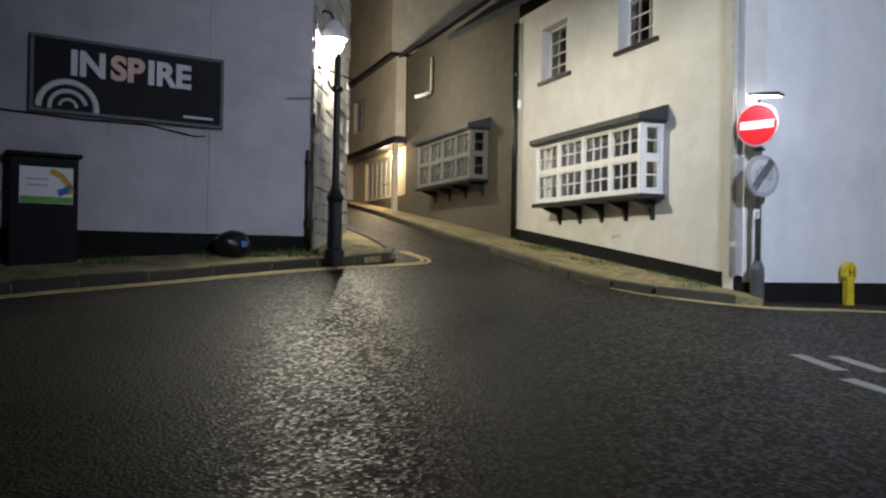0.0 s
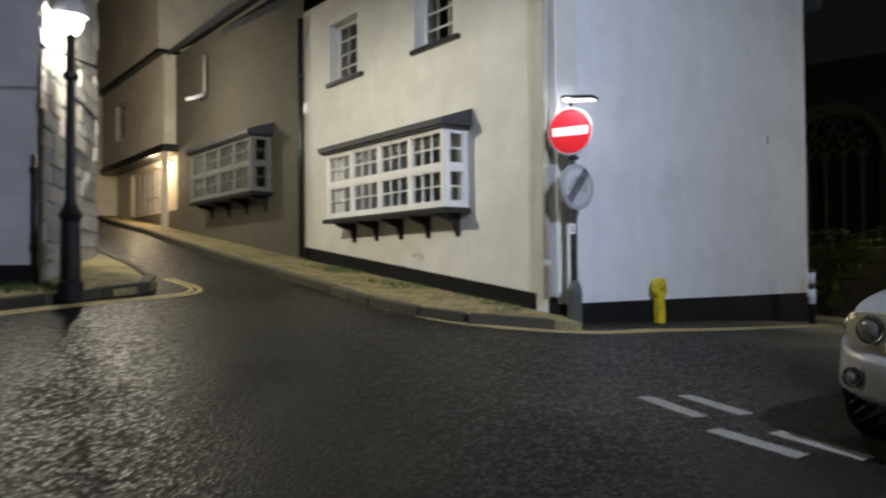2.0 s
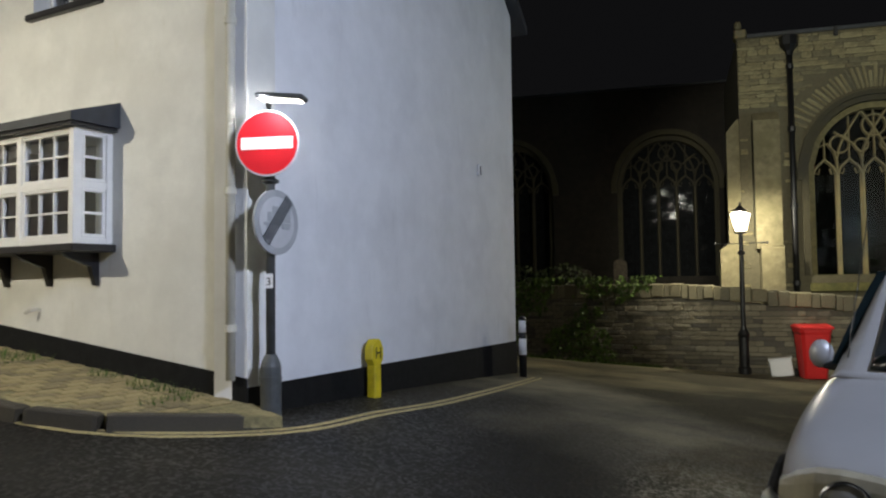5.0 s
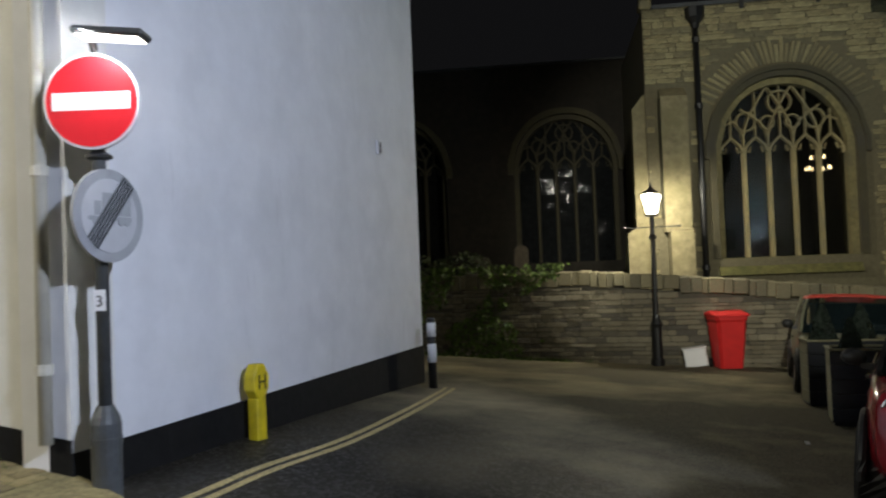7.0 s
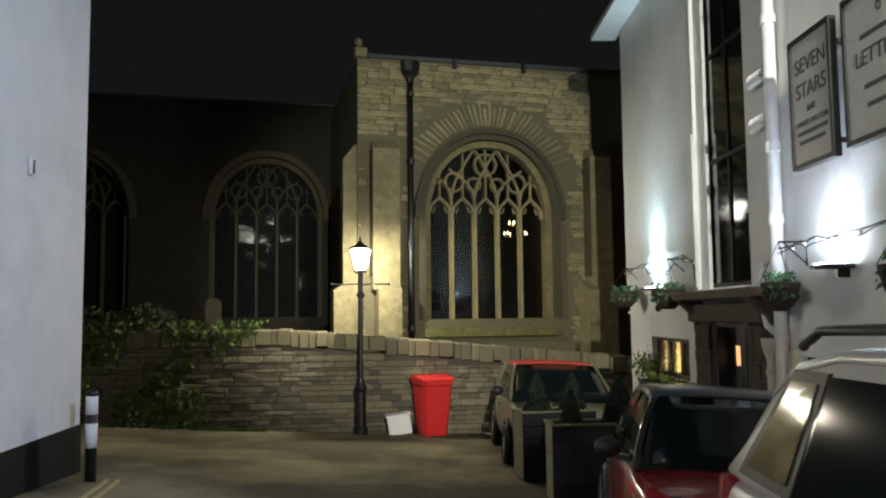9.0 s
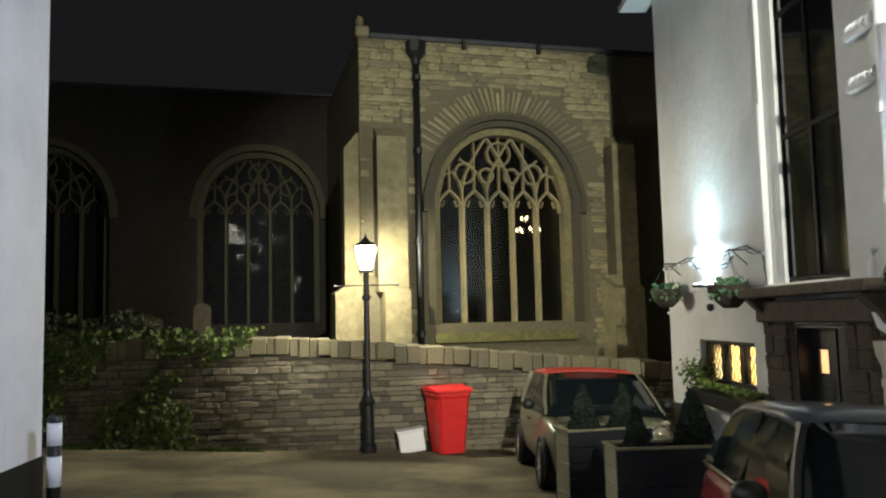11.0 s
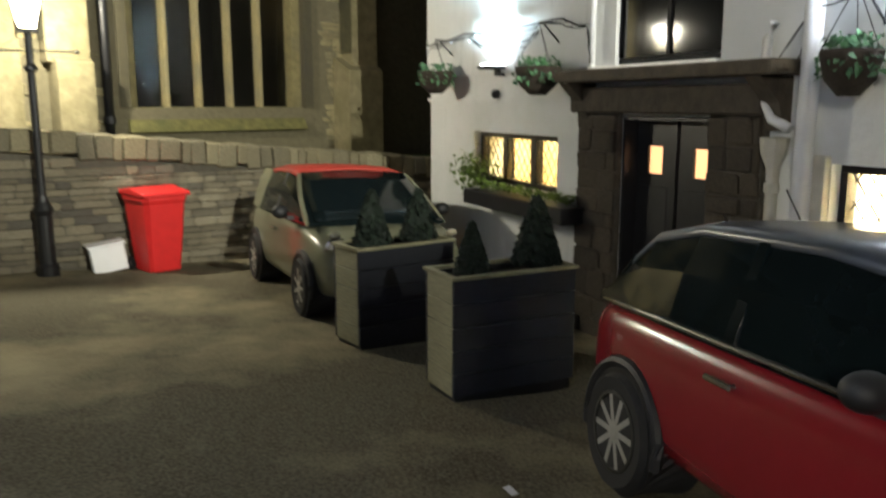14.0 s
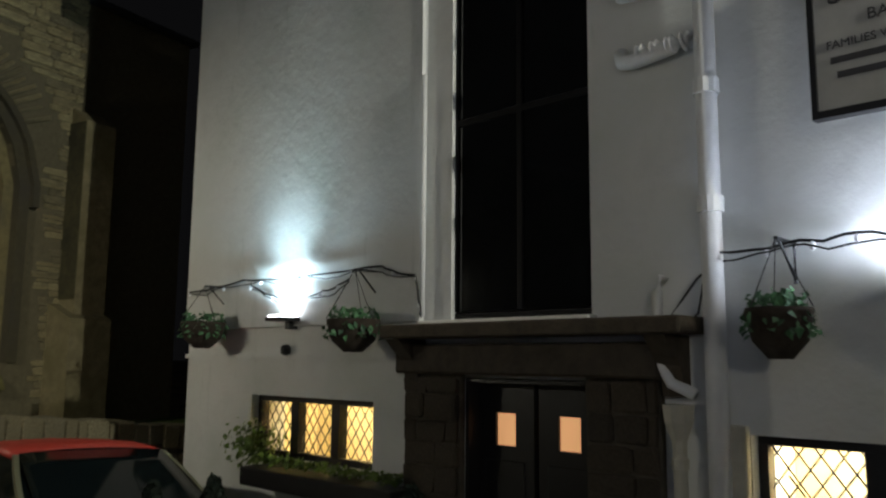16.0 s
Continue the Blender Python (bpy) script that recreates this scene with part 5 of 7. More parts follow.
def trough_spot():
    x = -4.60 + 1.92 * rnd.random()
    if rnd.random() < 0.45:
        x = -4.62 + rnd.gauss(0, 0.15)
        return Vector((x, -0.16 + rnd.gauss(0, 0.09), 1.72 + rnd.gauss(0, 0.11))), Vector((-0.5, -0.6, 0.5))
    return Vector((x, -0.16 + rnd.gauss(0, 0.06), 1.585 + abs(rnd.gauss(0, 0.03)))), Vector((0, -0.5, 1))


bm = bmesh.new()
leaves(bm, trough_spot, 760, 0.065, rnd)
tagged(part("trailing_plant", bm, M["leaf"], wb), kind="stuff")

pub_signs = ((0.46, 1.12, 3.84, 4.90), (1.38, 2.3, 3.86, 4.92))
M["sign_face"] = material("grey_sign_face", (0.42, 0.42, 0.41), 0.5, vary=0.12, grain=5)
M["sign_ink"] = material("sign_ink", (0.05, 0.05, 0.055), 0.5, vary=0.1, grain=5)
for n, (x0, x1, z0, z1) in enumerate(pub_signs):
    sg = thing("pub_sign", "grey framed pub sign board fixed high on the wall", "sign", FP @ Matrix.Translation((0, -0.16, -0.06)), "pub sign boards")
    part("board", boxes((x0, x1, -0.02, 0.02, z0, z1)), M["sign_face"], sg)
    bm = boxes((x0 - 0.03, x1 + 0.03, -0.04, 0.03, z1, z1 + 0.04), (x0 - 0.03, x1 + 0.03, -0.04, 0.03, z0 - 0.04, z0), (x0 - 0.03, x0, -0.04, 0.03, z0, z1), (x1, x1 + 0.03, -0.04, 0.03, z0, z1))
    part("border", bm, M["black_wood"], sg)
    for bx in (x0 + 0.1, x1 - 0.14):
        for bz in (z0 + 0.1, z1 - 0.14):
            part("bracket", boxes((bx, bx + 0.04, 0.021, 0.158, bz, bz + 0.04)), M["black_iron"], sg)
    mid = (x0 + x1) / 2
    rows = (("SEVEN", 0.19, 4.62), ("STARS", 0.19, 4.40), ("BAR", 0.085, 4.27), ("FAMILIES WELCOME", 0.062, 4.16)) if n == 0 else (("6", 0.17, 4.72), ("LETTING", 0.17, 4.38))
    for text, size, z in rows:
        lettering(text, size, M["sign_ink"], sg, flat_text(mid, -0.022, z), 0.003, "CENTER")
    for k, z in enumerate((4.08, 4.0) if n == 0 else (4.58, 4.2, 4.06)):
        part("text_bar", boxes((mid - 0.26 + 0.03 * k, mid + 0.26 - 0.04 * k, -0.024, -0.021, z, z + 0.035)), M["sign_ink"], sg)

sensor = thing("wall_sensor", "small black sensor dome on the pub wall", "sensor", FP)
part("dome", lathe(bmesh.new(), [(0.01, -0.05), (0.045, -0.03), (0.05, 0.02), (0.03, 0.05)], 12, (-4.33, -0.06, 2.58)), M["black_iron"], sensor)
outlet = thing("overflow_outlet", "short pale overflow pipe in the cream wall", "pipe", FF)
part("pipe", tube(bmesh.new(), [(-2.80, 0.02, 2.08), (-2.80, -0.1, 2.08), (-2.86, -0.12, 2.05)], 0.02, 8), M["cream_pipe"], outlet)
alarm = thing("alarm_box", "small white box beside the black drainpipe", "alarm box", FF)
part("cover", boxes((-6.46, -6.36, -0.07, -0.001, 4.72, 4.92), bevel=0.015), M["white_pipe"], alarm)

# ---- road sign on its post ----
post = thing("no_entry_sign_post", "grey post with no entry disc and faded lorry disc", "road sign", pose(4.07, 10.50, 0, 0, 0, -48))
part("base_sleeve", lathe(bmesh.new(), [(0.085, 1.0), (0.085, 1.62), (0.075, 1.66), (0.045, 1.72)], 16), M["grey_steel"], post, smooth=False)
part("base_band", tube(bmesh.new(), [(0, 0, 1.50), (0, 0, 1.54)], 0.09, 16), M["grey_steel"], post)
part("pole", tube(bmesh.new(), [(0, 0, 1.7), (0, 0, 3.69)], 0.038, 14), M["grey_steel"], post, smooth=True)


def disc(r, y0, y1, n=40, cz=0.0):
    return prism(bmesh.new(), [(r * math.cos(2 * math.pi * k / n), cz + r * math.sin(2 * math.pi * k / n)) for k in range(n)], y0, y1)


noent = part("no_entry_plate", disc(0.274, -0.075, -0.045, cz=3.45), M["sign_white"], post, "red no entry disc with a white bar")
part("red_face", disc(0.259, -0.080, -0.0752, cz=3.45), M["sign_red"], noent)
part("white_bar", boxes((-0.222, 0.222, -0.0835, -0.0802, 3.40, 3.50)), M["sign_white"], noent)
lorry = part("lorry_plate", disc(0.268, -0.07, -0.045, cz=2.80), M["sign_greyrim"], post, "faded grey end of lorry limit disc")
lorry.matrix_basis = Matrix.Rotation(radians(69), 4, "Z")
part("grey_face", disc(0.212, -0.074, -0.0702, cz=2.80), M["sign_grey"], lorry)
bm = boxes((-0.06, 0.16, -0.0765, -0.0742, 2.80, 2.93), (-0.12, -0.07, -0.0765, -0.0742, 2.80, 2.88), (-0.165, 0.165, -0.0765, -0.0742, 2.77, 2.795))
part("lorry_shape", bm, M["sign_greyrim"], lorry)
for x in (-0.11, 0.08, 0.13):
    d = disc(0.026, -0.0785, -0.0742, 14, 2.768)
    for v in d.verts:
        v.co.x += x
    part("lorry_wheel", d, M["sign_greyrim"], lorry)
for k in range(5):
    o = (k - 2) * 0.022
    bm = boxes((-0.23, 0.23, -0.0835, -0.0795, -0.0065, 0.0065))
    part("cancel_bar", bm, M["sign_dark"], lorry, m=Matrix.Translation((o * 0.75, 0, 2.82 - o * 0.65)) @ Matrix.Rotation(radians(-51), 4, "Y"))
for z in (3.34, 3.56, 2.70, 2.92):
    part("clamp", boxes((-0.06, 0.06, -0.044, 0.045, z, z + 0.03)), M["grey_steel"], post)
part("collar", lathe(bmesh.new(), [(0.04, 3.12), (0.075, 3.135), (0.075, 3.15), (0.045, 3.17)], 14), M["black_iron"], post)
part("sticker", boxes((-0.035, 0.035, -0.0405, -0.0385, 2.26, 2.38)), M["sign_white"], post)
lettering("3", 0.09, M["black_ink"], post, flat_text(-0.025, -0.042, 2.285), 0.001)
head = part("lamp_head", boxes((-0.37, 0.03, -0.26, -0.09, 3.775, 3.82), bevel=0.015), M["grey_steel"], post, "small sign lantern", Matrix.Rotation(radians(5), 4, "Y"))
part("led_panel", boxes((-0.34, 0.0, -0.24, -0.11, 3.768, 3.774)), M["led"], head, "glowing LED panel")
part("lamp_arm", tube(bmesh.new(), [(0, 0, 3.68), (0, -0.03, 3.76), (0.02, -0.10, 3.80)], 0.022, 8), M["grey_steel"], post)

hyd = thing("hydrant_marker", "yellow hydrant marker post lettered H", "hydrant marker", pose(5.73, 11.41, 0, 0, 0, 22))
bm = prism(bmesh.new(), [(-0.07, 0.95), (0.07, 0.95), (0.062, 1.46), (-0.062, 1.46)], -0.05, 0.05)
bmesh.ops.bevel(bm, geom=bm.edges[:], offset=0.012, segments=1, affect="EDGES")
part("stem", bm, M["hydrant"], hyd)
bm = prism(bmesh.new(), [(0.115 * math.cos(2 * math.pi * k / 8 + 0.39) * 1.0, 1.58 + 0.155 * math.sin(2 * math.pi * k / 8 + 0.39)) for k in range(8)], -0.052, 0.05)
bmesh.ops.bevel(bm, geom=bm.edges[:], offset=0.01, segments=1, affect="EDGES")
part("head", bm, M["hydrant"], hyd)
lettering("H", 0.17, M["black_ink"], hyd, flat_text(0, -0.056, 1.525), 0.002, "CENTER")

boll = thing("corner_bollard", "black bollard with white bands at the gable's end", "bollard", pose(9.55, 13.02, 0))
zb = ground(9.55, 13.02)
part("post", tube(bmesh.new(), [(0, 0, zb - 0.05), (0, 0, zb + 0.86)], 0.055, 14), M["black_iron"], boll, smooth=True)
for a, b in ((0.33, 0.57), (0.66, 0.84)):
    part("white_band", tube(bmesh.new(), [(0, 0, zb + a), (0, 0, zb + b)], 0.058, 14), M["sign_white"], boll, smooth=True)
part("cap", lathe(bmesh.new(), [(0.058, zb + 0.861), (0.05, zb + 0.89), (0.01, zb + 0.91)], 14), M["black_iron"], boll)

# ---- street lamps ----


def lamp_post(x, y, z0, z_bar, z_top, label, turn=63, reach=0.42):
    p = thing("lamp_post", label, "street lamp", pose(x, y, 0, 0, 0, turn), "lamp posts")
    part("column", lathe(bmesh.new(), [(0.13, z0 - 0.05), (0.13, z0 + 0.12), (0.10, z0 + 0.16), (0.095, z0 + 0.75), (0.12, z0 + 0.82), (0.07, z0 + 0.92), (0.05, z0 + 1.0), (0.042, z_top)], 16), M["black_iron"], p, smooth=False)
    part("collar", lathe(bmesh.new(), [(0.045, z_bar - 0.25), (0.075, z_bar - 0.22), (0.075, z_bar - 0.18), (0.045, z_bar - 0.15)], 14), M["black_iron"], p)
    bar = part("ladder_bar", tube(bmesh.new(), [(-reach, 0, z_bar), (reach, 0, z_bar)], 0.015, 8), M["black_iron"], p)
    for s in (-reach, reach):
        part("finial", lathe(bmesh.new(), [(0.005, -0.03), (0.028, 0), (0.005, 0.03)], 10, (s, 0, z_bar)), M["black_iron"], bar)
    return p


LX, LY = 16.38, 13.36
lp = lamp_post(LX, LY, ground(LX, LY), 3.09, 3.30, "black cast iron lamp post with a lit tapered lantern", 112, 0.52)
lan = part("lantern_frame", bmesh.new(), M["black_iron"], lp, "black lantern frame")
bm = bmesh.new()
for sx, sy in ((-1, -1), (1, -1), (1, 1), (-1, 1)):
    tube(bm, [(sx * 0.10, sy * 0.10, 3.34), (sx * 0.185, sy * 0.185, 3.72)], 0.012, 6)
box(bm, -0.115, 0.115, -0.115, 0.115, 3.30, 3.345)
for a, b in (((-0.19, -0.19), (0.19, -0.19)), ((0.19, -0.19), (0.19, 0.19)), ((0.19, 0.19), (-0.19, 0.19)), ((-0.19, 0.19), (-0.19, -0.19))):
    tube(bm, [(*a, 3.72), (*b, 3.72)], 0.014, 6)
lan.data = mesh_of("lantern_frame", bm, M["black_iron"])
bm = bmesh.new()
lathe(bm, [(0.255, 3.735), (0.20, 3.775), (0.11, 3.81), (0.06, 3.86), (0.035, 3.88), (0.012, 3.96)], 4)
part("lantern_roof", bm, M["black_iron"], lp, m=Matrix.Rotation(radians(45), 4, "Z"))
bm = bmesh.new()
for (ax, ay), (bx, by) in zip(((-1, -1), (1, -1), (1, 1), (-1, 1)), ((1, -1), (1, 1), (-1, 1), (-1, -1))):
    bm.faces.new([bm.verts.new(p) for p in ((ax * 0.098, ay * 0.098, 3.35), (bx * 0.098, by * 0.098, 3.35), (bx * 0.18, by * 0.18, 3.715), (ax * 0.18, ay * 0.18, 3.715))])
gl = part("lantern_glass", bm, M["lantern_glow"], lp, "glowing frosted glass")
gl.visible_shadow = False
sp = lamp_post(-1.37, 10.95, ground(-1.37, 10.95) + 0.1, 4.09, 4.30, "black cast iron lamp column beside the shop corner")
part("spike", lathe(bmesh.new(), [(0.05, 4.3), (0.02, 4.34), (0.005, 4.48)], 10), M["black_iron"], sp)
wl = thing("wall_lantern", "glaring white lantern on the rubble side wall", "street lamp", pose(-1.56, 12.05, 5.10))
part("lamp_globe", lathe(bmesh.new(), [(0.02, -0.50), (0.09, -0.47), (0.15, -0.36), (0.15, -0.20), (0.02, -0.18)], 20), M["lamp_glow"], wl, "glowing glass", smooth=True).visible_shadow = False
# added shade, rim set to keep lamplight off the upper walls
part("lamp_cap", lathe(bmesh.new(), [(0.20, -0.272), (0.18, -0.16), (0.10, -0.04), (0.02, 0.02)], 16), M["white_wood"], wl, "white shade added to cut the light off above")
part("lamp_arm", tube(bmesh.new(), [(0, 0, 0.01), (-0.05, 0, 0.12), (-0.14, 0, 0.15), (-0.24, 0, 0.06)], 0.02, 8), M["black_iron"], wl)
pl = thing("porch_lamp", "warm lit porch lamp under the jetty", "lamp", jetty_frame @ Matrix.Translation((-0.75, -0.2, 4.62)))
part("globe", lathe(bmesh.new(), [(0.02, -0.12), (0.1, -0.08), (0.12, 0.0), (0.08, 0.09), (0.02, 0.12)], 14), glowing("porch_glass", (1.0, 0.72, 0.42), 9), pl, "glowing glass", smooth=True).visible_shadow = False
part("lamp_bracket", tube(bmesh.new(), [(0, 0, 0.1), (0, 0.05, 0.2), (0, 0.2, 0.15)], 0.015, 8), M["black_iron"], pl)

# ---- shop front things ----
ins = thing("shop_sign", "long black shop sign with silver letters and a swirl", "sign", FL)
part("board", boxes((-3.52, -1.33, -0.07, -0.018, 3.36, 4.19)), M["board_black"], ins)
bm = boxes((-3.56, -1.29, -0.085, -0.02, 4.19, 4.225), (-3.56, -1.29, -0.085, -0.02, 3.325, 3.36), (-3.56, -3.52, -0.085, -0.02, 3.36, 4.19), (-1.33, -1.29, -0.085, -0.02, 3.36, 4.19))
part("border", bm, M["grey_steel"], ins, "grey metal border")
for text, x, mat in (("IN", -3.14, "letter"), ("SP", -2.68, "letter_warm"), ("IRE", -2.255, "letter")):
    lettering(text, 0.40, M[mat], ins, flat_text(x, -0.073, 3.80), 0.006, bold=0.016)
for r, w, a0, a1 in ((0.30, 0.07, -0.2, 3.2), (0.19, 0.05, 0.2, 3.3), (0.09, 0.035, 0.0, 3.0)):
    bm = bmesh.new()
    bar_path(bm, [(-3.15 + r * math.cos(a0 + (a1 - a0) * k / 20) * 1.05, 3.40 + r * math.sin(a0 + (a1 - a0) * k / 20)) for k in range(21)], w, -0.078, -0.0705)
    part("swirl", bm, M["letter"], ins)
part("text_bar", boxes((-1.80, -1.42, -0.074, -0.0702, 3.42, 3.45)), M["letter"], ins)
cable = thing("wall_cable", "thin dark cable sagging along the shop wall", "cable", FL)
part("cable_run", tube(bmesh.new(), [(-5.2, -0.02, 3.36), (-3.9, -0.02, 3.31), (-3.0, -0.02, 3.28), (-2.2, -0.02, 3.29), (-1.62, -0.02, 3.20), (-1.5, -0.02, 3.22)], 0.010, 6), M["black_iron"], cable)
guard = thing("corner_guard_pipe", "black iron pipe up the corner of the shop", "drainpipe", FL)
part("pipe", tube(bmesh.new(), [(-0.06, -0.05, 1.6), (-0.06, -0.05, 3.15)], 0.035, 10), M["black_iron"], guard, smooth=True)
for z in (2.1, 2.95):
    part("pipe_clip", tube(bmesh.new(), [(-0.06, -0.05, z), (-0.06, -0.05, z + 0.06)], 0.05, 10), M["black_iron"], guard)
board = thing("notice_board", "dark notice board with a colourful poster against the wall", "notice board", FL)
zg = 1.42
part("cabinet", boxes((-3.76, -3.04, -0.22, -0.02, zg, 2.78), bevel=0.015), M["board_black"], board)
part("cap", boxes((-3.80, -3.00, -0.25, -0.018, 2.782, 2.83), bevel=0.01), M["board_black"], board)
part("poster", boxes((-3.66, -3.10, -0.232, -0.222, 2.24, 2.66)), M["sign_white"], board, "white poster with a green edge")
M["poster_green"] = material("poster_green", (0.16, 0.42, 0.06), 0.6, vary=0.2, grain=6)
M["poster_blue"] = material("poster_blue", (0.05, 0.16, 0.42), 0.6, vary=0.2, grain=6)
M["poster_yellow"] = material("poster_yellow", (0.75, 0.42, 0.05), 0.6, vary=0.2, grain=6)
part("poster_print", boxes((-3.655, -3.105, -0.235, -0.2325, 2.245, 2.32)), M["poster_green"], board)
bm = bmesh.new()
bar_path(bm, [(-3.34, 2.62), (-3.22, 2.56), (-3.14, 2.46), (-3.12, 2.36)], 0.07, -0.2355, -0.2325)
part("poster_print", bm, M["poster_yellow"], board)
bm = bmesh.new()
bar_path(bm, [(-3.26, 2.36), (-3.17, 2.40), (-3.12, 2.46)], 0.08, -0.2358, -0.2328)
part("poster_print", bm, M["poster_blue"], board)
for k in range(2):
    part("text_bar", boxes((-3.6, -3.36, -0.235, -0.2325, 2.44 + 0.07 * k, 2.46 + 0.07 * k)), M["sign_grey"], board)
sack = thing("rubbish_sack", "black rubbish sack with a blue tag by the shop wall", "sack", FL @ Matrix.Translation((-1.2, -0.32, ground(-2.7, 10.8) + 0.10)))
bm = bmesh.new()
bmesh.ops.create_icosphere(bm, subdivisions=3, radius=0.21)
for v in bm.verts:
    v.co = Vector((v.co.x * 1.15, v.co.y * 0.8, max(-0.16, v.co.z * 0.85))) * (1 + 0.18 * noise.noise(v.co * 7)) + Vector((0, 0, 0.155))
part("sack_body", bm, M["black_sack"], sack, smooth=True)
part("tag", boxes((0.02, 0.10, -0.245, -0.235, 0.12, 0.2)), M["poster_blue"], sack, "small blue tag")

# ---- bin, box, gravestones ----
zb = ground(17.0, 12.1)
wbin = thing("wheelie_bin", "red plastic wheelie bin standing by the churchyard wall", "bin", FW @ pose(3.12, -0.45, zb, 0, 0, 14))
bm = bmesh.new()
rings = []
for z, wx, wy in ((0.03, 0.21, 0.24), (0.5, 0.25, 0.29), (0.9, 0.275, 0.33), (0.95, 0.30, 0.35), (1.0, 0.30, 0.35)):
    rings.append([bm.verts.new((sx * wx * cx, sy * wy * cy, z)) for sx, sy, cx, cy in ((-1, -1, 1, 0.8), (-1, -1, 0.8, 1), (1, -1, 0.8, 1), (1, -1, 1, 0.8), (1, 1, 1, 0.8), (1, 1, 0.8, 1), (-1, 1, 0.8, 1), (-1, 1, 1, 0.8))])
for a, b in zip(rings, rings[1:]):
    for k in range(8):
        bm.faces.new((a[k], a[(k + 1) % 8], b[(k + 1) % 8], b[k]))
bm.faces.new(rings[0][::-1])
bm.faces.new(rings[-1])
part("tub", bm, M["bin_red"], wbin)
bm = bmesh.new()
prism(bm, [(-0.38, 1.002), (0.34, 1.002), (0.36, 1.06), (0.1, 1.10), (-0.36, 1.05)], -0.315, 0.315)
for v in bm.verts:
    v.co = Vector((v.co.y, v.co.x, v.co.z))
bmesh.ops.bevel(bm, geom=bm.edges[:], offset=0.012, segments=1, affect="EDGES")
part("lid", bm, M["bin_red"], wbin)
part("handle", tube(bmesh.new(), [(-0.24, 0.36, 0.97), (-0.24, 0.42, 1.0), (0.24, 0.42, 1.0), (0.24, 0.36, 0.97)], 0.016, 8), M["bin_red"], wbin)
for s in (-1, 1):
    w = part("wheel", tube(bmesh.new(), [(s * 0.20, 0.24, 0.1), (s * 0.26, 0.24, 0.1)], 0.1, 16), M["rubber"], wbin)
    part("hub", tube(bmesh.new(), [(s * 0.255, 0.24, 0.1), (s * 0.268, 0.24, 0.1)], 0.04, 12), M["grey_steel"], w)
crate = thing("white_box", "white plastic crate tilted against the wall", "crate", FW @ pose(2.55, -0.25, ground(16.9, 12.9) + 0.01, 0, -8, 0))
part("crate_body", boxes((-0.2, 0.22, -0.14, 0.12, 0.0, 0.34), bevel=0.015), M["sign_white"], crate)
part("rim", boxes((-0.22, 0.24, -0.16, 0.14, 0.342, 0.37), bevel=0.006), M["sign_white"], crate)
for x, y, h, w in ((17.9, 17.65, 0.75, 0.34), (17.35, 18.4, 0.5, 0.36)):
    gs = thing("gravestone", "dark round topped gravestone in the churchyard", "gravestone", along((x, y), CHD), "gravestones")
    part("slab", prism(bmesh.new(), [(-w / 2, 0.3), (w / 2, 0.3), (w / 2, 2.05 + h)] + [(w / 2 * math.cos(math.pi * k / 8), 2.05 + h + 0.14 * math.sin(math.pi * k / 8)) for k in range(1, 8)] + [(-w / 2, 2.05 + h)], -0.05, 0.05), M["pub_stone"], gs)
yard_ground = thing("churchyard_bank", "raised grassy churchyard behind the wall", "bank", FW, kind="structure")
part("bank", boxes((-9.4, 9, 0.51, 9, -0.4, 1.55)), M["moss"], yard_ground)

# ---- ivy, shrubs and grass ----
rnd = random.Random(77)


def ivy_spot():
    while True:
        x, z = rnd.uniform(-4.6, 0.45), rnd.uniform(0.55, 2.45)
        d = noise.noise(Vector((x * 0.9, 3.1, z * 0.9))) + 0.35 * noise.noise(Vector((x * 3.3, 1.0, z * 3.3)))
        edge = (0.45 - x) / 2.2 + (z - 1.4) * 0.35
        if 1.5 * d + 0.5 * min(edge, 1.0) > 0.24:
            return Vector((x, -0.07 - 0.09 * rnd.random() + (0.2 * rnd.random() if z > 2.3 else 0), z)), Vector((0, -1, 0.25))


bm = bmesh.new()
leaves(bm, ivy_spot, 2600, 0.095, rnd, 0.2)
ivy = part("ivy", bm, M["leaf"], None, m=FW)
tagged(ivy, "green ivy hanging over the churchyard wall", "ivy", kind="stuff")


def bush_spot():
    x = rnd.uniform(-5.2, -1.3)
    h = 0.5 + 0.35 * noise.noise(Vector((x * 1.3, 0, 5)))
    return Vector((x, 0.45 + rnd.gauss(0, 0.25), 2.25 + h * rnd.random() * (0.4 + 0.6 * min(1, -1.3 - x)))), Vector((0, -0.6, 0.6))


bm = bmesh.new()
leaves(bm, bush_spot, 1100, 0.085, rnd)
tagged(part("wall_top_shrub", bm, M["shrub_leaf"], None, m=FW), "loose shrub growing over the wall top", "shrub", kind="stuff")


def tufts(name, frame, x0, x1, y0, y1, count, label, base=None):
    bm = bmesh.new()
    for _ in range(count):
        x, y = rnd.uniform(x0, x1), rnd.uniform(y0, y1)
        if noise.noise(Vector((x * 1.7, y, 2))) < -0.05:
            continue
        w = frame @ Vector((x, y, 0))
        z = (base(w) if base else ground(w.x, w.y))
        a = rnd.uniform(0, 6.28)
        h, s = rnd.uniform(0.03, 0.1), 0.008
        dx, dy = math.cos(a), math.sin(a)
        bm.faces.new([bm.verts.new(p) for p in ((x - dx * s, y - dy * s, z - 0.01), (x + dx * s, y + dy * s, z - 0.01), (x + dy * h * 0.5, y - dx * h * 0.5, z + h))])
    tagged(part(name, bm, M["moss"], None, m=frame), label, "grass", kind="stuff")


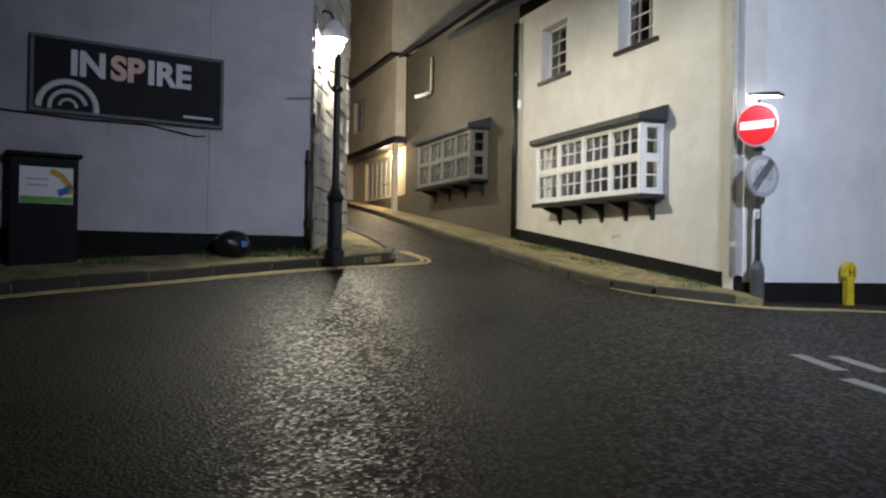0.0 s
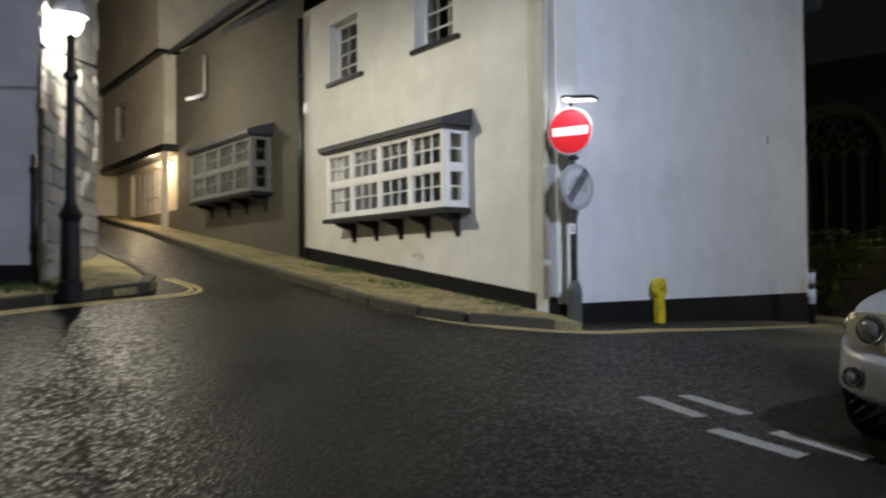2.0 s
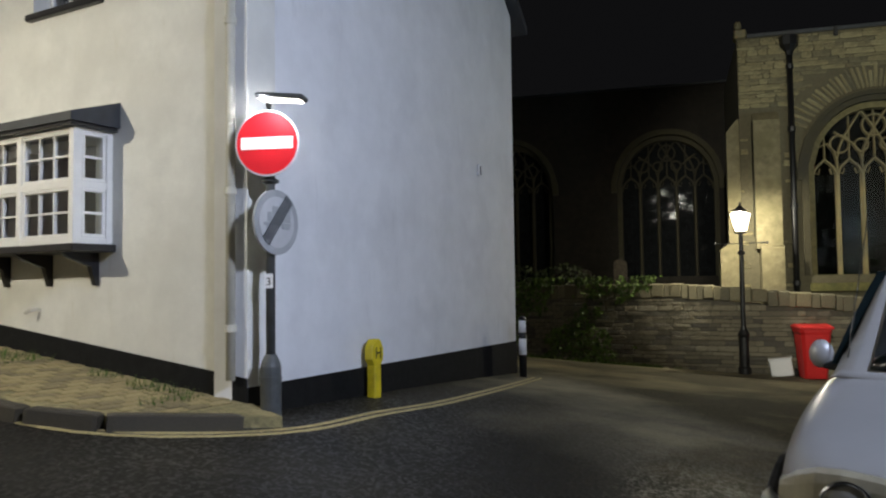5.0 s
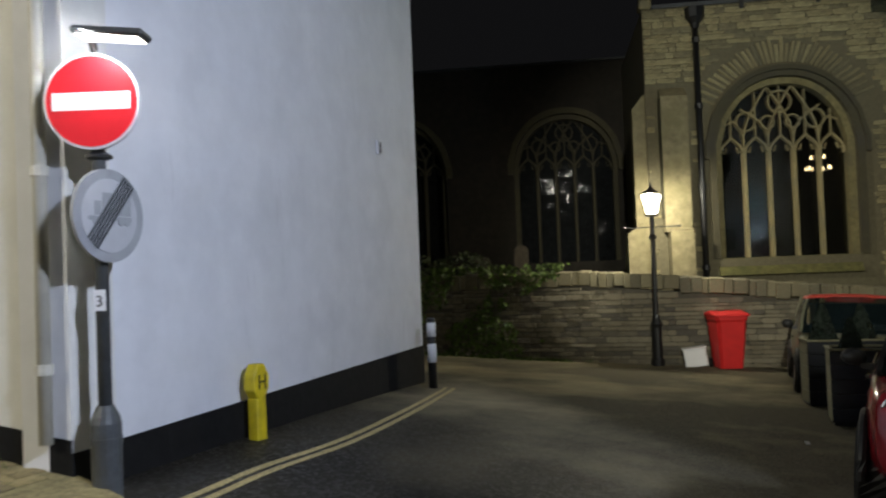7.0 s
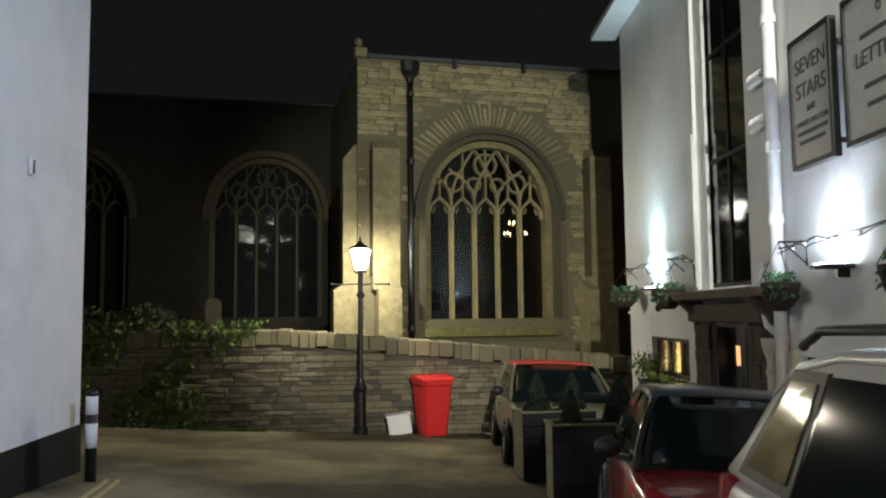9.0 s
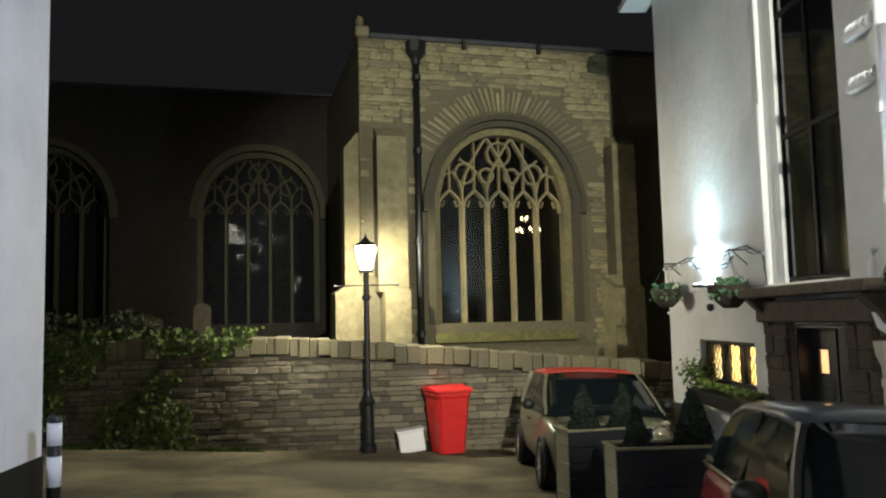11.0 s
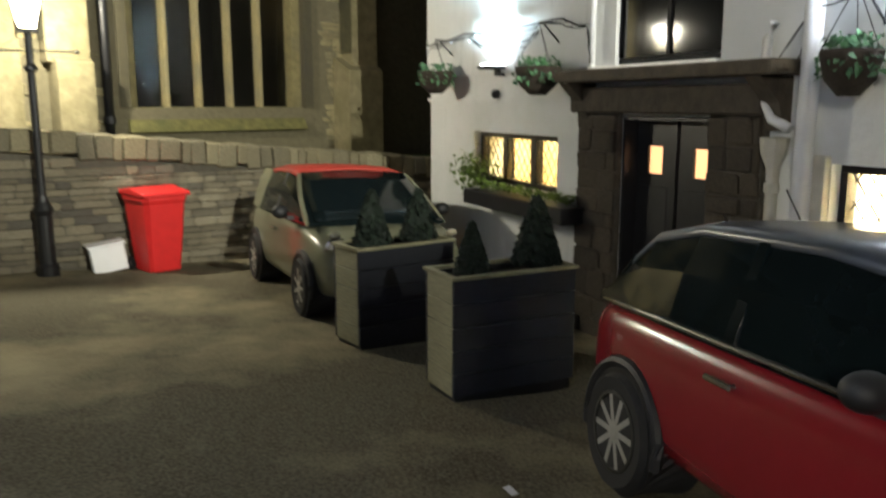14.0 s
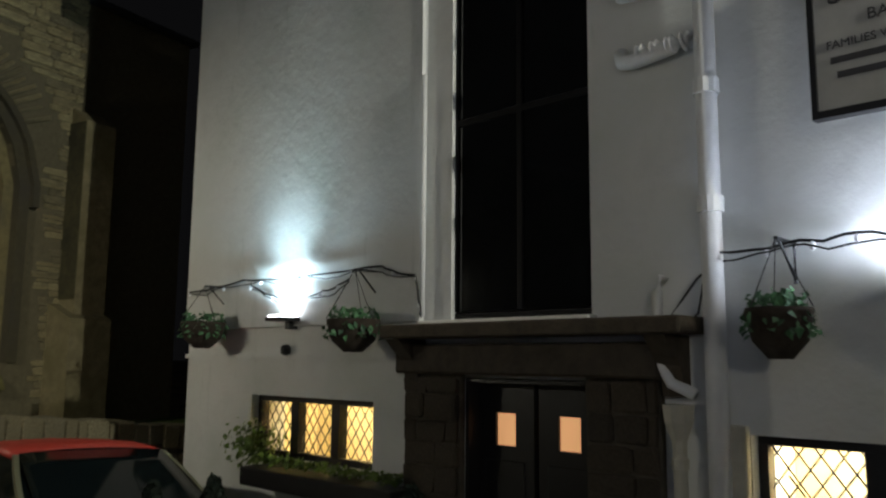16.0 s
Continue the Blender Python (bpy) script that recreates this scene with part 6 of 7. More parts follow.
tufts("wall_foot_grass", FW, -4.5, 0.6, -0.3, -0.02, 2600, "thin grass along the foot of the wall")
tufts("pavement_grass", FL, -3.0, 0.2, -0.5, -0.05, 900, "grass at the foot of the shop wall", lambda w: ground(w.x, w.y) + 0.1)
tufts("pavement_grass", FF, -5.5, -0.3, -0.75, -0.1, 1800, "mossy grass tufts on the footway", lambda w: ground(w.x, w.y) + 0.1)

# ---- planters with conifers ----


def fir_meshes(h, r, seed):
    rnd = random.Random(seed)
    bm = bmesh.new()

    def spot():
        t = rnd.random() ** 1.3
        a = rnd.uniform(0, 6.28)
        q = r * (1 - t) ** 0.8 * (0.75 + 0.35 * rnd.random()) + 0.01
        return Vector((q * math.cos(a), q * math.sin(a), 0.06 + (h - 0.06) * t)), Vector((math.cos(a), math.sin(a), 0.9)).normalized()
    leaves(bm, spot, 1300, 0.06, rnd)
    lathe(bm, [(r * 0.7, 0.05), (r * 0.62, h * 0.3), (r * 0.35, h * 0.65), (0.01, h * 0.96)], 9)
    return mesh_of("crown", bm, M["fir"])


FIR = [fir_meshes(0.52, 0.15, 1), fir_meshes(0.46, 0.14, 2)]


def fir_tree(x, y, z, k, s):
    f = thing("conifer", "small clipped dark conifer in a planter", "conifer", pose(x, y, z, 0, 0, 40 * k), "planter conifers")
    c = new("crown", FIR[k % 2])
    c.parent = f
    c.matrix_basis = Matrix.Scale(s, 4)
    part("trunk", tube(bmesh.new(), [(0, 0, -0.02), (0, 0, 0.12)], 0.015, 8), M["soil"], f)


def planter(x, y, turn, w, d, h):
    z = ground(x, y)
    p = thing("planter", "dark boarded planter box, weathered ends paled for lantern light", "planter", pose(x, y, z, 0, 0, turn), "pavement planters")
    n = 5
    for i in range(n):
        z0, z1 = 0.03 + (h - 0.05) * i / n, 0.03 + (h - 0.05) * (i + 1) / n - 0.006
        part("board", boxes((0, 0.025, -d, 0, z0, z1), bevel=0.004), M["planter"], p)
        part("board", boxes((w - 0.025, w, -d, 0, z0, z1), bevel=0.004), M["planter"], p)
        part("board", boxes((0.026, w - 0.026, -0.025, 0.0, z0, z1), bevel=0.004), M["planter_end"], p, "weathered board, paled for lantern light")
        part("board", boxes((0.026, w - 0.026, -d, -d + 0.025, z0, z1), bevel=0.004), M["planter_end"], p, "weathered board, paled for lantern light")
    part("rim", boxes((-0.015, w + 0.015, -0.035, 0.015, h - 0.02, h), (-0.015, w + 0.015, -d - 0.015, -d + 0.035, h - 0.02, h), (-0.015, 0.035, -d + 0.036, -0.036, h - 0.02, h), (w - 0.035, w + 0.015, -d + 0.036, -0.036, h - 0.02, h)), M["planter_end"], p, "pale worn rim")
    part("soil", boxes((0.03, w - 0.03, -d + 0.03, -0.03, 0.05, h - 0.06)), M["soil"], p)
    part("foot", boxes((0.02, w - 0.02, -d + 0.02, -0.02, -0.05, 0.028)), M["black_wood"], p)
    return z + h - 0.06


for px, py, turn, firs in ((11.36, 8.74, 23, ((0.20, -0.24, 0, 0.72), (0.21, -0.76, 1, 1.1))), (12.71, 9.40, 32, ((0.20, -0.25, 2, 0.95), (0.21, -0.72, 3, 1.02)))):
    top = planter(px, py, turn, 0.42, 0.95, 0.84)
    for fx, fy, k, size in firs:
        p = pose(px, py, 0, 0, 0, turn) @ Vector((fx, fy, top))
        fir_tree(p.x, p.y, p.z, k, size)

# ---- cars ----
M["silver"] = material("silver_car_paint", (0.40, 0.40, 0.405), 0.38, metal=0.25, vary=0.05, grain=3, coat=0.5)
M["red_paint"] = material("red_car_paint", (0.22, 0.010, 0.016), 0.25, vary=0.08, grain=3, coat=0.6)
M["grey_roof"] = material("grey_car_roof", (0.055, 0.065, 0.085), 0.35, vary=0.1, grain=4, coat=0.6)
M["cream_paint"] = material("pale_olive_car_paint", (0.17, 0.17, 0.11), 0.3, vary=0.06, grain=3, coat=0.5)
M["soft_top"] = material("red_car_roof", (0.42, 0.045, 0.03), 0.5, vary=0.15, grain=8)
M["trim"] = material("black_car_trim", (0.012, 0.012, 0.013), 0.55, vary=0.2, grain=12)
M["car_glass"] = material("dark_car_glass", (0.006, 0.010, 0.011), 0.07, vary=0.2, grain=3, spec=0.22)
M["chrome"] = material("chrome", (0.62, 0.62, 0.60), 0.16, metal=1.0, vary=0.05, grain=5)
M["lens"] = material("headlamp_lens", (0.50, 0.46, 0.34), 0.12, metal=0.35, vary=0.2, grain=14, coat=1.0)
M["alloy"] = material("alloy_wheel", (0.58, 0.57, 0.52), 0.35, metal=0.6, vary=0.1, grain=8)
M["bar_silver"] = material("satin_silver", (0.62, 0.61, 0.58), 0.35, metal=0.3, vary=0.05, grain=5)
M["rim_dark"] = material("wheel_well", (0.06, 0.06, 0.055), 0.5, metal=0.6, vary=0.2, grain=8)
M["plate"] = material("white_number_plate", (0.62, 0.62, 0.58), 0.5, vary=0.05, grain=6)


def loft(bm, rings, closed_ends=True):
    rr = [[bm.verts.new(p) for p in r] for r in rings]
    n = len(rr[0])
    for a, b in zip(rr, rr[1:]):
        for k in range(n):
            bm.faces.new((a[k], a[(k + 1) % n], b[(k + 1) % n], b[k]))
    if closed_ends:
        bm.faces.new(rr[0][::-1])
        bm.faces.new(rr[-1])
    return bm


def wheel(parent, x, y, r, w, side, spokes):
    wl = new("wheel")
    wl.parent = parent
    wl.matrix_basis = Matrix.Translation((x, y, r)) @ Matrix.Rotation(radians(-90 * side), 4, "X")
    part("tyre", lathe(bmesh.new(), [(r * 0.66, -w / 2), (r * 0.92, -w / 2), (r, -w / 2 + 0.03), (r, w / 2 - 0.03), (r * 0.93, w / 2), (r * 0.68, w / 2 - 0.01)], 32), M["rubber"], wl, smooth=False)
    bm = lathe(bmesh.new(), [(r * 0.68, w / 2 - 0.06), (r * 0.70, w / 2 - 0.004), (r * 0.64, w / 2 - 0.002), (r * 0.62, w / 2 - 0.024), (r * 0.1, w / 2 - 0.028)], 28)
    part("rim", bm, M["rim_dark"], wl)
    bm = bmesh.new()
    lathe(bm, [(r * 0.16, w / 2 - 0.03), (r * 0.16, w / 2 - 0.008), (r * 0.1, w / 2 - 0.002)], 14)
    for k in range(spokes):
        a = 2 * math.pi * k / spokes
        m = Matrix.Rotation(a, 4, "Z")
        box(bm, r * 0.12, r * 0.66, -r * 0.05, r * 0.05, w / 2 - 0.03, w / 2 - 0.008, m=m)
    part("spokes", bm, M["alloy"], wl)


def car(name, label, m, L, W, H, paint, roof_mat, belt, low, green, front_axle, rear_axle, wr, spokes, group="", shell=None):
    """A parked car: lower body, glasshouse, roof, pillars, wheels. x forward, y to its left.
    low: rows of (share of length, width share, top, bottom); green: rows of (share, base half width, top half width, top)."""
    c = thing(name, label, "car", m, group)
    rings = []
    for f, wf, zt, zb in low:
        x, w = (f - 0.5) * L, W / 2 * wf
        half = [(w * 0.80, zb), (w * 0.95, zb + 0.05), (w, zb + 0.35 * (zt - zb)), (w * 0.995, zt - 0.28 * (zt - zb)), (w * 0.965, zt - 0.05), (w * 0.88, zt), (w * 0.45, zt + 0.018)]
        rings.append([(x, y, z) for y, z in half] + [(x, 0, zt + 0.025)] + [(x, -y, z) for y, z in half[::-1]] + [(x, 0, zb)])
    body = part("body", loft(bmesh.new(), rings), paint, c, smooth=True)
    s = body.modifiers.new("smooth", "SUBSURF")
    s.levels = s.render_levels = 2
    rings = []
    for f, wb, wt, zt in green:
        x = (f - 0.5) * L
        half = [(wb, belt - 0.03), ((wb + wt) / 2 + 0.01, (belt + zt) / 2), (wt, max(belt, zt - 0.045)), (wt * 0.82, max(belt + 0.001, zt)), (wt * 0.4, max(belt + 0.002, zt + 0.015))]
        rings.append([(x, y, z) for y, z in half] + [(x, 0, max(belt + 0.003, zt + 0.02))] + [(x, -y, z) for y, z in half[::-1]])
    if shell:
        gh = part("cabin_shell", loft(bmesh.new(), rings), shell, c, smooth=True)
        bv = gh.modifiers.new("soft", "BEVEL")
        bv.width, bv.segments, bv.limit_method, bv.angle_limit = 0.03, 3, "ANGLE", radians(25)
    else:
        part("glasshouse", loft(bmesh.new(), rings), M["car_glass"], c, "dark tinted glass", smooth=False)
    for ga, gb, pname in ((green[-2], green[-1], "windscreen"), (green[1], green[0], "rear_window")):
        bm = bmesh.new()
        rows = []
        for k in range(6):
            t = (0.06 + 0.90 * k / 5) if shell else (0.02 + 0.97 * k / 5)
            x = ((ga[0] + (gb[0] - ga[0]) * t) - 0.5) * L
            z = ga[3] + (gb[3] - ga[3]) * t
            hw = (ga[2] + (gb[2] - ga[2]) * t) * (0.91 if shell else 0.97)
            lift = 0.016 if pname == "windscreen" else -0.016
            rows.append([bm.verts.new((x + lift + q, hw * u, z + 0.016 - 0.012 * u * u)) for q in (0.0,) for u in (-1, -0.8, -0.4, 0, 0.4, 0.8, 1)])
        for a, b in zip(rows, rows[1:]):
            for k in range(6):
                bm.faces.new((a[k], a[k + 1], b[k + 1], b[k]))
        ws = part(pname, bm, M["car_glass"], c, "dark glass", smooth=True)
        so = ws.modifiers.new("thick", "SOLIDIFY")
        so.thickness = 0.01
    tops = [g for g in green if g[3] > belt + 0.2]
    bm = bmesh.new()
    rows = []
    n = len(tops)
    for i, (f, wb, wt, zt) in enumerate(tops):
        x = (f - 0.5) * L
        q = [(wt + 0.012, zt - 0.055), (wt * 0.99, zt - 0.012), (wt * 0.82, zt + 0.012), (wt * 0.4, zt + 0.027), (0, zt + 0.032)]
        rows.append([bm.verts.new((x, y, z)) for y, z in q] + [bm.verts.new((x, -y, z)) for y, z in q[-2::-1]])
    for a, b in zip(rows, rows[1:]):
        for k in range(len(a) - 1):
            bm.faces.new((a[k], a[k + 1], b[k + 1], b[k]))
    roof = part("roof", bm, roof_mat, c, smooth=True)
    sol = roof.modifiers.new("thick", "SOLIDIFY")
    sol.thickness = 0.012
    zr = max(g[3] for g in green)

    def at(x, t):
        """A point of the side glass at length x, t from belt to roof."""
        f = x / L + 0.5
        for a, b in zip(green, green[1:]):
            if a[0] <= f <= b[0]:
                k = (f - a[0]) / (b[0] - a[0])
                wb, wt = a[1] + (b[1] - a[1]) * k, a[2] + (b[2] - a[2]) * k
                break
        else:
            wb, wt = green[0][1], green[0][2]
        return wb + (wt - wb) * t, belt - 0.02 + (zr - 0.03 - belt) * t

    def pillar(x0, x1, x2, x3, mat, pname, lo=0.0, hi=1.0, proud=0.016):
        """A pillar from (x0, x1) at the belt to (x2, x3) at the roof, on both sides."""
        for s in (-1, 1):
            bm = bmesh.new()
            rows = []
            for k in range(5):
                t = lo + (hi - lo) * k / 4
                xa, xb = x0 + (x2 - x0) * t, x1 + (x3 - x1) * t
                za = at(xa, t)
                zb = at(xb, t)
                rows.append([bm.verts.new((xa, s * (za[0] + proud), za[1])), bm.verts.new((xb, s * (zb[0] + proud), zb[1])), bm.verts.new((xb, s * (zb[0] - 0.02), zb[1])), bm.verts.new((xa, s * (za[0] - 0.02), za[1]))])
            for a, b in zip(rows, rows[1:]):
                for q in range(4):
                    bm.faces.new((a[q], a[(q + 1) % 4], b[(q + 1) % 4], b[q]))
            bm.faces.new(rows[0])
            bm.faces.new(rows[-1][::-1])
            part(pname, bm, mat, c)

    for ax in (front_axle, rear_axle):
        for s in (-1, 1):
            wheel(c, ax, s * (W / 2 - 0.06), wr, 0.19, s, spokes)
            bm = bmesh.new()
            pts = [(ax + (wr + 0.055) * math.cos(math.pi * k / 16), s * (W / 2 - 0.012), wr + (wr + 0.055) * math.sin(math.pi * k / 16)) for k in range(-1, 18)]
            tube(bm, pts, 0.032, 8)
            part("wheel_arch", bm, M["trim"], c)
            part("arch_liner", tube(bmesh.new(), [(ax, s * (W / 2 - 0.28), wr + 0.02), (ax, s * (W / 2 + 0.004), wr + 0.02)], wr + 0.045, 28), M["trim"], c, "black wheel housing")
    return c, pillar, at


def ball(bm, c, rx, ry, rz, n=16):
    """An ellipsoid."""
    m = Matrix.Translation(c) @ Matrix.Diagonal((rx, ry, rz, 1))
    bmesh.ops.create_uvsphere(bm, u_segments=n, v_segments=n // 2 + 2, radius=1, matrix=m)
    return bm


def ring(c, r, w, n=24):
    """A thin ring round the x axis."""
    pts = [(c[0], c[1] + r * math.cos(2 * math.pi * k / n), c[2] + r * math.sin(2 * math.pi * k / n)) for k in range(n + 1)]
    return tube(bmesh.new(), pts, w, 6, False)


def wrap(rows, side, depth):
    """A curved shell from rows of (x, y, bottom, top) that follow a car's corner, with rounded edges."""
    bm = bmesh.new()
    rings = []
    for x, y, zb, zt in rows:
        e = min(0.03, (zt - zb) * 0.2)
        q = [(x - depth, zb), (x - e, zb), (x - 0.006, zb + e * 0.5), (x, zb + e * 1.6), (x, zt - e * 1.6), (x - 0.006, zt - e * 0.5), (x - e, zt), (x - depth, zt)]
        rings.append([bm.verts.new((a, side * y, z)) for a, z in q])
    for a, b in zip(rings, rings[1:]):
        for k in range(8):
            bm.faces.new((a[k], a[(k + 1) % 8], b[(k + 1) % 8], b[k]))
    bm.faces.new(rings[0])
    bm.faces.new(rings[-1][::-1])
    bmesh.ops.recalc_face_normals(bm, faces=bm.faces)
    return bm


def stand(x, y, heading, length):
    """The pose of a car on the sloping road, facing the heading in degrees."""
    d = Vector((math.cos(radians(heading)), math.sin(radians(heading)), 0))
    n = Vector((-d.y, d.x, 0))
    a, b = Vector((x, y, 0)) + d * length * 0.3, Vector((x, y, 0)) - d * length * 0.3
    e, f = Vector((x, y, 0)) + n * 0.7, Vector((x, y, 0)) - n * 0.7
    g = lambda v: Vector((v.x, v.y, ground(v.x, v.y)))
    X = (g(a) - g(b)).normalized()
    Y = (g(e) - g(f)).normalized()
    Z = X.cross(Y).normalized()
    Y = Z.cross(X)
    m = Matrix.Identity(4)
    z = (ground(a.x, a.y) + ground(b.x, b.y)) / 2
    m.col[0], m.col[1], m.col[2], m.col[3] = (*X, 0), (*Y, 0), (*Z, 0), (x, y, z + 0.004, 1)
    return m


# silver off-roader
SL, SW = 3.85, 1.76
suv, pil, _ = car("silver_off_roader", "silver off-roader parked by the pub with chrome grille bars", stand(5.638, 5.792, 196.0, SL), SL, SW, 1.70, M["silver"], M["silver"], 1.08,
    [(0.0, 0.80, 0.95, 0.45), (0.012, 0.92, 1.05, 0.36), (0.06, 0.98, 1.08, 0.30), (0.3, 1.0, 1.08, 0.27), (0.62, 1.0, 1.07, 0.27), (0.70, 0.99, 1.065, 0.28), (0.78, 0.985, 1.03, 0.28), (0.86, 0.97, 0.985, 0.28), (0.92, 0.945, 0.94, 0.28), (0.96, 0.90, 0.905, 0.28), (0.988, 0.83, 0.865, 0.30), (1.0, 0.74, 0.79, 0.34)],
    [(0.0, 0.78, 0.74, 1.09), (0.085, 0.80, 0.68, 1.50), (0.14, 0.80, 0.66, 1.62), (0.25, 0.81, 0.66, 1.68), (0.45, 0.81, 0.66, 1.69), (0.54, 0.81, 0.65, 1.64), (0.705, 0.80, 0.70, 1.085)], 1.22, -1.18, 0.34, 6, shell=M["silver"])
pil(-0.12, 0.68, -0.14, 0.12, M["car_glass"], "front_window", 0.07, 0.88, 0.022)
pil(-0.95, -0.18, -0.92, -0.20, M["car_glass"], "rear_door_window", 0.07, 0.88, 0.022)
pil(-1.66, -0.98, -1.28, -0.96, M["trim"], "window_surround", 0.06, 0.90, 0.019)
pil(-1.56, -1.04, -1.24, -1.02, M["car_glass"], "quarter_window", 0.14, 0.82, 0.026)
fx = SL / 2
for s in (-1, 1):
    bm = wrap([(fx + 0.016, 0.37, 0.60, 0.845), (fx + 0.012, 0.47, 0.60, 0.855), (fx + 0.004, 0.58, 0.615, 0.855), (fx - 0.012, 0.66, 0.635, 0.845), (fx - 0.045, 0.73, 0.66, 0.815), (fx - 0.11, 0.79, 0.69, 0.765)], s, 0.09)
    hl = part("headlamp", bm, M["lens"], suv, "clear headlamp glass")
    part("reflector_bowl", ball(bmesh.new(), (fx - 0.008, s * 0.555, 0.742), 0.034, 0.078, 0.082), M["lamp_bowl"], hl, "dark round reflector", smooth=True)
    part("bowl_rim", ring((fx + 0.014, s * 0.555, 0.742), 0.080, 0.007), M["chrome"], hl)
    part("small_bulb", ball(bmesh.new(), (fx + 0.006, s * 0.43, 0.655), 0.016, 0.034, 0.036), M["chrome"], hl, smooth=True)
    fg = part("fog_lamp", ball(bmesh.new(), (fx + 0.012, s * 0.62, 0.455), 0.05, 0.048, 0.046), M["lamp_bowl"], suv, "small round fog lamp", smooth=True)
    part("fog_rim", ring((fx + 0.045, s * 0.62, 0.455), 0.052, 0.010), M["trim"], fg)
    mr = part("door_mirror", ball(bmesh.new(), (0.60, s * 0.87, 1.14), 0.05, 0.056, 0.070), M["silver"], suv, smooth=True)
    part("mirror_stalk", boxes((0.57, 0.63, min(s * 0.76, s * 0.86), max(s * 0.76, s * 0.86), 1.07, 1.11), bevel=0.01), M["trim"], mr)
    rail = part("roof_rail", tube(bmesh.new(), [(0.05, s * 0.58, 1.70), (-0.05, s * 0.585, 1.76), (-1.35, s * 0.585, 1.75), (-1.55, s * 0.58, 1.68)], 0.022, 8), M["trim"], suv, smooth=True)
    part("tail_lamp", boxes((-fx + 0.02, -fx + 0.10, min(s * 0.66, s * 0.82), max(s * 0.66, s * 0.82), 0.75, 1.05), bevel=0.015), M["red_paint"], suv, "red tail lamp")
    part("door_handle", boxes((-0.35, -0.18, min(s * 0.872, s * 0.905), max(s * 0.872, s * 0.905), 0.90, 0.935), bevel=0.008), M["silver"], suv)
grille = part("grille", boxes((fx - 0.16, fx + 0.006, -0.365, 0.365, 0.585, 0.85), bevel=0.015), M["trim"], suv, "black grille")
for k in range(3):
    part("grille_bar", boxes((fx, fx + 0.026, -0.345, 0.345, 0.598 + 0.066 * k, 0.628 + 0.066 * k), bevel=0.008), M["bar_silver"], grille)
for y in (-0.2, 0.0, 0.2):
    part("grille_upright", boxes((fx + 0.002, fx + 0.022, y - 0.016, y + 0.016, 0.60, 0.76), bevel=0.004), M["bar_silver"], grille)
for sy in (-1, 1):
    bm = prism(bmesh.new(), [(sy * 0.31, 0.59), (sy * 0.372, 0.59), (sy * 0.372, 0.79), (sy * 0.345, 0.79)], fx + 0.003, fx + 0.024)
    for v in bm.verts:
        v.co = Vector((v.co.y, v.co.x, v.co.z))
    part("grille_surround", bm, M["silver"], grille)
bm = wrap([(fx + 0.06 - 0.32 * (abs(y) / 0.88) ** 6, y, 0.34 + 0.04 * (abs(y) / 0.88) ** 4, 0.585 + 0.075 * (abs(y) / 0.88) ** 3) for y in (-0.88, -0.85, -0.80, -0.74, -0.66, -0.55, -0.38, -0.2, 0, 0.2, 0.38, 0.55, 0.66, 0.74, 0.80, 0.85, 0.88)], 1, 0.16)
part("bumper", bm, M["silver"], suv, smooth=True)
pl_ = part("number_plate", boxes((fx + 0.05, fx + 0.062, -0.26, 0.26, 0.42, 0.53), bevel=0.003), M["plate"], suv, "plate with plain dark bars")
for k in range(6):
    part("plate_bar", boxes((fx + 0.0625, fx + 0.065, -0.22 + 0.075 * k, -0.17 + 0.075 * k, 0.445, 0.505)), M["black_ink"], pl_)
part("wiper", tube(bmesh.new(), [(0.80, 0.5, 1.10), (0.70, 0.1, 1.17)], 0.010, 6), M["trim"], suv)
part("aerial", tube(bmesh.new(), [(0.72, -0.74, 1.09), (0.5, -0.72, 1.85)], 0.004, 5), M["chrome"], suv)

# red hatchback
RL, RW = 3.12, 1.66
mini, pil, _ = car("red_hatchback", "small red hatchback with a grey roof and chrome trim", stand(9.22, 7.02, 192.1, RL), RL, RW, 1.38, M["red_paint"], M["grey_roof"], 0.90,
    [(0.0, 0.80, 0.80, 0.42), (0.02, 0.92, 0.87, 0.30), (0.10, 0.99, 0.90, 0.24), (0.35, 1.0, 0.90, 0.22), (0.66, 1.0, 0.90, 0.22), (0.76, 0.99, 0.89, 0.22), (0.88, 0.97, 0.86, 0.22), (0.955, 0.92, 0.80, 0.24), (0.99, 0.84, 0.64, 0.28), (1.0, 0.76, 0.52, 0.34)],
    [(0.02, 0.74, 0.70, 0.92), (0.075, 0.75, 0.65, 1.14), (0.13, 0.76, 0.62, 1.28), (0.25, 0.77, 0.62, 1.355), (0.5, 0.77, 0.62, 1.37), (0.62, 0.77, 0.61, 1.33), (0.75, 0.76, 0.68, 0.915)], 1.0, -1.02, 0.29, 10)
pil(0.72, 0.80, 0.30, 0.37, M["trim"], "front_pillar")
pil(-0.35, -0.28, -0.36, -0.30, M["car_glass"], "door_pillar")
fx = RL / 2
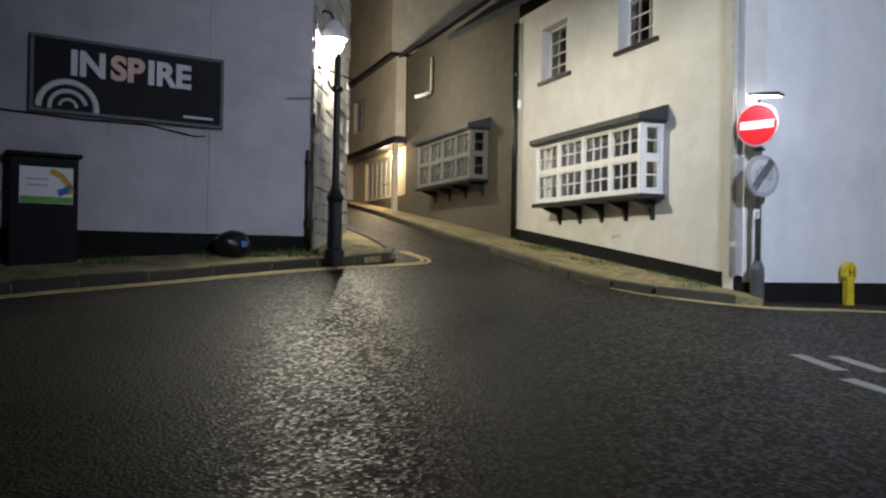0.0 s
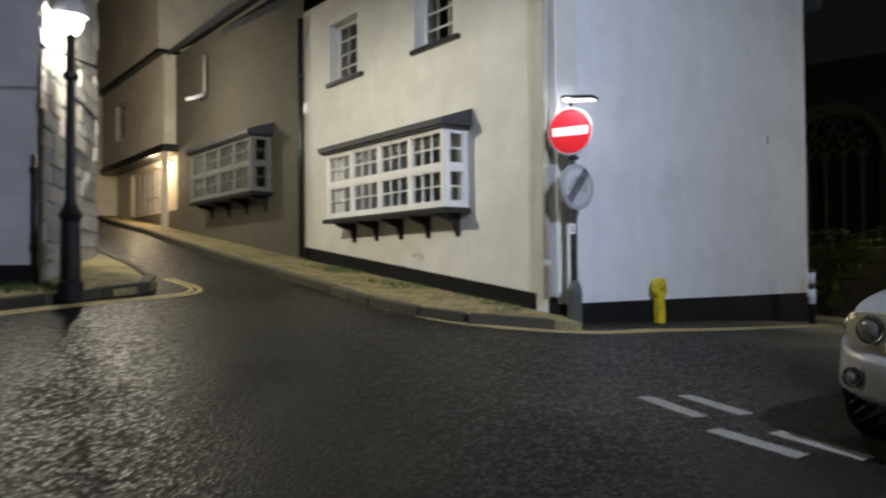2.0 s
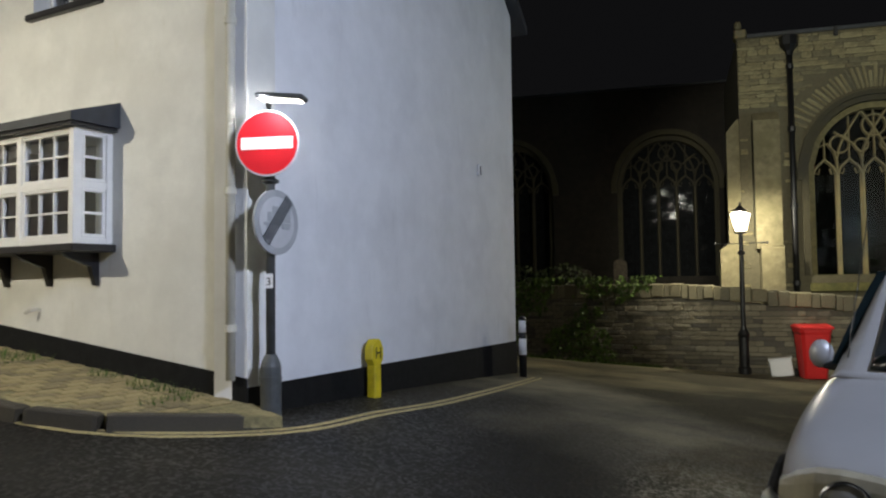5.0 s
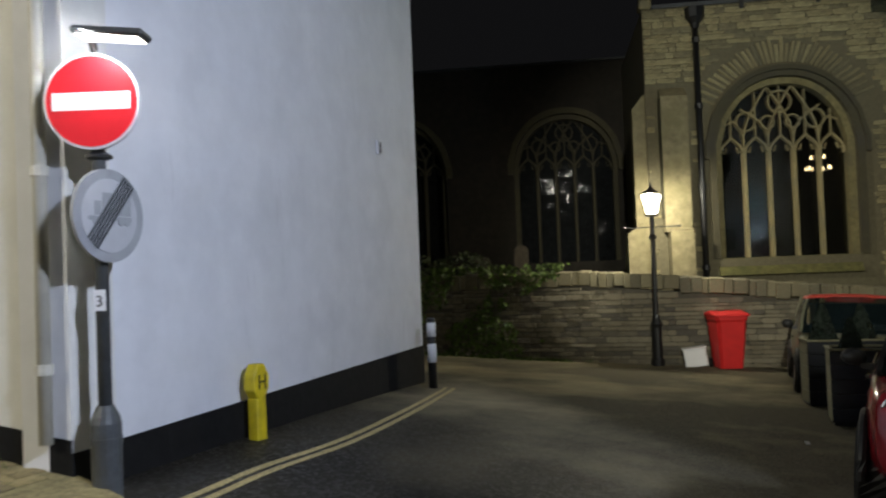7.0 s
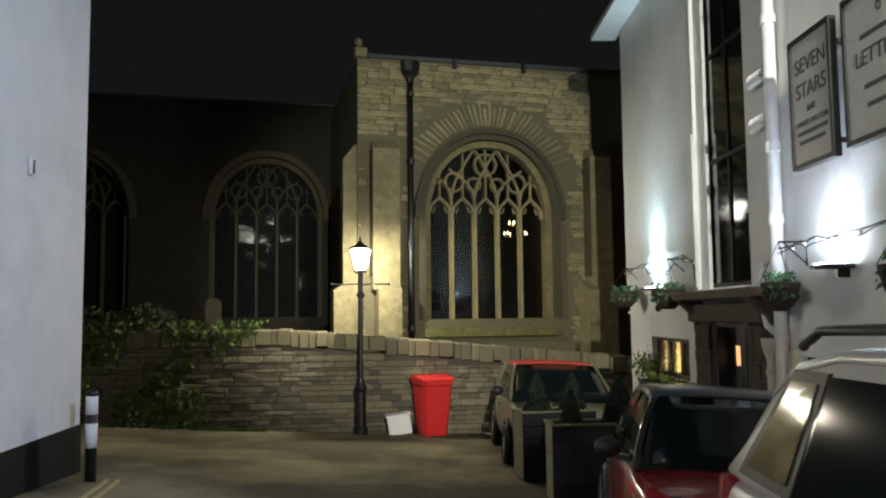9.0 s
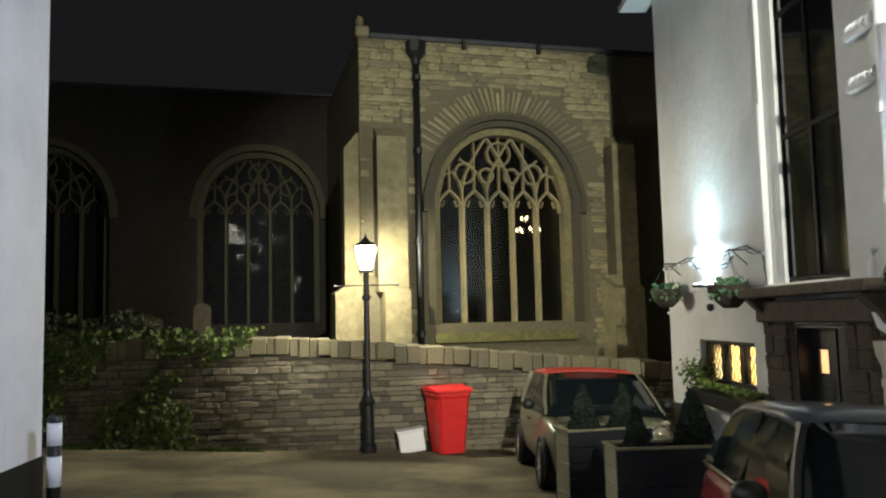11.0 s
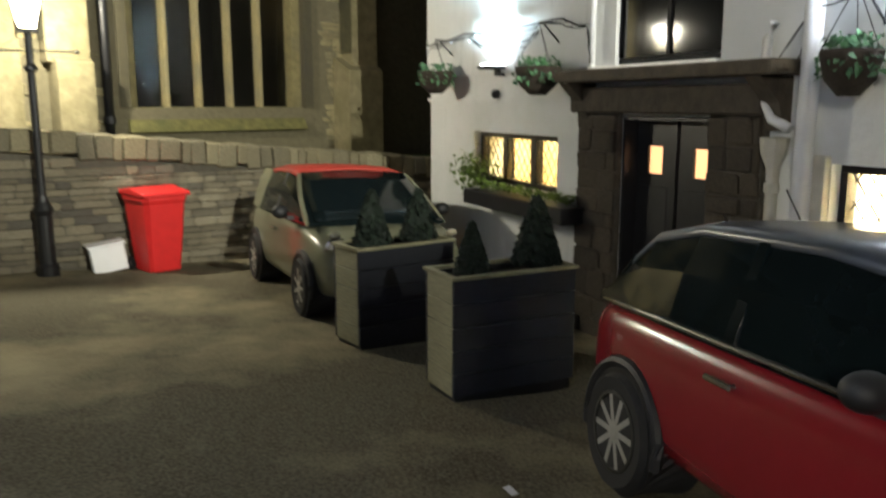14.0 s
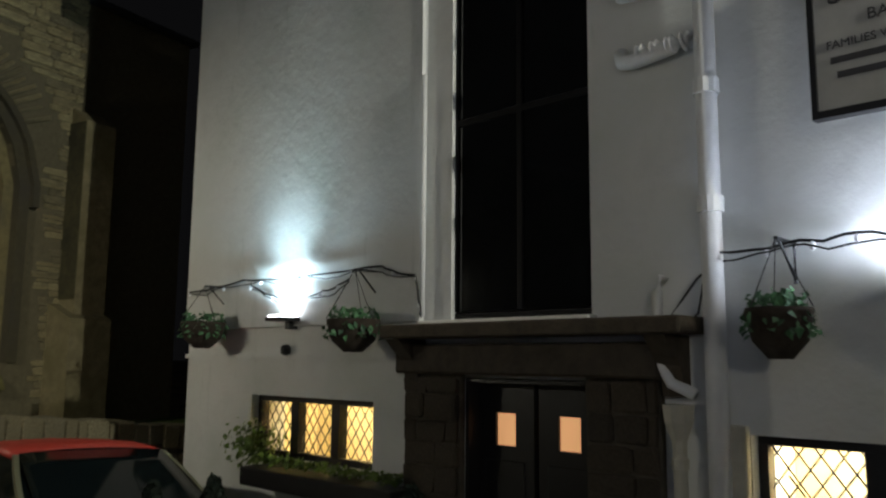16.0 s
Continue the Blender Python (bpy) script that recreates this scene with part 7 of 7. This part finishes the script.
for s in (-1, 1):
    hl = part("headlamp", ball(bmesh.new(), (fx - 0.17, s * 0.58, 0.70), 0.075, 0.125, 0.135), M["lens"], mini, "round headlamp glass", smooth=True)
    part("bowl_rim", ring((fx - 0.145, s * 0.58, 0.70), 0.128, 0.014), M["chrome"], hl)
    mr = part("door_mirror", ball(bmesh.new(), (0.56, s * 0.92, 0.98), 0.075, 0.09, 0.065), M["trim"], mini, "black mirror shell", smooth=True)
    part("mirror_stalk", boxes((0.54, 0.60, min(s * 0.78, s * 0.87), max(s * 0.78, s * 0.87), 0.90, 0.94)), M["trim"], mr)
    part("door_handle", boxes((-0.34, -0.16, min(s * 0.822, s * 0.862), max(s * 0.822, s * 0.862), 0.755, 0.785), bevel=0.008), M["chrome"], mini, "chrome handle")
    part("waist_trim", tube(bmesh.new(), [(-1.4, s * 0.765, 0.885), (-1.0, s * 0.80, 0.905), (0.6, s * 0.80, 0.905), (0.85, s * 0.775, 0.895)], 0.011, 6), M["chrome"], mini, "chrome waist strip")
    part("tail_lamp", ball(bmesh.new(), (-fx + 0.09, s * 0.66, 0.72), 0.05, 0.085, 0.13), M["red_paint"], mini, smooth=True)
part("bonnet_stripe", boxes((0.86, 1.25, -0.02, 0.02, 0.905, 0.915)), M["red_paint"], mini)
part("grille", ball(bmesh.new(), (fx - 0.05, 0, 0.55), 0.05, 0.36, 0.10), M["trim"], mini, "black mouth grille", smooth=True)
part("grille_rim", tube(bmesh.new(), [(fx - 0.012, 0.36 * math.cos(2 * math.pi * k / 24), 0.55 + 0.10 * math.sin(2 * math.pi * k / 24)) for k in range(25)], 0.010, 6, False), M["chrome"], mini)
part("aerial", tube(bmesh.new(), [(-0.9, 0, 1.38), (-1.02, 0, 1.52)], 0.005, 5), M["trim"], mini)
part("bumper", boxes((-fx - 0.01, -fx + 0.09, -0.68, 0.68, 0.34, 0.50), bevel=0.03), M["red_paint"], mini)

# pale city car with a red roof
PL, PW = 3.35, 1.60
fiat, pil, _ = car("pale_city_car", "pale olive city car with a red roof", stand(15.40, 9.66, 200.8, PL), PL, PW, 1.42, M["cream_paint"], M["soft_top"], 0.90,
    [(0.0, 0.80, 0.80, 0.40), (0.02, 0.92, 0.88, 0.28), (0.12, 0.99, 0.90, 0.22), (0.35, 1.0, 0.91, 0.20), (0.68, 1.0, 0.90, 0.20), (0.78, 0.99, 0.88, 0.20), (0.88, 0.96, 0.82, 0.20), (0.95, 0.90, 0.74, 0.22), (0.985, 0.80, 0.62, 0.26), (1.0, 0.70, 0.50, 0.32)],
    [(0.01, 0.70, 0.64, 0.95), (0.06, 0.72, 0.63, 1.15), (0.12, 0.74, 0.61, 1.29), (0.19, 0.75, 0.60, 1.36), (0.29, 0.76, 0.60, 1.395), (0.46, 0.76, 0.60, 1.40), (0.56, 0.755, 0.60, 1.365), (0.82, 0.73, 0.68, 0.915)], 1.07, -1.1, 0.28, 7)
pil(1.0, 1.07, 0.19, 0.25, M["cream_paint"], "front_pillar")
pil(-0.22, -0.14, -0.24, -0.17, M["trim"], "door_pillar")
pil(-1.60, -1.08, -1.30, -0.94, M["cream_paint"], "rear_pillar")
fx = PL / 2
for s in (-1, 1):
    hl = part("headlamp", ball(bmesh.new(), (fx - 0.22, s * 0.56, 0.68), 0.08, 0.115, 0.12), M["lens"], fiat, "round headlamp glass", smooth=True)
    part("bowl_rim", ring((fx - 0.19, s * 0.56, 0.68), 0.115, 0.010), M["chrome"], hl)
    part("indicator", ball(bmesh.new(), (fx - 0.16, s * 0.60, 0.83), 0.04, 0.06, 0.035), M["lens"], fiat, smooth=True)
    mr = part("door_mirror", ball(bmesh.new(), (0.62, s * 0.90, 0.98), 0.07, 0.085, 0.07), M["trim"], fiat, "black mirror shell", smooth=True)
    part("mirror_stalk", boxes((0.60, 0.66, min(s * 0.76, s * 0.84), max(s * 0.76, s * 0.84), 0.90, 0.94)), M["trim"], mr)
    part("door_handle", boxes((-0.16, 0.0, min(s * 0.79, s * 0.83), max(s * 0.79, s * 0.83), 0.73, 0.76), bevel=0.008), M["chrome"], fiat, "chrome handle")
part("bonnet_bar", boxes((fx - 0.06, fx - 0.02, -0.25, 0.25, 0.60, 0.625), bevel=0.006), M["chrome"], fiat)
part("bumper", boxes((fx - 0.12, fx + 0.01, -0.62, 0.62, 0.34, 0.48), bevel=0.035), M["cream_paint"], fiat)
part("wiper", tube(bmesh.new(), [(0.98, 0.4, 0.93), (0.84, -0.15, 1.0)], 0.009, 6), M["trim"], fiat)

# ---- single stones of walls, laid last ----


def church_keep(x, z):
    if inside_arch(x, z, WX, WH + 0.40, WSPR, WAPEX + 0.36) or (abs(x - WX) < WH + 0.32 and z < WSPR and z > 2.05):
        return False
    t = (x - WX) / (WH + 0.84)
    if abs(t) < 0.86 and z > WSPR + 0.4 and inside_arch(x, z, WX, WH + 0.88, WSPR, WAPEX + 0.86):
        return False
    return not (-0.86 < x < -0.24 and z < 6.1)


rubble(church, -1.08, 4.0, 1.4, 7.78, 0.05, 0.145, 0.13, 0.52, (M["stone"], M["stone_joined"]), 300, 21, church_keep, 0.035, (0.4, 3.2))
rubble(yard, -3.2, 8.6, 0.25, 2.02, 0.045, 0.13, 0.14, 0.42, (M["walling"], M["walling_joined"]), 300, 22, lambda x, z: z < cap_z(x) - 0.3, 0.045, (2.4, 1.5), y=0.03)
rubble(side, 0.02, (L2 - LO).length - 0.02, 1.75, 7.1, 0.12, 0.26, 0.22, 0.55, (M["quoin"], M["quoin"]), 130, 23, None, 0.06, (0.6, 4.0), "rubble_stone")
rubble(surround, -2.74, -2.17, 0.3, 2.39, 0.12, 0.26, 0.2, 0.45, (M["pub_stone"], M["pub_stone"]), 60, 24, None, 0.04, None, "pier_stone", y=-0.05)
rubble(surround, -1.07, -0.57, 0.3, 2.39, 0.12, 0.26, 0.2, 0.45, (M["pub_stone"], M["pub_stone"]), 60, 25, None, 0.04, None, "pier_stone", y=-0.05)

# brick pavers of the footway by the white house
bm = boxes((-0.5, 0.5, -0.5, 0.5, -0.5, 0.5))
bmesh.ops.bevel(bm, geom=bm.edges[:], offset=0.05, segments=1, affect="EDGES")
paver_me = mesh_of("paver", bm, M["paver"])
OUT = Vector((-0.938, -0.347, 0))
edge = sorted(((p - C0).dot(FD), (p - C0).dot(OUT)) for p in KERB_R)
rnd = random.Random(19)
row = 0
while row < 46:
    s = 0.12 + 0.118 * row
    reach = np.interp(s, [e[0] for e in edge], [e[1] for e in edge])
    d = 0.10 if row % 2 else 0.21
    while d < reach - 0.27:
        p = C0 + FD * s + OUT * d
        rise = (ground(*(p + FD * 0.1).xy) - ground(*(p - FD * 0.1).xy)) / 0.2
        fall = (ground(*(p + OUT * 0.1).xy) - ground(*(p - OUT * 0.1).xy)) / 0.2 - 0.025 / reach
        X, Y = Vector((FD.x, FD.y, rise)).normalized(), Vector((OUT.x, OUT.y, fall)).normalized()
        Z = X.cross(Y).normalized()
        m = Matrix.Identity(4)
        m.col[0], m.col[1], m.col[2] = (*(X * 0.108), 0), (*(Y * 0.214), 0), (*(Z * 0.05), 0)
        m.col[3] = (p.x, p.y, ground(p.x, p.y) + 0.085 + 0.025 * (1 - d / reach) - 0.018 + rnd.uniform(-0.003, 0.003), 1)
        ob = new("paver", paver_me)
        ob.parent = pave_right
        ob.matrix_basis = m
        d += 0.222
    row += 1
